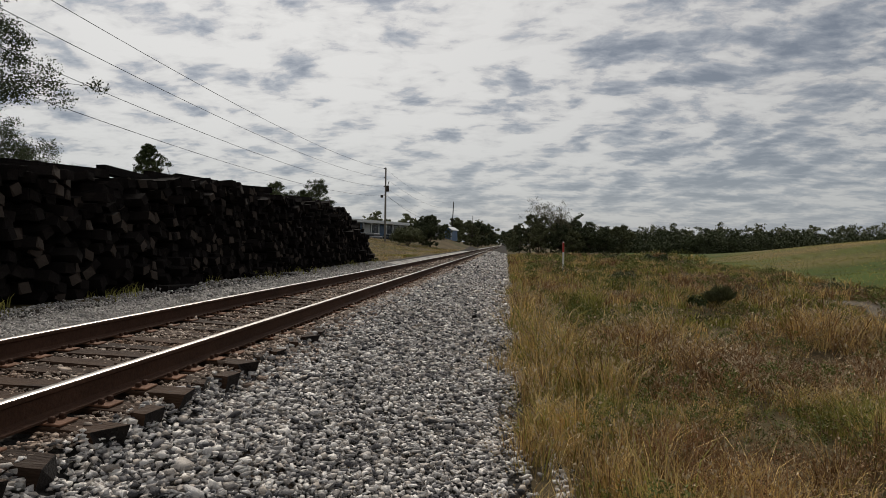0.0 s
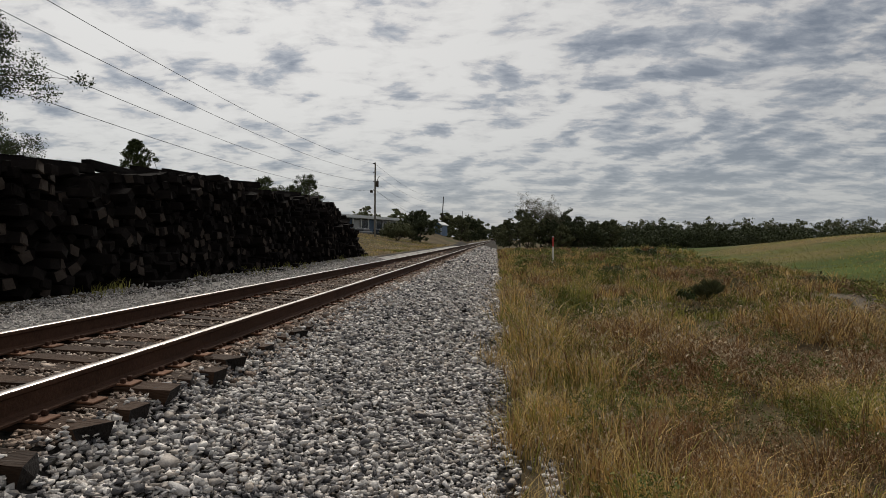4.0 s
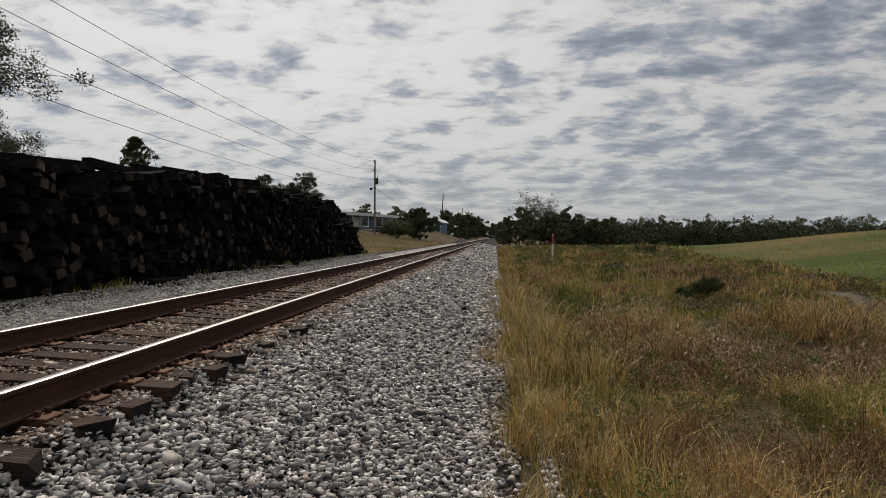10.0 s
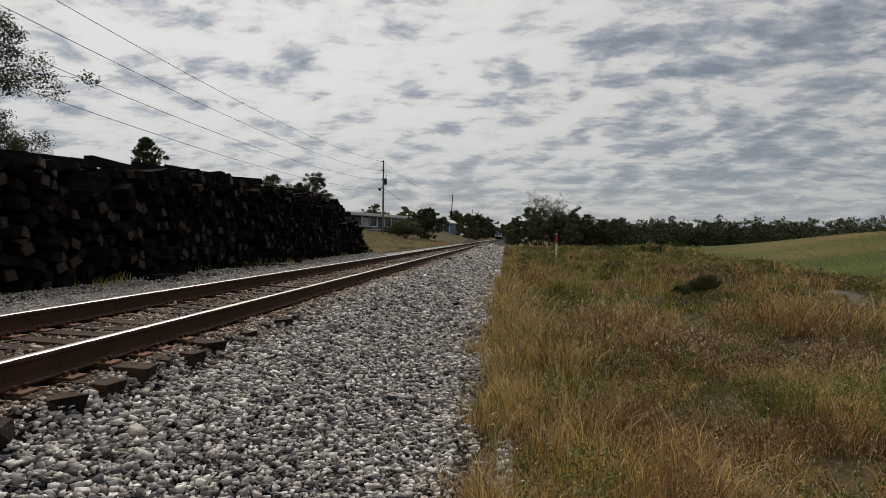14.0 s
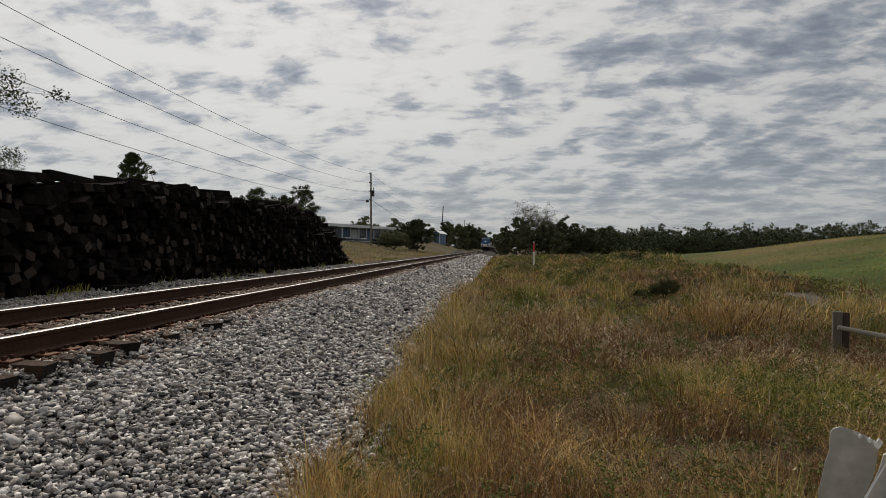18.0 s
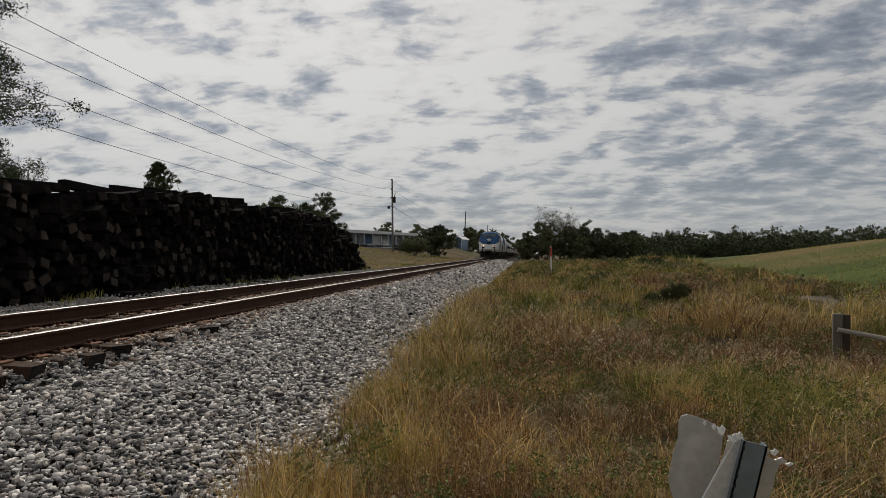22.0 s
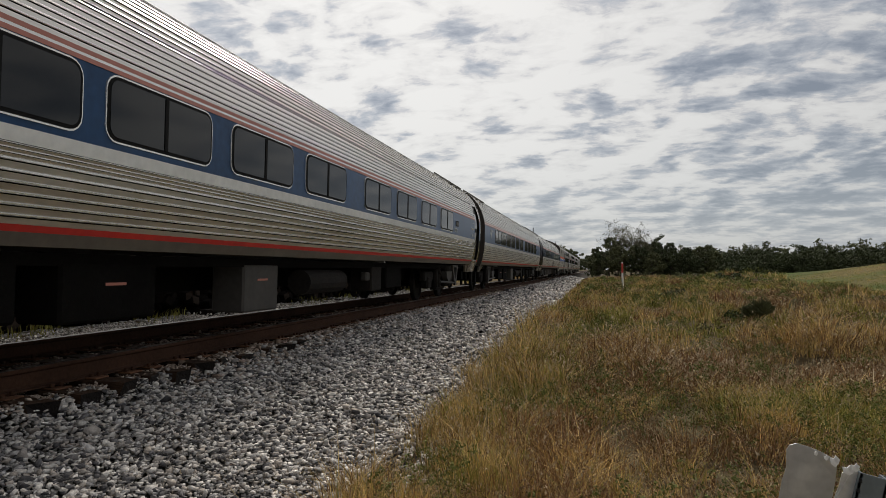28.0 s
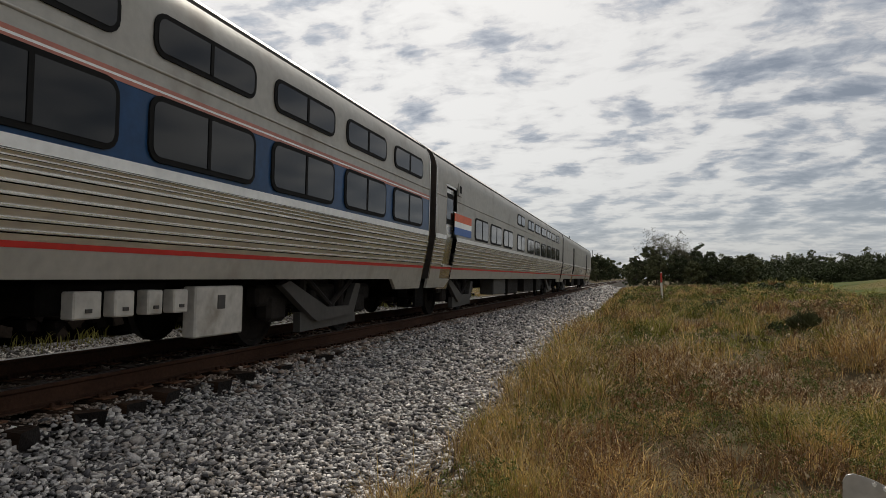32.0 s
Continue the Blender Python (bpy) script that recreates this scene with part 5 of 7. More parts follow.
# ---- the train ----
STEEL = material("fluted_stainless_steel", (0.72, 0.69, 0.64), 0.28, 0.88, var=0.16, scale=0.8, fine=14, bump=0.04, stretch=(1, 0.25, 1.5), spots=[((0.33, 0.29, 0.24), 0.9, 0.55, 0.85)])
# brighter than the side steel, so flute beads carry a painted sky highlight
BEAD = material("polished_highlight_steel", (0.78, 0.76, 0.72), 0.24, 0.75, var=0.12, scale=0.8, fine=14)
DULL = material("dull_steel_skirt", (0.15, 0.135, 0.115), 0.42, 0.5, var=0.25, scale=0.9, fine=9, spots=[((0.14, 0.115, 0.09), 1.6, 0.52, 0.75)])
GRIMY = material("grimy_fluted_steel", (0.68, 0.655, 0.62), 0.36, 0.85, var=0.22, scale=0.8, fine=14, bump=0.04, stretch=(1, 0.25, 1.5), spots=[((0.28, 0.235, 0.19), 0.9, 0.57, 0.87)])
PANEL = material("grimy_silver_panel", (0.40, 0.385, 0.35), 0.48, 0.3, var=0.18, scale=0.6, fine=9, bump=0.04, spots=[((0.24, 0.21, 0.17), 1.3, 0.55, 0.8)])
ROOFM = material("sooty_roof_steel", (0.40, 0.39, 0.37), 0.5, 0.5, var=0.25, scale=0.5, fine=8, spots=[((0.16, 0.15, 0.14), 0.7, 0.55, 0.8)])
BLUE = material("dark_blue_band", (0.020, 0.066, 0.165), 0.28, 0.0, var=0.3, scale=0.6, fine=10, spots=[((0.030, 0.06, 0.115), 1.5, 0.58, 0.8)], spec=0.18)
# paler upright streaks paint the band's uneven sheen into its slate blue
SLATE = material("slate_blue_band_with_sheen", (0.019, 0.040, 0.078), 0.26, 0.0, var=0.45, scale=0.5, fine=8, stretch=(1, 2.2, .3), spots=[((0.045, 0.075, 0.11), 1.2, 0.54, 0.74)], spec=0.22)
BRIGHTBLUE = material("bright_blue_stripe", (0.02, 0.12, 0.46), 0.45, var=0.15, scale=0.8, fine=10)
RED = material("red_stripe", (0.50, 0.022, 0.014), 0.6, var=0.2, scale=0.9, fine=10)
FADED = material("faded_red_line", (0.46, 0.17, 0.125), 0.5, var=0.2, scale=0.9, fine=10)
ORANGE = material("orange_red_stripe", (0.80, 0.15, 0.06), 0.55, var=0.15, scale=0.9, fine=10)
STRIPE = material("white_stripe", (0.84, 0.83, 0.81), 0.32, 0.35, var=0.14, scale=1, fine=12)
GLASS = material("dark_tinted_glass", (0.008, 0.009, 0.010), 0.07, var=0.2, scale=0.5, fine=3, spec=0.38)
RUBBER = material("black_rubber", (0.010, 0.010, 0.010), 0.75, var=0.3, scale=2, fine=20, spec=0.15)
# near black: grime, plus shade painted into flute grooves and below floors
UNDER = material("shade_black_underframe_grime", (0.006, 0.0055, 0.005), 0.95, var=0.5, scale=2, fine=20, bump=0.3, spec=0.08)
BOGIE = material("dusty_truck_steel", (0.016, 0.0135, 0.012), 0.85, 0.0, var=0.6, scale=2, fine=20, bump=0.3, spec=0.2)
BRACKET = material("grey_bracket_paint", (0.05, 0.046, 0.042), 0.7, var=0.3, scale=2, fine=14)
GRIMEBOX = material("dusty_brown_black_box", (0.034, 0.028, 0.024), 0.85, 0.0, var=0.5, scale=2, fine=16, bump=0.25, spec=0.15, spots=[((0.085, 0.07, 0.055), 3.0, 0.58, 0.74)])
BOXPALE = material("pale_grey_box_paint", (0.46, 0.44, 0.40), 0.6, 0.0, var=0.25, scale=1.5, fine=12, spots=[((0.22, 0.19, 0.15), 2.5, 0.55, 0.75)])
BOXM = material("grey_equipment_box", (0.13, 0.12, 0.105), 0.6, 0.1, var=0.3, scale=1.5, fine=12)
SILVER = material("silver_loco_paint", (0.555, 0.57, 0.585), 0.36, 0.25, var=0.08, scale=0.4, fine=8, spots=[((0.35, 0.33, 0.30), 0.8, 0.64, 0.85)])
DIRT = material("dusty_lower_paint", (0.33, 0.30, 0.26), 0.6, 0.1, var=0.2, scale=0.6, fine=10)
NAVY = material("navy_emblem", (0.012, 0.022, 0.052), 0.6, var=0.1)
PALE = material("pale_emblem", (0.60, 0.62, 0.62), 0.5, var=0.1)
CABGLASS = material("windscreen_glass", (0.075, 0.085, 0.095), 0.14, var=0.25, scale=1.2, fine=6)
LAMPGLASS = glow_material("lit_headlight", (1.0, 0.66, 0.34), 620.0)
DITCHGLASS = glow_material("lit_ditch_light", (1.0, 0.62, 0.30), 420.0)
DOORM = material("brushed_steel_door", (0.50, 0.47, 0.42), 0.24, 0.9, var=0.22, scale=0.8, fine=10, stretch=(1, 1, .3), spots=[((0.25, 0.21, 0.17), 1.1, 0.55, 0.8)])
BELLOWS = material("dark_brown_bellows", (0.035, 0.027, 0.022), 0.8, var=0.4, scale=2, fine=12, bump=0.3)
SIGNBLUE = material("blue_name_board", (0.008, 0.032, 0.15), 0.5, var=0.1)

SPEED = 28.4
CARS = [(-1.9, 19.2), (19.2, 40.3)] + [(40.3 + 26.15 * i, 40.3 + 26.15 * (i + 1)) for i in range(8)]
MOVING = []


def rounded(y0, y1, z0, z1, r, n=4):
    pts = []
    for cy, cz, a0 in ((y1 - r, z1 - r, 0), (y0 + r, z1 - r, 90), (y0 + r, z0 + r, 180), (y1 - r, z0 + r, 270)):
        for i in range(n + 1):
            a = radians(a0 + 90 * i / n)
            pts.append((cy + r * math.cos(a), cz + r * math.sin(a)))
    return pts


WINDOWS = {}


def window_meshes(w, h, r, bars, rubber):
    key = (round(w, 2), round(h, 2), r, bars, rubber)
    if key not in WINDOWS:
        fr = slab(rounded(-w / 2 - rubber, w / 2 + rubber, -h / 2 - rubber, h / 2 + rubber, r + rubber), -0.02, 0.015).make("window", RUBBER)
        rim = slab(rounded(-w / 2 - .044, w / 2 + .044, -h / 2 - .044, h / 2 + .044, r + .044), -0.02, 0.009).make("window_rim", BEAD)
        p = slab(rounded(-w / 2, w / 2, -h / 2, h / 2, r), 0.0, 0.019).make("pane", GLASS)
        b = Geo().box(0.0, 0.026, -0.022, 0.022, -h / 2, h / 2).make("glazing_bar", RUBBER)
        WINDOWS[key] = (fr.data, rim.data, p.data, b.data)
        for o in (fr, rim, p, b):
            bpy.data.objects.remove(o)
    return WINDOWS[key]


def add_window(car, y, z, w, h, hw, r=0.09, bars=1, lean=0.0, rubber=.028):
    fr, rim, pn, br = window_meshes(w, h, r, bars, rubber)
    m = Matrix.Translation((hw, y, z)) @ pose(0, 0, 0, 0, lean, 0)
    win = share("window", fr, car, m)
    if rubber < .04:
        share("window_rim", rim, win, Matrix())
    share("pane", pn, win, Matrix())
    if bars:
        share("glazing_bar", br, win, Matrix())
    back = share("window", fr, car, Matrix.Translation((-hw, y, z)) @ pose(0, 0, 0, 0, -lean, 180))
    share("pane", pn, back, Matrix())


def lerp_profile(prof):
    def at(z):
        for (x0, z0), (x1, z1) in zip(prof, prof[1:]):
            if z0 <= z <= z1:
                return x0 + (x1 - x0) * (z - z0) / max(z1 - z0, 1e-6)
        return prof[-1][0]
    return at


def fluted(at, z0, z1, n, depth=0.020):
    """Flat strips parted by a groove and a proud rounded bead."""
    pts, p = [], (z1 - z0) / n
    for i in range(n):
        for k, d in ((0, 0), (.58, .004), (.60, -.016), (.68, -.016), (.69, depth * .6), (.76, depth), (.86, depth * .95), (.96, depth * .45)):
            z = z0 + (i + k) * p
            pts.append((at(z) + d, z))
    pts.append((at(z1), z1))
    return pts


def plain(at, z0, z1, n=6):
    return [(at(z0 + (z1 - z0) * i / n), z0 + (z1 - z0) * i / n) for i in range(n + 1)]


def strip(car, name, pts, y0, y1, mat, label="", both=True, off=0.0):
    for sx in ((1, -1) if both else (1,)):
        g = Geo().extrude([((x + off) * sx, z) for x, z in pts], y0, y1)
        if isinstance(mat, list):
            # fluted side: beads coloured brighter as highlights, grooves near black as shade
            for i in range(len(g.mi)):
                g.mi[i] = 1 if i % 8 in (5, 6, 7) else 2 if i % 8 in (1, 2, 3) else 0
        g.make(name, mat, car, label, smooth=2 < len(pts) < 12)


def roof_strip(car, prof, y0, y1, mat):
    right = [(x, z) for x, z in prof]
    pts = right + [(-x, z) for x, z in reversed(right)][1:]
    Geo().extrude(pts, y0, y1).make("roof", mat, car)


WHEELS = {}


def truck(car, y, inside=False, wheelbase=2.6):
    """A two-axle truck with its wheels."""
    if "wheel" not in WHEELS:
        g = Geo()
        prof = [(0, .46), (.10, .455), (.11, .40), (.06, .38), (.06, .14), (.12, .12), (.12, 0)]
        n = 20
        vs, fs = [], []
        for i in range(n):
            a = 2 * math.pi * i / n
            vs += [Vector((x, r * math.cos(a), r * math.sin(a))) for x, r in prof]
        k = len(prof)
        for i in range(n):
            for j in range(k - 1):
                fs.append((i * k + j, i * k + j + 1, ((i + 1) % n) * k + j + 1, ((i + 1) % n) * k + j))
        g.add(vs, fs)
        o = g.make("wheel", BOGIE)
        WHEELS["wheel"] = o.data
        bpy.data.objects.remove(o)
        g = Geo().tube((-.75, 0, .46), (.75, 0, .46), .08)
        o = g.make("axle", UNDER)
        WHEELS["axle"] = o.data
        bpy.data.objects.remove(o)
    t = Geo()
    hw = 1.0
    for sx in (1, -1):
        t.box(sx * hw - .09, sx * hw + .09, y - 1.75, y + 1.75, .52, .78, bevel=.04)
        t.box(sx * hw - .11, sx * hw + .11, y - .55, y + .55, .26, .56, bevel=.05)
        for k in (-1, 1):
            t.box(sx * hw - .1, sx * hw + .12, y + k * wheelbase / 2 - .22, y + k * wheelbase / 2 + .22, .32, .66, bevel=.05)
        for k in (-.75, -.45, .45, .75):
            t.tube((sx * 1.12, y + k, .34), (sx * 1.12, y + k, .84), .085, n=10)
        t.tube((sx * 1.2, y - .9, .95), (sx * 1.17, y + .2, .40), .045)
        t.tube((sx * 1.2, y + .9, .95), (sx * 1.17, y - .1, .40), .045)
    t.box(-1.0, 1.0, y - .35, y + .35, .5, .9)
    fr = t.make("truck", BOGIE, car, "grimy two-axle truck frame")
    for k in (-1, 1):
        share("axle", WHEELS["axle"], fr, Matrix.Translation((0, y + k * wheelbase / 2, 0)))
        for sx in (1, -1):
            share("wheel", WHEELS["wheel"], fr, Matrix.Translation((sx * .68, y + k * wheelbase / 2, .46)) @ pose(0, 0, 0, 0, 0, 0 if sx > 0 else 180))
    return fr


def side_panel(car, name, yz, at, mat, label="", off=0.0, thick=0.05, sides=(1, -1)):
    """A plate with an outline in y, z that lies on the curved side."""
    n = len(yz)
    for sx in sides:
        vs = [Vector((sx * (at(z) + off - d), y, z)) for d in (0, thick) for y, z in yz]
        fs = [tuple(range(n)), tuple(range(2 * n - 1, n - 1, -1))] + [(i, (i + 1) % n, n + (i + 1) % n, n + i) for i in range(n)]
        ob = Geo().add(vs, fs).make(name, mat, car, label)
    return ob


def curved(y0, y1, z0, z1, n=8):
    return [(y0, z0 + (z1 - z0) * i / n) for i in range(n + 1)] + [(y1, z1 - (z1 - z0) * i / n) for i in range(n + 1)]


def door_zone(car, at, d0, d1, f0, f1, ztop, paint=None):
    """A door set back in a dark frame, its window, sill and the skirt below."""
    strip(car, "door_recess", plain(at, .80, ztop + .03, 10), f0, f1, RUBBER, off=-.11)
    strip(car, "door_lintel", plain(at, ztop, ztop + .05, 2), f0, f1, DOORM, off=-.005)
    door = None
    for sx in (1, -1):
        pts = plain(at, 1.16, ztop - .02, 10)
        door = Geo().extrude([((x - .055) * sx, z) for x, z in pts], d0, d1).make("door", DOORM, car, "brushed steel door with a tall dark window", smooth=True)
        w0, w1 = d0 + .12 * (d1 - d0), d1 - .12 * (d1 - d0)
        q = [((x - .048) * sx, z) for x, z in plain(at, 2.06, ztop - .12, 6)]
        fr = Geo().extrude(q, w0 - .03, w1 + .03).make("door_window", RUBBER, door, smooth=True)
        Geo().extrude([(x + .006 * sx, z) for x, z in q[1:-1]], w0 + .015, w1 - .015).make("pane", GLASS, fr, smooth=True)
        Geo().box(sx * (at(1.9) - .055) - .02, sx * (at(1.9) - .055) + .02, d1 - .09, d1 - .03, 1.78, 1.96).make("door_handle", RUBBER, door)
        Geo().box(sx * (at(1.14) - .03) - .05, sx * (at(1.14) - .03) + .05, d0 - .02, d1 + .02, 1.125, 1.16).make("door_sill", STEEL, car)
    return door


def end_walls(car, prof, y0, y1, mat):
    pts = [(x, z) for x, z in prof] + [(-x, z) for x, z in reversed(prof)]
    for y in (y0, y1):
        Geo().add([Vector((x, y, z)) for x, z in pts], [tuple(range(len(pts)))]).make("end_wall", mat, car)
    for y, s in ((y0, -1), (y1, 1)):
        g = Geo()
        for k in range(4):
            a, b = y + s * .13 * k, y + s * (.13 * k + .10)
            w = .72 if k % 2 else .78
            g.box(-w, w, min(a, b), max(a, b), .95, 3.05 if k % 2 else 3.11)
        g.make("diaphragm", BELLOWS, car, "dark folded gangway diaphragm")
        g = Geo().box(-.16, .16, min(y, y + s * .62), max(y, y + s * .62), .68, .92, bevel=.04)
        g.make("coupler", UNDER, car)
        strip(car, "end_trim", [(x + .012, z) for x, z in prof if z < 3.6], min(y, y - s * .035), max(y, y - s * .035), DOORM)
        Geo().box(-1.35, 1.35, min(y, y + s * .05), max(y, y + s * .05), 1.42, 1.47).make("end_ledge", BRACKET, car)
        Geo().tube((1.18, y, 2.62), (1.18, y + s * .06, 2.62), .085, n=14).make("end_lamp", RUBBER, car)
        for sx in (1, -1):
            g = Geo()
            ys = y + s * .1
            g.tube((sx * 1.40, ys, 1.25), (sx * 1.40, ys, 2.0), .018)
            g.tube((sx * 1.40, ys, 1.25), (sx * 1.40, y, 1.25), .018)
            g.tube((sx * 1.40, ys, 2.0), (sx * 1.40, y, 2.0), .018)
            g.make("grab_rail", RUBBER, car)
            g = Geo()
            for zz in (.48, .22 + .1):
                g.box(sx * 1.12 - .18, sx * 1.12 + .18, ys - .14, ys + .14, zz - .015, zz + .015)
            for dx in (-.17, .17):
                g.box(sx * 1.12 + dx - .02, sx * 1.12 + dx + .02, ys - .14, ys + .14, .32, .78)
            g.make("end_step", UNDER, car)


def emblem(car, x, y, z, s, mat, parent_label="", flip=1, tall=1.3):
    """Three swept blades that taper to points, as plain shapes."""
    blades = (((.0, .14), (.12, .17), (.50, .23), (.72, .22), (.91, .20), (.54, .145), (.38, .105), (.24, .065)),
              ((.32, .016), (.49, .09), (.64, .135), (.78, .158), (1.00, .185), (1.22, .21), (.85, .107), (.63, .016), (.51, -.086)),
              ((.61, -.13), (.68, -.05), (.76, .016), (.88, .085), (1.03, .142), (1.22, .205), (1.45, .258), (1.20, .16), (1.07, .086), (.96, .0), (.89, -.075), (.82, -.228)))
    g = Geo()
    for b in blades:
        slab([(y + flip * px * s, z + pz * s * tall) for px, pz in b], x - .01, x + .006, g)
    return g.make("emblem", mat, car, parent_label)


def bars(car, x, y, z, n, w, h, gap, mat, name="letter_bar"):
    me = Geo().box(-.01, .005, 0, w, 0, h).make(name, mat)
    data = me.data
    bpy.data.objects.remove(me)
    for i in range(n):
        share(name, data, car, Matrix.Translation((x, y + i * (w + gap), z)))


def lettering(car, text, x, y, z, size, mat, name="lettering", slant=0.0, spacing=1.0):
    """Words in the built-in font on a side that faces +x."""
    cu = bpy.data.curves.new(name, "FONT")
    cu.body, cu.size, cu.extrude, cu.shear = text, size, 0.002, slant
    cu.space_character = spacing
    tmp = bpy.data.objects.new(name, cu)
    scene.collection.objects.link(tmp)
    bpy.context.view_layer.update()
    me = bpy.data.meshes.new_from_object(tmp)
    bpy.data.objects.remove(tmp)
    me.materials.clear()
    me.materials.append(mat)
    ob = new(name, me)
    ob.parent = car
    ob.matrix_basis = Matrix.Translation((x, y, z)) @ Matrix(((0, 0, 1, 0), (1, 0, 0, 0), (0, 1, 0, 0), (0, 0, 0, 1)))
    return ob


def under_boxes(car, rows, hw):
    for y0, y1, z0, z1, mat in rows:
        Geo().box(hw - .60, hw - .16, y0, y1, z0, z1, bevel=.025).make("equipment_box", mat, car)
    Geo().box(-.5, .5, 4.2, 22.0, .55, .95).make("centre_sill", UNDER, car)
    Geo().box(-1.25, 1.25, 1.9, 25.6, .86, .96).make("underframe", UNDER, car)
    # added dark box that blocks the bright view through below the floor
    Geo().box(-1.1, -.7, 7.6, 20.6, .52, .87).make("dark_underfloor_filler", UNDER, car)


AM = [(1.37, 0.74), (1.44, 0.97), (1.515, 1.16), (1.57, 1.45), (1.60, 1.82), (1.60, 2.40), (1.56, 2.62), (1.47, 2.90), (1.32, 3.18), (1.10, 3.42), (0.80, 3.63), (0.42, 3.79), (0.0, 3.85)]


def amfleet(label, starts, door_end, vestibule, number, emblem_y=None, plate=None, boxes=None, gap=None, y0=1.4, y1=26.78, words=False, band=None):
    car = thing("passenger_railcar", label, "railcar", "train")
    at = lerp_profile(AM)
    # the door zone, at one end of the car
    if door_end > 0:
        d0, d1, f0, f1 = 25.82, 26.46, 25.74, 26.56
        runs = ((y0, f0), (f1, y1))
    else:
        d0, d1, f0, f1 = 1.66, 2.34, 1.56, 2.46
        runs = ((f1, y1), (y0, f0))
    door_zone(car, at, d0, d1, f0, f1, 2.93)
    for k, (a, b) in enumerate(runs):
        strip(car, "sill", plain(at, 1.00, 1.10, 2), a, b, DULL, "dull steel side sill")
        strip(car, "red_stripe", plain(at, 1.10, 1.15, 1), a, b, RED, "red line along the sill", off=.004)
        if k == 0:
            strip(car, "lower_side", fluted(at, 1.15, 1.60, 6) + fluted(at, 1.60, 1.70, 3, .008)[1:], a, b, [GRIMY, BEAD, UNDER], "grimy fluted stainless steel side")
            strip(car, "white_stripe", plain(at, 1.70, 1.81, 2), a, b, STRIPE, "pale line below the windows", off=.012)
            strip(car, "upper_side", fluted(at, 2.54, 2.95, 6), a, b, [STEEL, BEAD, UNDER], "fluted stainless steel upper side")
        else:
            strip(car, "corner_post", plain(at, 1.15, 1.81, 5), a, b, DOORM, "plain steel corner post")
            strip(car, "corner_post", plain(at, 2.54, 2.95, 4), a, b, DOORM)
        strip(car, "window_band", plain(at, 1.81, 2.435, 2), a, b, band or BLUE, "dark blue window band")
        strip(car, "red_stripe", plain(at, 2.435, 2.475, 1), a, b, FADED, off=.006)
        strip(car, "white_stripe", plain(at, 2.475, 2.50, 1), a, b, STRIPE, off=.005)
        strip(car, "red_stripe", plain(at, 2.50, 2.54, 1), a, b, FADED, off=.006)
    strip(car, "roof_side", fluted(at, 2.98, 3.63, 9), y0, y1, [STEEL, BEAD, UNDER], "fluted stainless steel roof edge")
    roof_strip(car, [p for p in AM if p[1] >= 3.63], y0, y1, ROOFM)
    end_walls(car, AM[1:], y0, y1, BELLOWS)
    # skirts: long below the door, short at the other end, with rounded wheel arches
    for end, s in ((y0, 1), (y1, -1)):
        long = (s < 0) == (door_end > 0)
        w = 1.45 if long else .28
        yz = [(end, .97), (end, .76), (end + s * w, .76), (end + s * (w + .10), .79), (end + s * (w + .20), .88), (end + s * (w + .36), .95), (end + s * (w + .42), .972)]
        side_panel(car, "end_skirt", yz, at, DULL, "dull steel skirt with a rounded wheel arch", off=.004)
        if long:
            m = (d0 + d1) / 2
            side_panel(car, "skirt_panel", [(d0 - .04, .78), (d1 + .04, .78), (d1 + .02, 1.12), (d0 - .02, 1.12)], at, DOORM, "steel panel below the door", off=.012)
            yy = end + s * 1.28
            side_panel(car, "filler_box", [(yy - .09, .80), (yy + .09, .80), (yy + .09, .98), (yy - .09, .98)], at, DULL, off=.025)
    for y in (y0 + .9, y0 + 2.1, y1 - 1.5, y1 - 2.7):
        g = slab([(y, 0), (y + .55, 0), (y + .50, .05), (y + .05, .05)], -.30, .30)
        o = g.make("roof_vent", BOXM, car)
        o.matrix_basis = Matrix.Translation((.84, 0, 3.60)) @ pose(0, 0, 0, 0, 32, 0)
    for s in starts:
        add_window(car, s + .73, 2.145, 1.42, .47, 1.602)
    for y in vestibule:
        f = slab(rounded(y - .20, y + .20, 2.06, 2.21, .07), 1.58, 1.612).make("small_window", RUBBER, car)
        slab(rounded(y - .17, y + .17, 2.085, 2.185, .05), 1.59, 1.616).make("pane", BOXM, f)
    if number:
        lettering(car, number[1], 1.607, number[0], 1.885, .155, PALE, "number")
    if words:
        lettering(car, "Coachclass", 1.607, 25.08, 2.10, .10, PALE, "lettering")
        Geo().box(1.59, 1.606, 25.34, 25.54, 2.30, 2.315).make("letter_bar", PALE, car)
        for y in (25.34, 25.54):
            Geo().tube((1.59, y, 1.93), (1.607, y, 1.93), .052, n=16).make("round_plate", PALE, car)
    if emblem_y is not None:
        emblem(car, 1.605, emblem_y, 2.13, .36, PALE, "pale swept emblem")
        bars(car, 1.606, emblem_y + .06, 2.27, 6, .065, .055, .045, PALE)
    if plate:
        y, text = plate
        slab([(y, 1.36), (y + 1.25, 1.36), (y + 1.25, 1.51), (y, 1.51)], 1.55, 1.605).make("number_plate_board", PANEL, car)
        lettering(car, text, 1.607, y + .38, 1.385, .15, RUBBER, "number", slant=.28, spacing=1.35)
    if gap:
        for y in gap:
            Geo().box(1.50, 1.594, y - .014, y + .014, 1.16, 1.70).make("panel_joint", RUBBER, car, "dark joint across the flutes")
            for z in (1.20, 1.42, 1.66):
                Geo().box(1.56, 1.602, y - .05, y + .05, z - .018, z + .018, bevel=.006).make("latch", UNDER, car)
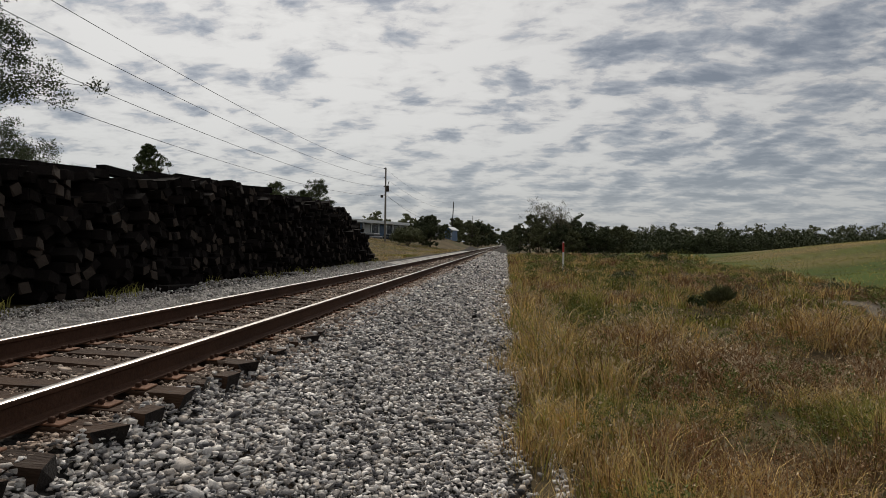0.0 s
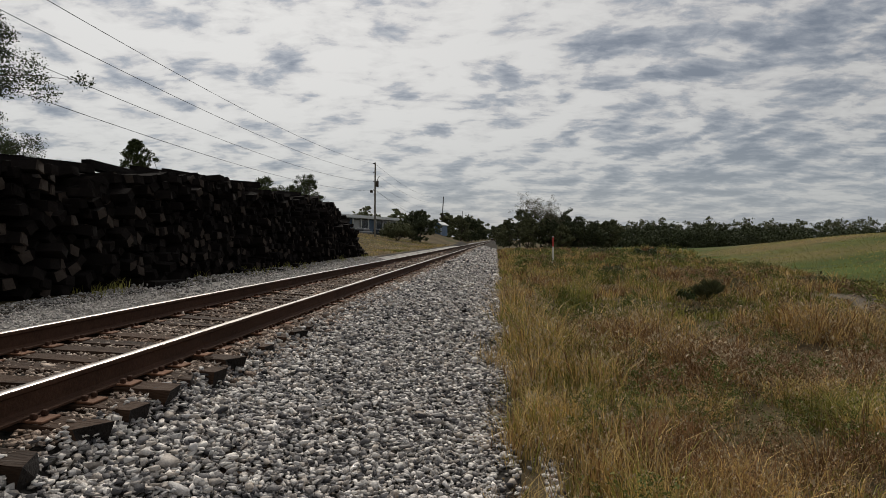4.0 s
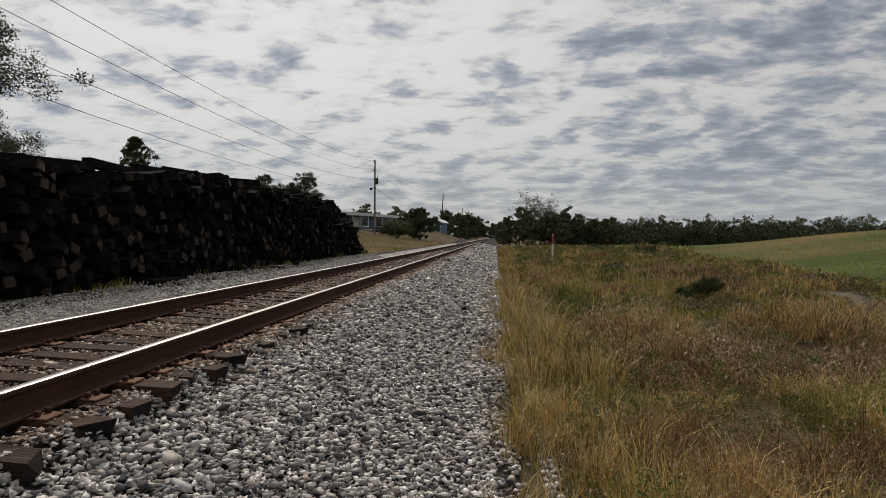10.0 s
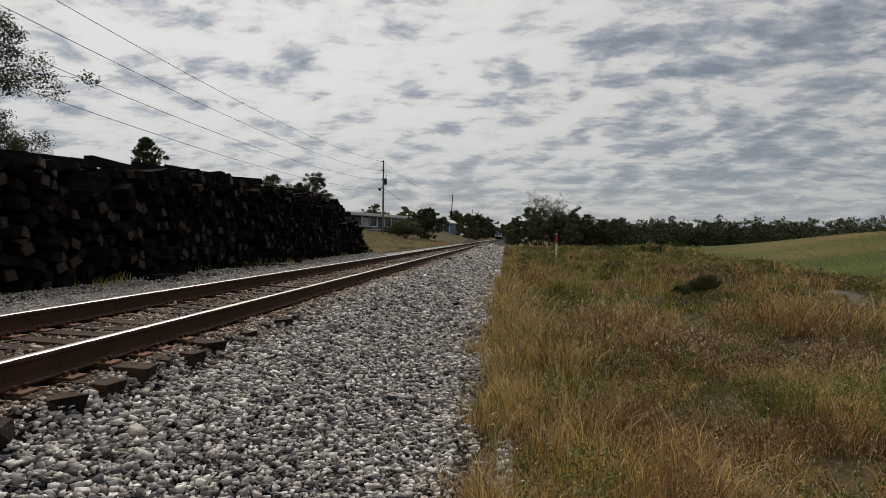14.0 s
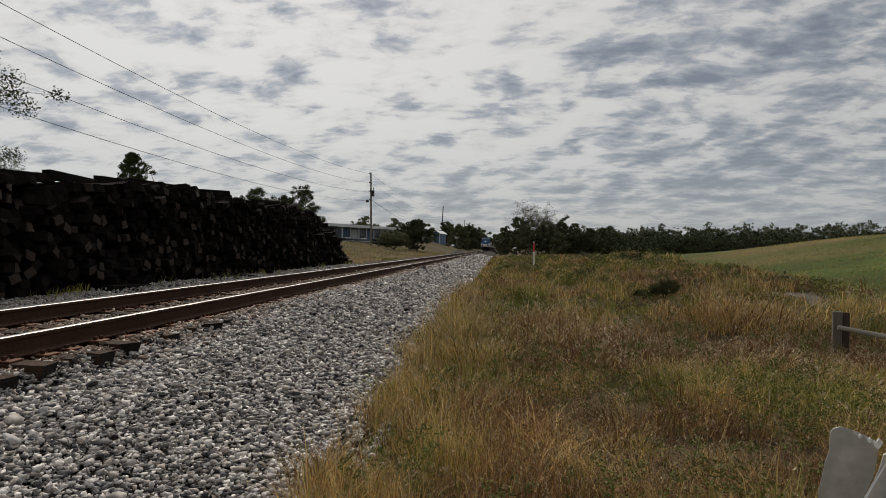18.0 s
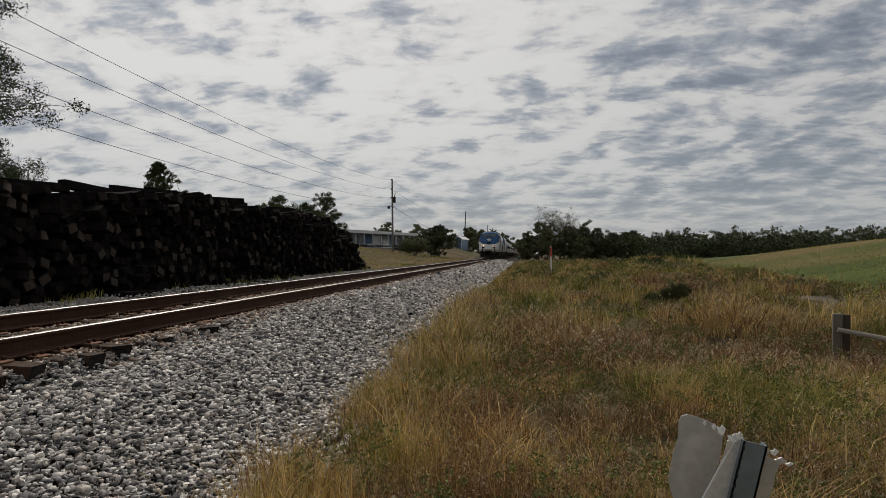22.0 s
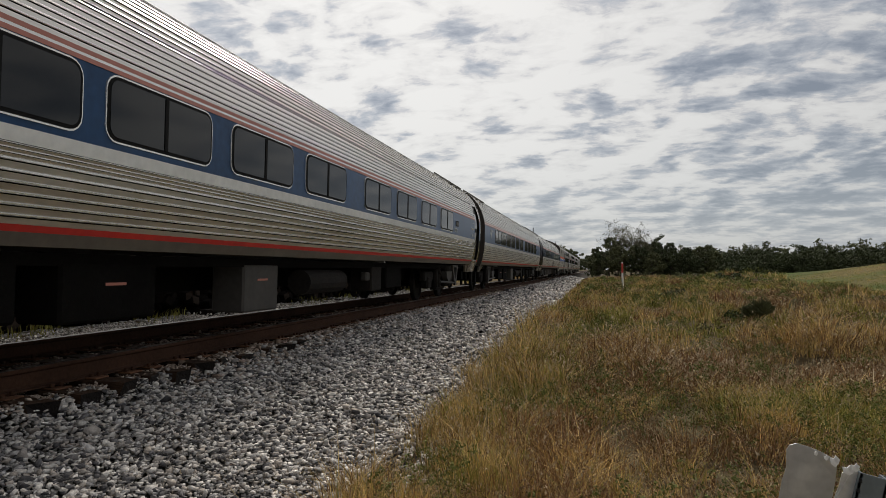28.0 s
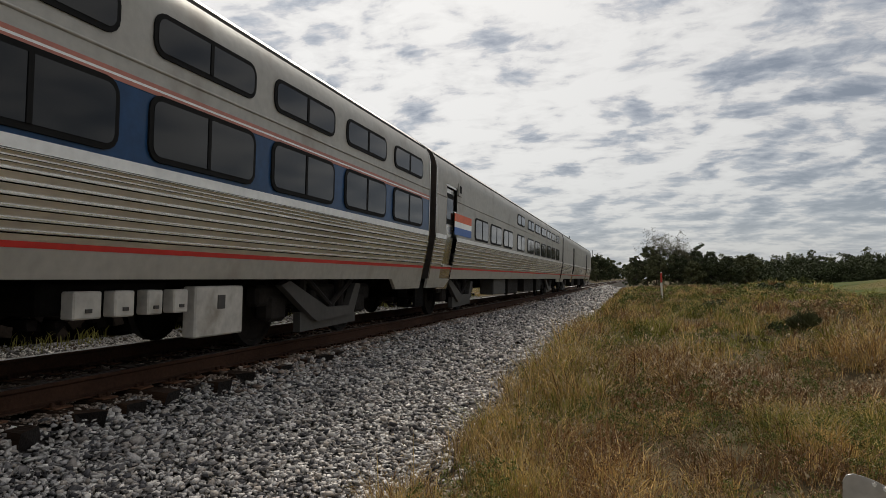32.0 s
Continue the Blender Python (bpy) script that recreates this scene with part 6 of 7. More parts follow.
    under_boxes(car, boxes or [(7.4, 8.6, .42, .9, UNDER), (9.0, 10.2, .38, .9, UNDER), (11.85, 12.75, .30, .9, BRACKET), (16.6, 17.2, .42, .9, BOGIE), (17.5, 18.6, .45, .9, UNDER)], 1.42)
    if not boxes:
        Geo().tube((1.12, 13.7, .64), (1.12, 15.2, .64), .19, n=14).make("air_reservoir", BOGIE, car)
    Geo().box(1.10, 1.22, 16.4, 17.0, .62, .78, bevel=.02).make("valve_box", BRACKET, car)
    for y, s in ((y0 + 3.7, -1), (y1 - 3.7, 1)):
        truck(car, y)
        yy = y + s * .95
        ring = [(yy - .40, .97), (yy + .40, .97), (yy + .22, .62), (yy + .08 * s + .07, .36), (yy + .08 * s - .07, .36), (yy - .22, .62)]
        hole = [(yy - .20, .90), (yy + .20, .90), (yy + .13, .66), (yy + .05, .56), (yy - .05, .56), (yy - .13, .66)]
        vs = [Vector((x, a, b)) for x in (1.34, 1.28) for pts in (ring, hole) for a, b in pts]
        fs = [(i, (i + 1) % 6, 6 + (i + 1) % 6, 6 + i) for i in range(6)] + [(12 + i, 18 + i, 18 + (i + 1) % 6, 12 + (i + 1) % 6) for i in range(6)]
        fs += [(i, 12 + i, 12 + (i + 1) % 6, (i + 1) % 6) for i in range(6)] + [(6 + i, 6 + (i + 1) % 6, 18 + (i + 1) % 6, 18 + i) for i in range(6)]
        Geo().add(vs, fs).make("truck_bracket", BRACKET, car, "open triangular steel bracket")
        g = slab([(y - .36, .78), (y + .36, .78), (y + .30, .62), (y + .12, .52), (y - .12, .52), (y - .30, .62)], 1.14, 1.36)
        g.make("bolster_end", BRACKET, car)
        Geo().tube((1.25, y, .78), (1.25, y, .93), .15, n=14).make("air_spring", BOGIE, car)
        Geo().tube((1.30, yy, .44), (1.30, y + s * -.9, .50), .03).make("tie_rod", BRACKET, car)
    for y in (7.9, 9.5, 12.18):
        Geo().box(1.255, 1.268, y, y + .26, .69, .715).make("reflector", FADED, car)
    return car


Y0, Y1 = 1.6, 26.6
VW = [(1.36, 0.62), (1.41, 0.86), (1.45, 1.08), (1.51, 1.42), (1.555, 1.72), (1.56, 2.4), (1.56, 3.16), (1.52, 3.32), (1.44, 3.46), (1.28, 3.58), (1.0, 3.77), (0.6, 3.97), (0.25, 4.08), (0.0, 4.10)]


def viewliner(label, style, lower, upper, doors, extras, boxes, y0=Y0, y1=Y1):
    car = thing("passenger_railcar", label, "railcar", "train")
    at = lerp_profile(VW)
    runs, a = [], y0
    for d in doors:
        door_zone(car, at, d - .34, d + .34, d - .42, d + .46, 2.86)
        runs.append((a, d - .42))
        side_panel(car, "skirt_panel", [(d - .40, .64), (d + .40, .64), (d + .40, 1.11), (d - .40, 1.11)], at, DOORM, "steel panel below the door", off=-.01)
        strip(car, "red_stripe", plain(at, 1.075, 1.12, 1), d - .40, d + .40, RED, off=.0)
        a = d + .46
    runs.append((a, y1))
    for a, b in runs:
        short = b - a < .6
        strip(car, "sill", plain(at, .86, 1.075, 2), a, b, PANEL, "dull grey side sill")
        strip(car, "red_stripe", plain(at, 1.075, 1.12, 1), a, b, RED, "red line along the sill", off=.004)
        if short:
            strip(car, "corner_post", plain(at, 1.12, 1.80, 4), a, b, DOORM)
        else:
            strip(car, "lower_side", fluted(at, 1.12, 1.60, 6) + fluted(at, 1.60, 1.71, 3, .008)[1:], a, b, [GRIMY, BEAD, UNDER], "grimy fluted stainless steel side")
            strip(car, "white_stripe", plain(at, 1.71, 1.80, 1), a, b, PANEL if style == "three" else STRIPE, "pale line below the windows", off=.012)
        if style == "four":
            strip(car, "window_band", plain(at, 1.80, 2.40, 2), a, b, BLUE, "dark blue window band")
            for u, v in ((2.40, 2.435), (2.455, 2.49)):
                strip(car, "red_stripe", plain(at, u, v, 1), a, b, FADED, off=.005)
            strip(car, "white_stripe", plain(at, 2.435, 2.455, 1), a, b, STRIPE, off=.004)
            strip(car, "upper_side", plain(at, 2.49, 2.91, 4), a, b, PANEL, "smooth silver upper side")
        elif style == "three":
            strip(car, "band_joint", plain(at, 1.80, 1.86, 1), a, b, PANEL)
            strip(car, "blue_stripe", plain(at, 1.86, 2.03, 1), a, b, BRIGHTBLUE, "broad blue stripe", off=.004)
            strip(car, "white_stripe", plain(at, 2.03, 2.16, 1), a, b, STRIPE, "white stripe between red and blue", off=.004)
            strip(car, "red_stripe", plain(at, 2.16, 2.34, 1), a, b, ORANGE, "broad orange-red stripe", off=.004)
            strip(car, "upper_side", plain(at, 2.34, 2.91, 4), a, b, PANEL, "smooth weathered silver upper side")
        else:
            strip(car, "upper_side", plain(at, 1.80, 2.91, 6), a, b, PANEL, "smooth silver upper side")
        if not short:
            strip(car, "side_rib", [(at(2.6), 2.60), (at(2.6) + .014, 2.606), (at(2.6) + .014, 2.624), (at(2.6), 2.63)], a, b, PANEL)
    strip(car, "upper_side", plain(at, 2.91, 3.42, 6), y0, y1, PANEL)
    strip(car, "cant_rail", [(at(3.42) + .014, 3.39), (at(3.45) + .014, 3.45)], y0, y1, RUBBER)
    roof_strip(car, [p for p in VW if p[1] >= 3.46], y0, y1, PANEL)
    end_walls(car, VW[1:], y0, y1, BELLOWS)
    for s in lower:
        add_window(car, s + .78, 2.125, 1.50, .47, 1.562, rubber=.048)
    for s in upper:
        add_window(car, s + .78, 2.925, 1.46, .29, 1.562, rubber=.045)
    extras(car)
    under_boxes(car, boxes, 1.40)
    for y in (y0 + 3.6, y1 - 3.6):
        truck(car, y)
        for sx in (1, -1):
            g = Geo()
            slab([(y - 1.5, .78), (y - 1.3, .84), (y - .2, .46), (y + .5, .46), (y + .75, .8), (y + .95, .78), (y + .7, .34), (y - .5, .28), (y - .7, .36)], sx * 1.22 - .05, sx * 1.22 + .05, g)
            slab([(y - .9, .16), (y + .9, .20), (y + .9, .34), (y - .9, .42)], sx * 1.16 - .05, sx * 1.16 + .05, g)
            g.make("truck_side", BRACKET, car)
    for end, s in ((y0, 1), (y1, -1)):
        side_panel(car, "corner_skirt", [(end, .87), (end, .68), (end + s * 1.35, .68), (end + s * 1.65, .86)], at, PANEL, "riveted corner skirt", off=.006)
        me = None
        for k in range(9):
            for z in (.72, .82):
                if me is None:
                    o = Geo().tube((0, 0, 0), (.012, 0, 0), .014, n=6).make("rivet", PANEL)
                    me = o.data
                    bpy.data.objects.remove(o)
                share("rivet", me, car, Matrix.Translation((at(z) + .004, end + s * (.08 + .15 * k), z)))
    return car


def nose_paint():
    """Blue over silver, parted along a line that sweeps up and back from the nose."""
    m = bpy.data.materials.new("nose_paint")
    m.use_nodes = True
    nt = m.node_tree
    N, L = nt.nodes.new, nt.links.new
    b = nt.nodes["Principled BSDF"]
    b.inputs["Roughness"].default_value, b.inputs["Specular IOR Level"].default_value = .6, .08
    co, sep = N("ShaderNodeTexCoord"), N("ShaderNodeSeparateXYZ")
    L(co.outputs["Object"], sep.inputs[0])

    def calc(op, a, c):
        n = N("ShaderNodeMath")
        n.operation = op
        for i, v in enumerate((a, c)):
            if isinstance(v, (int, float)):
                n.inputs[i].default_value = v
            else:
                L(v, n.inputs[i])
        return n.outputs[0]
    side = calc("MULTIPLY", calc("MINIMUM", calc("ABSOLUTE", sep.outputs[0], 0.0), 1.14), .13)
    back = calc("MULTIPLY", calc("MAXIMUM", calc("SUBTRACT", sep.outputs[1], 1.25), 0.0), .34)
    line = calc("ADD", calc("ADD", side, back), 2.06)
    mask = calc("GREATER_THAN", sep.outputs[2], line)
    ns = N("ShaderNodeTexNoise")
    ns.inputs["Scale"].default_value, ns.inputs["Detail"].default_value = 2.0, 6
    L(co.outputs["Object"], ns.inputs["Vector"])
    mix, dirt = N("ShaderNodeMix"), N("ShaderNodeMix")
    mix.data_type = dirt.data_type = "RGBA"
    L(mask, mix.inputs[0])
    mix.inputs[6].default_value, mix.inputs[7].default_value = (.56, .57, .58, 1), (.022, .075, .185, 1)
    L(calc("MULTIPLY", ns.outputs[0], .16), dirt.inputs[0])
    L(mix.outputs[2], dirt.inputs[6])
    dirt.inputs[7].default_value = (.20, .19, .17, 1)
    L(dirt.outputs[2], b.inputs["Base Color"])
    return m


NOSEPAINT = nose_paint()


def loco(label, number):
    """A rounded-nose diesel locomotive, front at y = 0."""
    lo = thing("diesel_locomotive", label, "locomotive", "train")
    P = [(1.46, 1.05), (1.50, 1.14), (1.50, 2.4), (1.50, 3.06), (1.365, 3.44), (1.245, 3.78), (.85, 3.98), (.42, 4.09), (0, 4.12)]
    at = lerp_profile(P)
    B = 4.05
    R = 20.4
    strip(lo, "red_stripe", plain(at, 1.05, 1.085, 1), B, R, RED, "thin red line along the sill", off=.004)
    strip(lo, "lower_side", plain(at, 1.085, 1.42, 2), B, R, DIRT, "dusty lower body side")
    strip(lo, "body_side", plain(at, 1.42, 3.06, 3), B, R, SILVER, "light silver body side")
    strip(lo, "upper_side", [(at(3.06), 3.06), (at(3.78), 3.78)], B, R, SILVER, "inward sloping upper side")
    roof_strip(lo, [(1.245, 3.78), (.85, 3.90), (.42, 3.95), (0, 3.97)], B, R, ROOFM)
    pts = [(x, z) for x, z in P] + [(-x, z) for x, z in reversed(P)]
    Geo().add([Vector((x, R, z)) for x, z in pts], [tuple(range(len(pts)))]).make("end_wall", BELLOWS, lo)
    Geo().box(-.75, .75, R, R + .45, 1.1, 3.1).make("diaphragm", BELLOWS, lo)
    # the nose: a grid of cross-sections from the front face back to the body
    keys = [(1.05, .80, 1.10), (1.14, .76, 1.13), (1.42, .80, 1.14), (1.75, .93, 1.14), (2.06, 1.06, 1.14), (2.30, 1.18, 1.13), (2.62, 1.39, 1.13), (2.95, 1.63, 1.12), (3.24, 1.88, 1.12), (3.74, 2.25, 1.10)]
    rows = []
    for (za, ya, ha), (zb, yb, hb) in zip(keys, keys[1:]):
        steps = max(1, int((zb - za) / .045))
        rows += [(za + (zb - za) * i / steps, ya + (yb - ya) * i / steps, ha + (hb - ha) * i / steps) for i in range(steps)]
    rows.append(keys[-1])
    n, SB = 12, 2.45
    vs, fs, mi = [], [], []
    for z, yf, hf in rows:
        hw = max(at(z), hf + .04)
        line = [(i / n * hf, yf + .15 * (i / n) ** 2) for i in range(-n, n + 1)]
        yc = line[-1][1]
        yb = max(SB, yc + .12)
        side = [(hf + (hw - hf) * k / 10, yc + (yb - yc) * k / 10) for k in range(1, 11)] + [(hw, yb + (B - yb) * k / 10) for k in range(1, 11)]
        full = [(-x, y) for x, y in reversed(side)] + line + side
        cols = len(full)
        vs += [Vector((x, y, z)) for x, y in full]
    for j in range(len(rows) - 1):
        for i in range(cols - 1):
            fs.append((j * cols + i, j * cols + i + 1, (j + 1) * cols + i + 1, (j + 1) * cols + i))
            c = (vs[j * cols + i] + vs[j * cols + i + 1] + vs[(j + 1) * cols + i]) / 3
            line_z = 2.06 + .13 * min(abs(c.x), 1.14) + .34 * max(0.0, c.y - 1.25)
            mi.append(1 if c.z > line_z else 2 if c.z < 1.41 else 0)
    # cab roof: arches from the brow to the body
    base, top = len(vs), (len(rows) - 1) * cols
    K = [(x, z) for x, z in P if z >= 3.78]
    half = []
    for (x0, z0), (x1, z1) in zip(K, K[1:]):
        half += [(x0 + (x1 - x0) * i / 4, z0 + (z1 - z0) * i / 4) for i in range(4)]
    half.append(K[-1])
    arch = [(-x, z) for x, z in half] + [(x, z) for x, z in reversed(half)][1:]
    for sx, yy, dz in ((.93, 2.62, -.035), (.99, 3.1, -.005), (1.0, B, 0.0)):
        vs += [Vector((x * sx, yy + .10 * (x / 1.2) ** 2 * (dz < -.01), z + dz)) for x, z in arch]
    m = len(arch)
    for j in range(2):
        for i in range(m - 1):
            fs.append((base + j * m + i, base + j * m + i + 1, base + (j + 1) * m + i + 1, base + (j + 1) * m + i))
            mi.append(1)
    brow = [top + i for i in range(20, cols - 20)]
    for a in range(len(brow) - 1):
        k0, k1 = int(round(a / (len(brow) - 1) * (m - 1))), int(round((a + 1) / (len(brow) - 1) * (m - 1)))
        f = (brow[a], brow[a + 1], base + k1, base + k0) if k1 != k0 else (brow[a], brow[a + 1], base + k0)
        fs.append(f)
        mi.append(1)
    for ring, ix in (([top + c for c in range(0, 21)], (0, m, 2 * m)), ([top + c for c in range(cols - 21, cols)][::-1], (m - 1, 2 * m - 1, 3 * m - 1))):
        fs.append(tuple(ring) + tuple(base + k for k in ix))
        mi.append(1)
    mi = [0 if k == 1 else k for k in mi]
    nose = obj("nose", vs, fs, [NOSEPAINT, NOSEPAINT, DIRT], lo, "rounded nose in blue over silver", mi, smooth=False)
    for f in nose.data.polygons:
        f.use_smooth = f.index >= (len(rows) - 1) * (cols - 1)
    # windscreen: two panes lying on the slope
    slope = math.degrees(math.atan2(2.25 - 1.88, 3.74 - 3.24))

    def on_slope(x0, x1, z0, z1, mat, name, lift=.012, parent=None, r=.06, label=""):
        g = Geo()
        pts = rounded(x0, x1, 0, (z1 - z0) / math.cos(radians(slope)), r)
        n2 = len(pts)
        yb = 1.88 + (z0 - 3.24) * math.tan(radians(slope))
        mm = Matrix.Translation((0, yb, z0)) @ pose(0, 0, 0, -slope, 0, 0)
        xs = [(x, d, z) for d in (.02, -lift) for x, z in pts]
        g.add([mm @ Vector((x, d + .15 * (x / 1.12) ** 2 * .83, z)) for x, d, z in xs], [tuple(range(n2)), tuple(range(2 * n2 - 1, n2 - 1, -1))] + [(i, (i + 1) % n2, n2 + (i + 1) % n2, n2 + i) for i in range(n2)])
        return g.make(name, mat, parent or lo, label)

    for sx in (1, -1):
        a, b = sorted((sx * .10, sx * 1.0))
        fr = on_slope(a - .04, b + .04, 3.26, 3.70, RUBBER, "windscreen_frame", .014)
        on_slope(a, b, 3.30, 3.66, CABGLASS, "windscreen", .022, fr, label="pale reflecting windscreen pane")
        g = Geo().tube((sx * .72, 1.78, 3.12), (sx * .42, 1.86, 3.30), .012).tube((sx * .42, 1.86, 3.30), (sx * .16, 1.86, 3.30), .016)
        g.make("windscreen_wiper", RUBBER, lo)
    fr = on_slope(-.27, .27, 2.91, 3.13, RUBBER, "number_box", .03)
    nb = on_slope(-.24, .24, 2.935, 3.105, CABGLASS, "number_glass", .036, fr)
    mm = Matrix.Translation((0, 1.88 + (2.935 - 3.24) * math.tan(radians(slope)), 2.935)) @ pose(0, 0, 0, -slope, 0, 0)
    t = lettering(lo, number, 0, 0, 0, .17, STRIPE, "number")
    t.matrix_basis = mm @ pose(-.16, -.044, .045, 90, 0, 0)
    # white emblem: letter bars over three blades that meet below
    mm = Matrix.Translation((0, 1.39 + (2.66 - 2.62) * .727, 2.66)) @ pose(0, 0, 0, -36, 0, 0)
    for k in range(6):
        x = -.27 + .095 * k
        Geo().box(x, x + .065, -.03, 0, .215, .25, m=mm).make("letter_bar", STRIPE, lo)
    for k, (x0, x1, x2, x3, zt) in enumerate(((-.33, -.17, .0, -.04, .19), (-.10, .05, .06, .02, .19), (.12, .31, .10, .08, .19))):
        g = Geo()
        pts = [(x0, zt), (x1, zt - .01), ((x1 + x2) / 2 + .02, zt * .5), (x2, .0), (x3, .0), ((x0 + x3) / 2 + .02, zt * .55)]
        vs2 = [mm @ Vector((x, d, z)) for d in (-.028, 0) for x, z in pts]
        g.add(vs2, [tuple(range(6)), tuple(range(11, 5, -1))] + [(i, (i + 1) % 6, 6 + (i + 1) % 6, 6 + i) for i in range(6)])
        g.make("emblem_blade", STRIPE, lo, "white emblem blade on the nose")
    # lights
    g = Geo().box(-.30, .30, 1.158, 1.35, 2.17, 2.43)
    for b in ((-.30, -.27, 2.17, 2.43), (.27, .30, 2.17, 2.43), (-.27, .27, 2.17, 2.19), (-.27, .27, 2.41, 2.43)):
        g.box(b[0], b[1], 1.07, 1.158, b[2], b[3])
    g.make("headlight_housing", RUBBER, lo)

    def lamp(x, y, z, r, name, glow):
        # a bowl with the burning bulb at its bottom
        n = 20
        rim = [(r * 1.25, .06), (r * 1.25, -.05), (r, -.05), (r * .95, -.01), (r * .72, .03), (r * .30, .05)]
        vs = [Vector((x + a * math.cos(2 * math.pi * i / n), y + d, z + a * math.sin(2 * math.pi * i / n))) for a, d in rim for i in range(n)]
        fs = [(k * n + i, k * n + (i + 1) % n, (k + 1) * n + (i + 1) % n, (k + 1) * n + i) for k in range(len(rim) - 1) for i in range(n)]
        h = obj("lamp_ring", vs, fs, [RUBBER, UNDER], lo, "", [0] * (2 * n) + [1] * (3 * n))
        Geo().tube((x, y + .055, z), (x, y + .03, z), .022, .018, n=14).make(name, glow, h, "lit round " + name)

    for sx in (1, -1):
        lamp(sx * .135, 1.10, 2.30, .088, "headlight", LAMPGLASS)
        lamp(sx * .78, .985, 1.92, .09, "ditch_light", DITCHGLASS)
        Geo().tube((sx * .76, 1.4, 2.31), (sx * .76, 1.20, 2.31), .07, n=14).make("class_light", RUBBER, lo)
        Geo().box(sx * .80 - .20, sx * .80 + .20, .90, 1.15, 1.46, 1.74, bevel=.02).make("step_recess", RUBBER, lo)
        Geo().box(sx * .88 - .10, sx * .88 + .10, .84, 1.06, 1.02, 1.32, bevel=.02).make("buffer_pocket", RUBBER, lo)
    Geo().box(-.46, .46, .70, .95, 1.02, 1.2).make("coupler_pocket", RUBBER, lo)
    Geo().box(-.95, .95, .765, .90, 1.40, 1.43).make("nose_ledge", DIRT, lo)
    # pilot plough
    g = Geo()
    pl = [(-1.26, 1.5), (-1.16, 1.05), (-.5, .80), (.5, .80), (1.16, 1.05), (1.26, 1.5)]
    vs = [Vector((x, y + (.0 if k else .10), z)) for k, z in enumerate((1.0, .14)) for x, y in pl]
    vs = [Vector((x, y + .14, .60 if abs(x) < .9 else .98)) for x, y in pl] + [Vector((x, y - .02, .14)) for x, y in pl]
    g.add(vs, [(i, i + 1, 7 + i, 6 + i) for i in range(5)])
    g.add([v + Vector((0, .04, 0)) for v in vs], [(6 + i, 7 + i, i + 1, i) for i in range(5)])
    g.make("snow_plough", BOGIE, lo, "grimy black steel pilot plough")
    Geo().box(-.20, .20, .25, .9, .62, .92, bevel=.05).make("coupler", UNDER, lo)
    for sx in (1, -1):
        g = Geo().tube((sx * .95, .85, .98), (sx * .5, .80, .92), .02).tube((sx * .40, .78, .9), (sx * .2, .70, .42), .025)
        g.make("air_hose", DOORM if sx > 0 else RUBBER, lo)
    Geo().box(-1.2, 1.2, .95, 20.2, .90, 1.05).make("underframe", UNDER, lo)
    # cab side window, door, grilles
    for sx in (1, -1):
        f = slab([(2.62, 3.16), (3.55, 3.06), (3.5, 3.42), (2.85, 3.50)], sx * 1.30, sx * 1.485).make("cab_window", RUBBER, lo)
        slab([(2.72, 3.18), (3.42, 3.10), (3.40, 3.38), (2.90, 3.45)], sx * 1.31, sx * 1.49).make("pane", CABGLASS, f)
    door = slab(rounded(3.98, 4.72, 1.42, 3.16, .05), 1.46, 1.508).make("cab_door", SILVER, lo, "silver cab door with a low window")
    slab(rounded(4.12, 4.52, 1.52, 1.96, .04), 1.48, 1.516).make("door_window", GLASS, door)
    slab(rounded(4.45, 4.58, 2.0, 2.3, .03), 1.48, 1.514).make("door_handle", RUBBER, door)
    slab(rounded(4.45, 4.58, 2.7, 2.86, .03), 1.48, 1.514).make("door_handle", RUBBER, door)
    for y in (3.90, 4.83):
        Geo().tube((1.55, y, 1.40), (1.55, y, 3.05), .022).make("grab_rail", BOXM, lo)

    def grille(y0, y1, z0, z1, x=1.503, rows=7, lean=0.0):
        f = slab(rounded(y0, y1, z0, z1, .03), x - .03, x).make("grille", RUBBER, lo)
        g = Geo()
        for k in range(rows):
            z = z0 + (k + .5) * (z1 - z0) / rows
            g.box(x - .01, x + .008, y0 + .03, y1 - .03, z - .012, z + .006)
        g.make("grille_slat", UNDER, f)
        return f

    grille(3.30, 3.80, 1.46, 1.94)
    grille(16.15, 17.55, 1.42, 2.16, rows=11)
    grille(17.70, 19.05, 1.42, 2.16, rows=11)
    for y0, y1 in ((5.45, 6.25), (6.45, 7.25), (7.92, 8.58), (8.66, 9.20), (9.28, 10.05), (14.6, 15.4)):
        g = slab(rounded(y0, y1, 0, .62, .03), -.02, .012)
        o = g.make("air_intake", RUBBER, lo, "dark louvred air intake")
        o.matrix_basis = Matrix.Translation((1.478, 0, 3.12)) @ pose(0, 0, 0, 0, -19.5, 0)
        q = Geo()
        for k in range(8):
            q.box(.006, .02, y0 + .03, y1 - .03, .04 + k * .07, .06 + k * .07)
        q.make("louvre", UNDER, o)
    slab(rounded(11.1, 11.36, 1.38, 1.68, .03), 1.48, 1.512).make("fuel_gauge", RUBBER, lo)
    for y0, y1, z0, z1 in ((6.2, 6.55, 1.55, 1.78), (8.1, 8.4, 1.52, 1.72), (1.9, 2.4, 1.5, 1.95)):
        if y0 > 4:
            f = slab(rounded(y0 - .014, y1 + .014, z0 - .014, z1 + .014, .02), 1.48, 1.5025).make("access_hatch", RUBBER, lo)
            slab(rounded(y0, y1, z0, z1, .02), 1.48, 1.506).make("hatch_cover", SILVER, f)
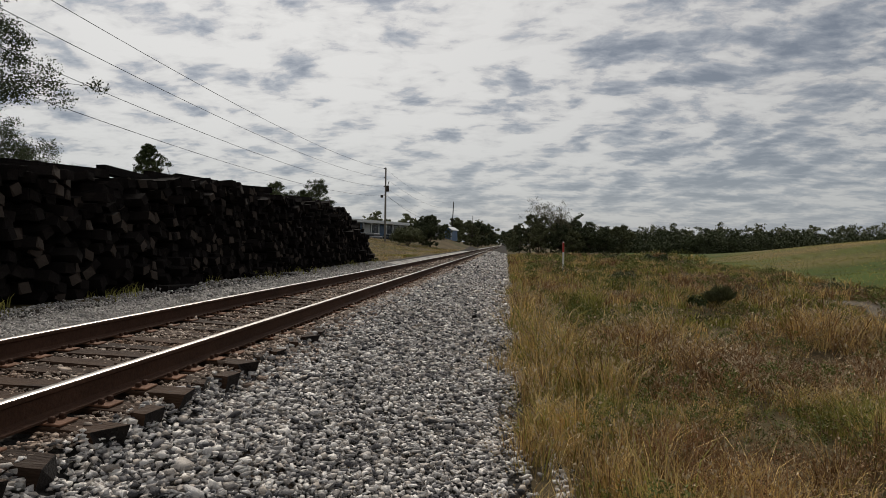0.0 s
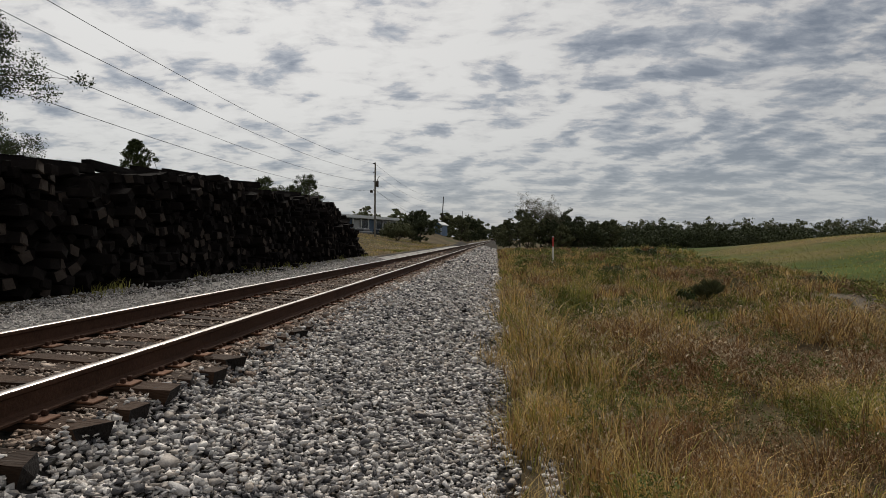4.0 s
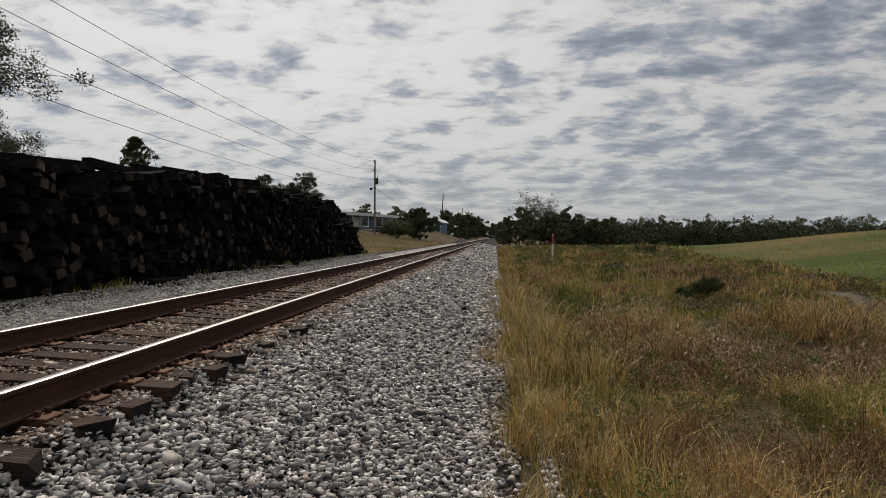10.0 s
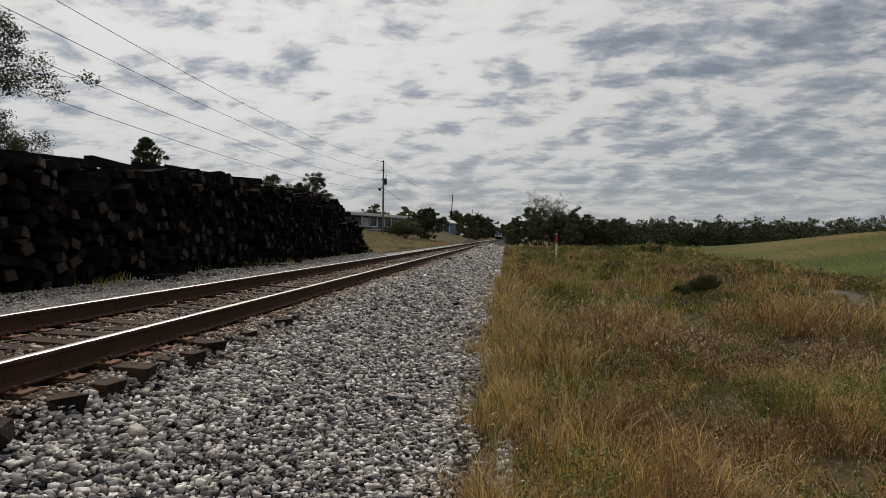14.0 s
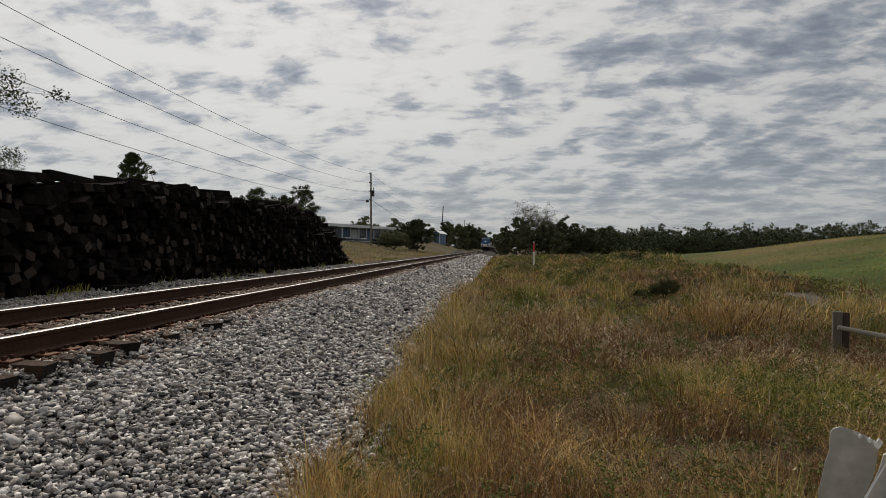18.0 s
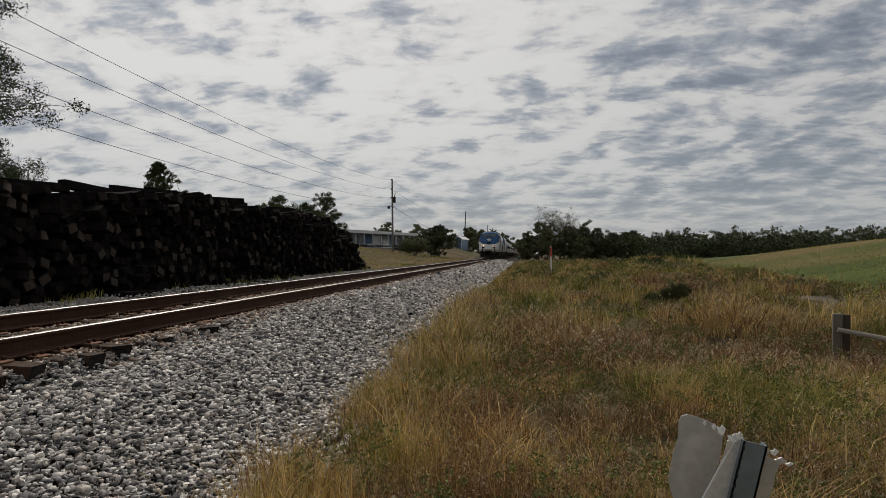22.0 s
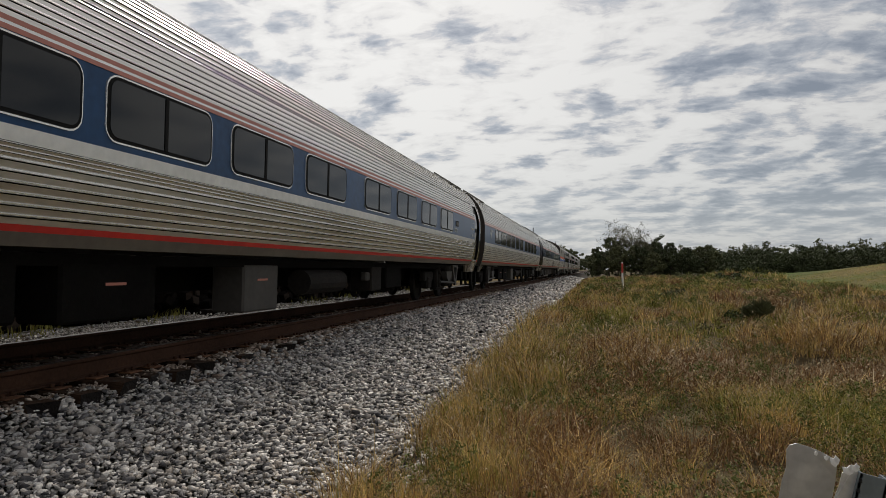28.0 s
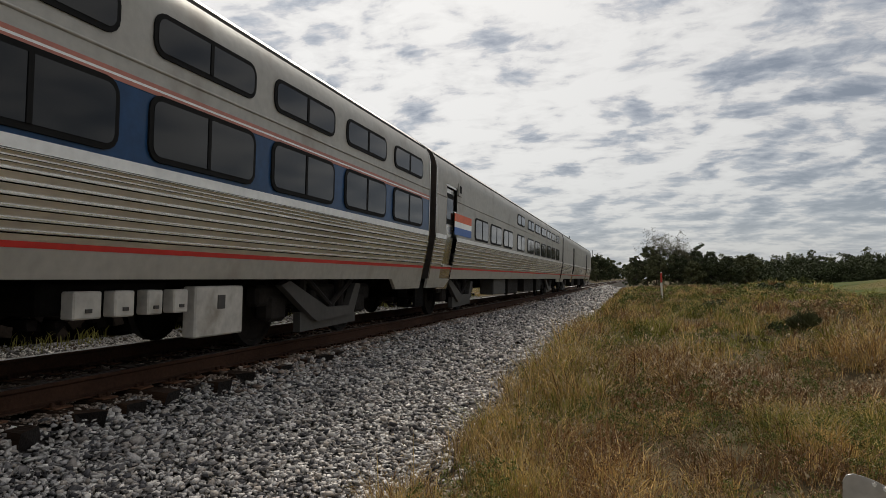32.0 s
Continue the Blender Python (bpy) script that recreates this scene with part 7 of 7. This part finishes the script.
    for y in (13.9, 15.75, 18.3, 19.3):
        Geo().box(1.495, 1.504, y, y + .012, 1.42, 3.0 if y > 18 else 2.4).make("panel_seam", BOXM, lo)
    emblem(lo, 1.502, 5.50, 2.10, 1.862, NAVY, "navy swept emblem on the body side", tall=1.0)
    bars(lo, 1.503, 6.0, 2.60, 6, .27, .18, .11, NAVY)
    lettering(lo, number, 1.505, 14.35, 1.50, .98, BOXM, "number")
    # fuel tank, steps and running gear
    slab([(7.2, 1.05), (14.0, 1.05), (13.4, .80), (13.1, .62), (8.3, .62), (7.9, .80)], .70, 1.40).make("fuel_tank", BOGIE, lo, "dark trapezoid fuel tank")
    Geo().tube((1.2, 10.5, .45), (1.2, 12.3, .45), .17, n=14).make("air_reservoir", BOXM, lo)
    Geo().box(.9, 1.3, 13.1, 13.7, .30, 1.0, bevel=.03).make("sand_box", BOXM, lo)
    for y in (4.35, 19.0):
        g = Geo()
        for s in (-.24, .24):
            g.box(1.40, 1.44, y + s - .03, y + s + .03, .24, 1.30)
        for zz in (.28, .56, .84, 1.12):
            g.box(1.34, 1.46, y - .24, y + .24, zz - .02, zz + .02)
        g.make("ladder", BOXM, lo, "grey side ladder")
    slab([(1.2, 1.05), (2.9, 1.05), (2.7, .42), (1.3, .30)], 1.05, 1.28).make("skirt", UNDER, lo)
    for y in (4.9, 16.2):
        truck(lo, y, wheelbase=2.75)
    for sx, y in ((-.3, 3.2), (.25, 3.0), (.62, 3.4)):
        Geo().box(sx - .1, sx + .1, y, y + .3, 4.0, 4.16, bevel=.03).make("roof_horn", RUBBER, lo)
    return lo


def build_train():
    l1 = loco("blue and silver diesel locomotive with lit headlights, leading the train", "202")
    MOVING.append((l1, CARS[0][0]))
    MOVING.append((copy_thing(l1, Matrix()), CARS[1][0]))
    coach = [3.95, 5.6, 7.3, 9.05, 10.92, 12.8, 15.15, 17.03, 18.92, 20.83]
    c1 = amfleet("fluted silver coach with a blue window band and red lines", [3.95, 5.6, 7.3, 9.05, 10.9, 12.8, 15.1, 17.0, 19.75, 21.75], 1, [23.75], (23.35, "25118"), words=True)
    c2 = amfleet("fluted silver coach with a blue band and pale emblem", coach, 1, [22.9], (22.55, "25018"), emblem_y=2.75, words=True)
    c3 = amfleet("fluted silver coach with a number board on its side", coach, 1, [22.9], None, emblem_y=2.65, words=True, y0=1.45, plate=(14.15, "25046"))
    cafe = amfleet("fluted silver cafe coach with a long windowless blue band", [5.4, 7.25, 9.15, 16.25, 18.15, 20.0, 21.93], -1, [4.2], (23.65, "28024"), emblem_y=24.75, plate=(13.35, "28024"), gap=(14.9, 15.3), y0=1.2, y1=26.5, band=SLATE,
                   boxes=[(6.9, 8.3, .3, .9, BOGIE), (9.0, 10.4, .34, .9, BOGIE), (11.0, 12.35, .38, .9, GRIMEBOX), (12.65, 14.1, .40, .9, GRIMEBOX), (14.75, 16.0, .38, .9, GRIMEBOX), (16.35, 17.15, .38, .9, GRIMEBOX), (17.35, 17.85, .42, .9, GRIMEBOX), (19.6, 19.95, .42, .9, GRIMEBOX)])
    Geo().box(.55, .68, 18.9, 19.2, 3.6, 3.80).make("roof_aerial", RUBBER, cafe)
    Geo().box(.55, .68, 19.9, 20.1, 3.6, 3.76).make("roof_aerial", RUBBER, cafe)
    low = [14.44 + 1.925 * k for k in range(6)]

    def vent(car, y, z0, z1, w):
        f = slab(rounded(y, y + w, z0, z1, .03), 1.55, 1.585).make("vent_frame", PANEL, car)
        slab(rounded(y + .06, y + w - .06, z0 + .07, z1 - .06, .03), 1.56, 1.59).make("vent_opening", RUBBER, f)

    def louver(car, y, z0, z1):
        g = Geo()
        n = 8
        for k in range(n):
            z = z0 + (z1 - z0) * k / n
            g.box(1.555, 1.59, y, y + .26, z, z + (z1 - z0) / n * .55)
        g.make("louvre_panel", PANEL, car)

    def diner_bits(car):
        for y in (3.95, 5.35, 10.2):
            vent(car, y, 2.68, 3.20, .55)
        louver(car, 13.75, 2.68, 3.16)
        louver(car, 13.75, 1.84, 2.40)
        Geo().box(1.55, 1.59, 1.72, 1.92, 2.26, 2.34, bevel=.02).make("marker_light", RUBBER, car)
        lettering(car, "68011   Diner", 1.57, 1.85, 2.065, .115, RUBBER, "lettering")
        emblem(car, 1.568, 9.35, 2.12, .26, BRIGHTBLUE, "blue swept emblem")
        bars(car, 1.569, 9.95, 2.08, 6, .07, .09, .04, BRIGHTBLUE)
        b = slab(rounded(14.35, 15.75, 1.17, 1.37, .02), 1.56, 1.60).make("name_board", STRIPE, car)
        slab(rounded(14.37, 15.73, 1.19, 1.35, .02), 1.58, 1.603).make("board_face", SIGNBLUE, b, "blue board with a white name")
        lettering(car, "Frankfort", 1.606, 14.72, 1.225, .15, STRIPE, "lettering", .2)
        for y in (12.1, 13.2):
            Geo().box(1.55, 1.60, y, y + .06, 1.14, 1.72).make("panel_joint", PANEL, car)
        Geo().box(1.39, 1.42, 16.42, 16.86, .50, .82, bevel=.006).make("hatch", PANEL, car, "light grey hatch under the floor")
        # grey grille frame below the floor: two openings and a louvre
        for y in (13.6, 14.54, 15.04, 15.40):
            Geo().box(1.39, 1.425, y, y + .05, .42, .83).make("frame_post", BRACKET, car)
        for z in (.40, .81):
            Geo().box(1.39, 1.423, 13.58, 15.47, z, z + .045).make("frame_rail", BRACKET, car)
        for y0, y1 in ((13.65, 14.54), (14.59, 15.04)):
            Geo().box(1.39, 1.406, y0, y1, .44, .81).make("opening", RUBBER, car)
        for k in range(9):
            Geo().box(1.39, 1.415, 15.12, 15.38, .455 + k * .039, .472 + k * .039).make("louvre", BRACKET, car)

    diner = viewliner("silver dining car with orange-red, white and blue stripes", "three", low, low, [12.45], diner_bits,
                      [(6.9, 11.9, .36, .9, BOGIE), (12.1, 12.7, .30, .86, UNDER), (12.9, 13.5, .34, .86, BOGIE), (13.55, 21.4, .34, .86, BOGIE)], y1=26.2)

    def sleeper_bits(car):
        b = slab(rounded(2.65, 3.0, 2.02, 2.27, .03), 1.555, 1.568).make("route_box", STRIPE, car)
        slab(rounded(2.70, 2.95, 2.07, 2.22, .02), 1.56, 1.571).make("route_mark", BLUE, b)
        emblem(car, 1.566, 3.15, 2.12, .42, STRIPE, "white swept emblem")
        bars(car, 1.567, 3.4, 2.30, 6, .06, .07, .05, STRIPE)
        for z0, z1 in ((1.84, 2.36), (2.72, 3.06)):
            f = slab(rounded(13.06, 13.36, z0, z1, .02), 1.55, 1.585).make("slit_window_frame", STRIPE, car)
            slab(rounded(13.13, 13.29, z0 + .06, z1 - .06, .02), 1.57, 1.59).make("slit_window", GLASS, f)
        b = slab(rounded(13.3, 15.4, 1.18, 1.37, .02), 1.56, 1.605).make("name_board", PANEL, car)
        bars(car, 1.607, 13.8, 1.235, 9, .085, .10, .03, RUBBER)
        bars(car, 1.607, 14.9, 1.235, 5, .07, .10, .03, RUBBER)
        for y in (10.9, 13.1):
            Geo().box(1.55, 1.60, y, y + .06, 1.14, 1.72).make("panel_joint", PANEL, car)
        # pale hatches and a battery box below the floor
        for ya, yb in ((17.0, 17.28), (17.42, 17.64), (17.80, 17.99), (18.14, 18.34)):
            h = Geo().box(1.24, 1.37, ya, yb, .55, .765, bevel=.012).make("hatch", BOXPALE, car, "pale grey hatch under the floor")
            Geo().box(1.37, 1.382, (ya + yb) / 2 - .03, (ya + yb) / 2 + .03, .60, .63).make("latch", BRACKET, h)
        h = Geo().box(1.22, 1.37, 18.45, 19.26, .29, .79, bevel=.015).make("battery_box", BOXPALE, car, "large pale grey box under the floor")
        Geo().box(1.37, 1.38, 18.80, 18.92, .56, .70).make("latch", BRACKET, h)

    sleeper = viewliner("silver sleeping car with a blue band and two window rows", "four", [4.5, 6.42, 8.33, 10.6] + [13.65 + 1.93 * k for k in range(6)], [10.6] + [13.65 + 1.93 * k for k in range(6)], [1.91], sleeper_bits,
                        [(9.4, 9.9, .42, .86, BOXM), (10.9, 12.3, .36, .86, BRACKET), (12.8, 14.4, .40, .86, BOGIE), (14.9, 15.3, .5, .86, BOXM), (16.8, 18.2, .58, .84, UNDER)], y0=1.25, y1=25.35)

    def lounge_bits(car):
        for z0, z1, mat in ((2.16, 2.34, ORANGE), (2.03, 2.16, STRIPE), (1.86, 2.03, BRIGHTBLUE)):
            slab([(1.5, z0), (3.1, z0), (3.1, z1), (1.5, z1)], 1.56, 1.567).make("stripe_panel", mat, car)
        vent(car, 1.75, 2.75, 3.05, .3)

    lounge = viewliner("silver sleeping car with small red and blue stripes", "plain", [3.5, 5.42, 7.35, 9.85] + [12.2 + 1.93 * k for k in range(6)], [9.85] + [12.2 + 1.93 * k for k in range(6)], [1.25], lounge_bits,
                       [(7.5, 9.5, .36, .86, BRACKET), (10.0, 12.0, .34, .86, BOGIE), (13.5, 16.0, .34, .86, BOGIE), (17, 18.5, .34, .86, BOGIE)], y0=.02, y1=25.2)
    baggage = viewliner("plain silver baggage car with dark sliding doors, last in the train", "plain", [], [], [6.6, 19.6], lambda car: None, [(8.5, 10.5, .34, .86, BOGIE), (14, 17, .34, .86, BOGIE)], y0=-.4, y1=25.6)
    shift = (0, -.16, 0, 0, 0, .38, 0, 0)
    for car, span, d in zip((c1, c2, c3, cafe, diner, sleeper, lounge, baggage), CARS[2:], shift):
        MOVING.append((car, span[0] + d))


build_train()


def motions():
    for ob, s in MOVING:
        rows = [(float(t), Matrix.Translation((0, s - SPEED * (t - 25.5), 0)) @ BANK) for t in range(0, 33)]
        walk(ob, rows)


motions()
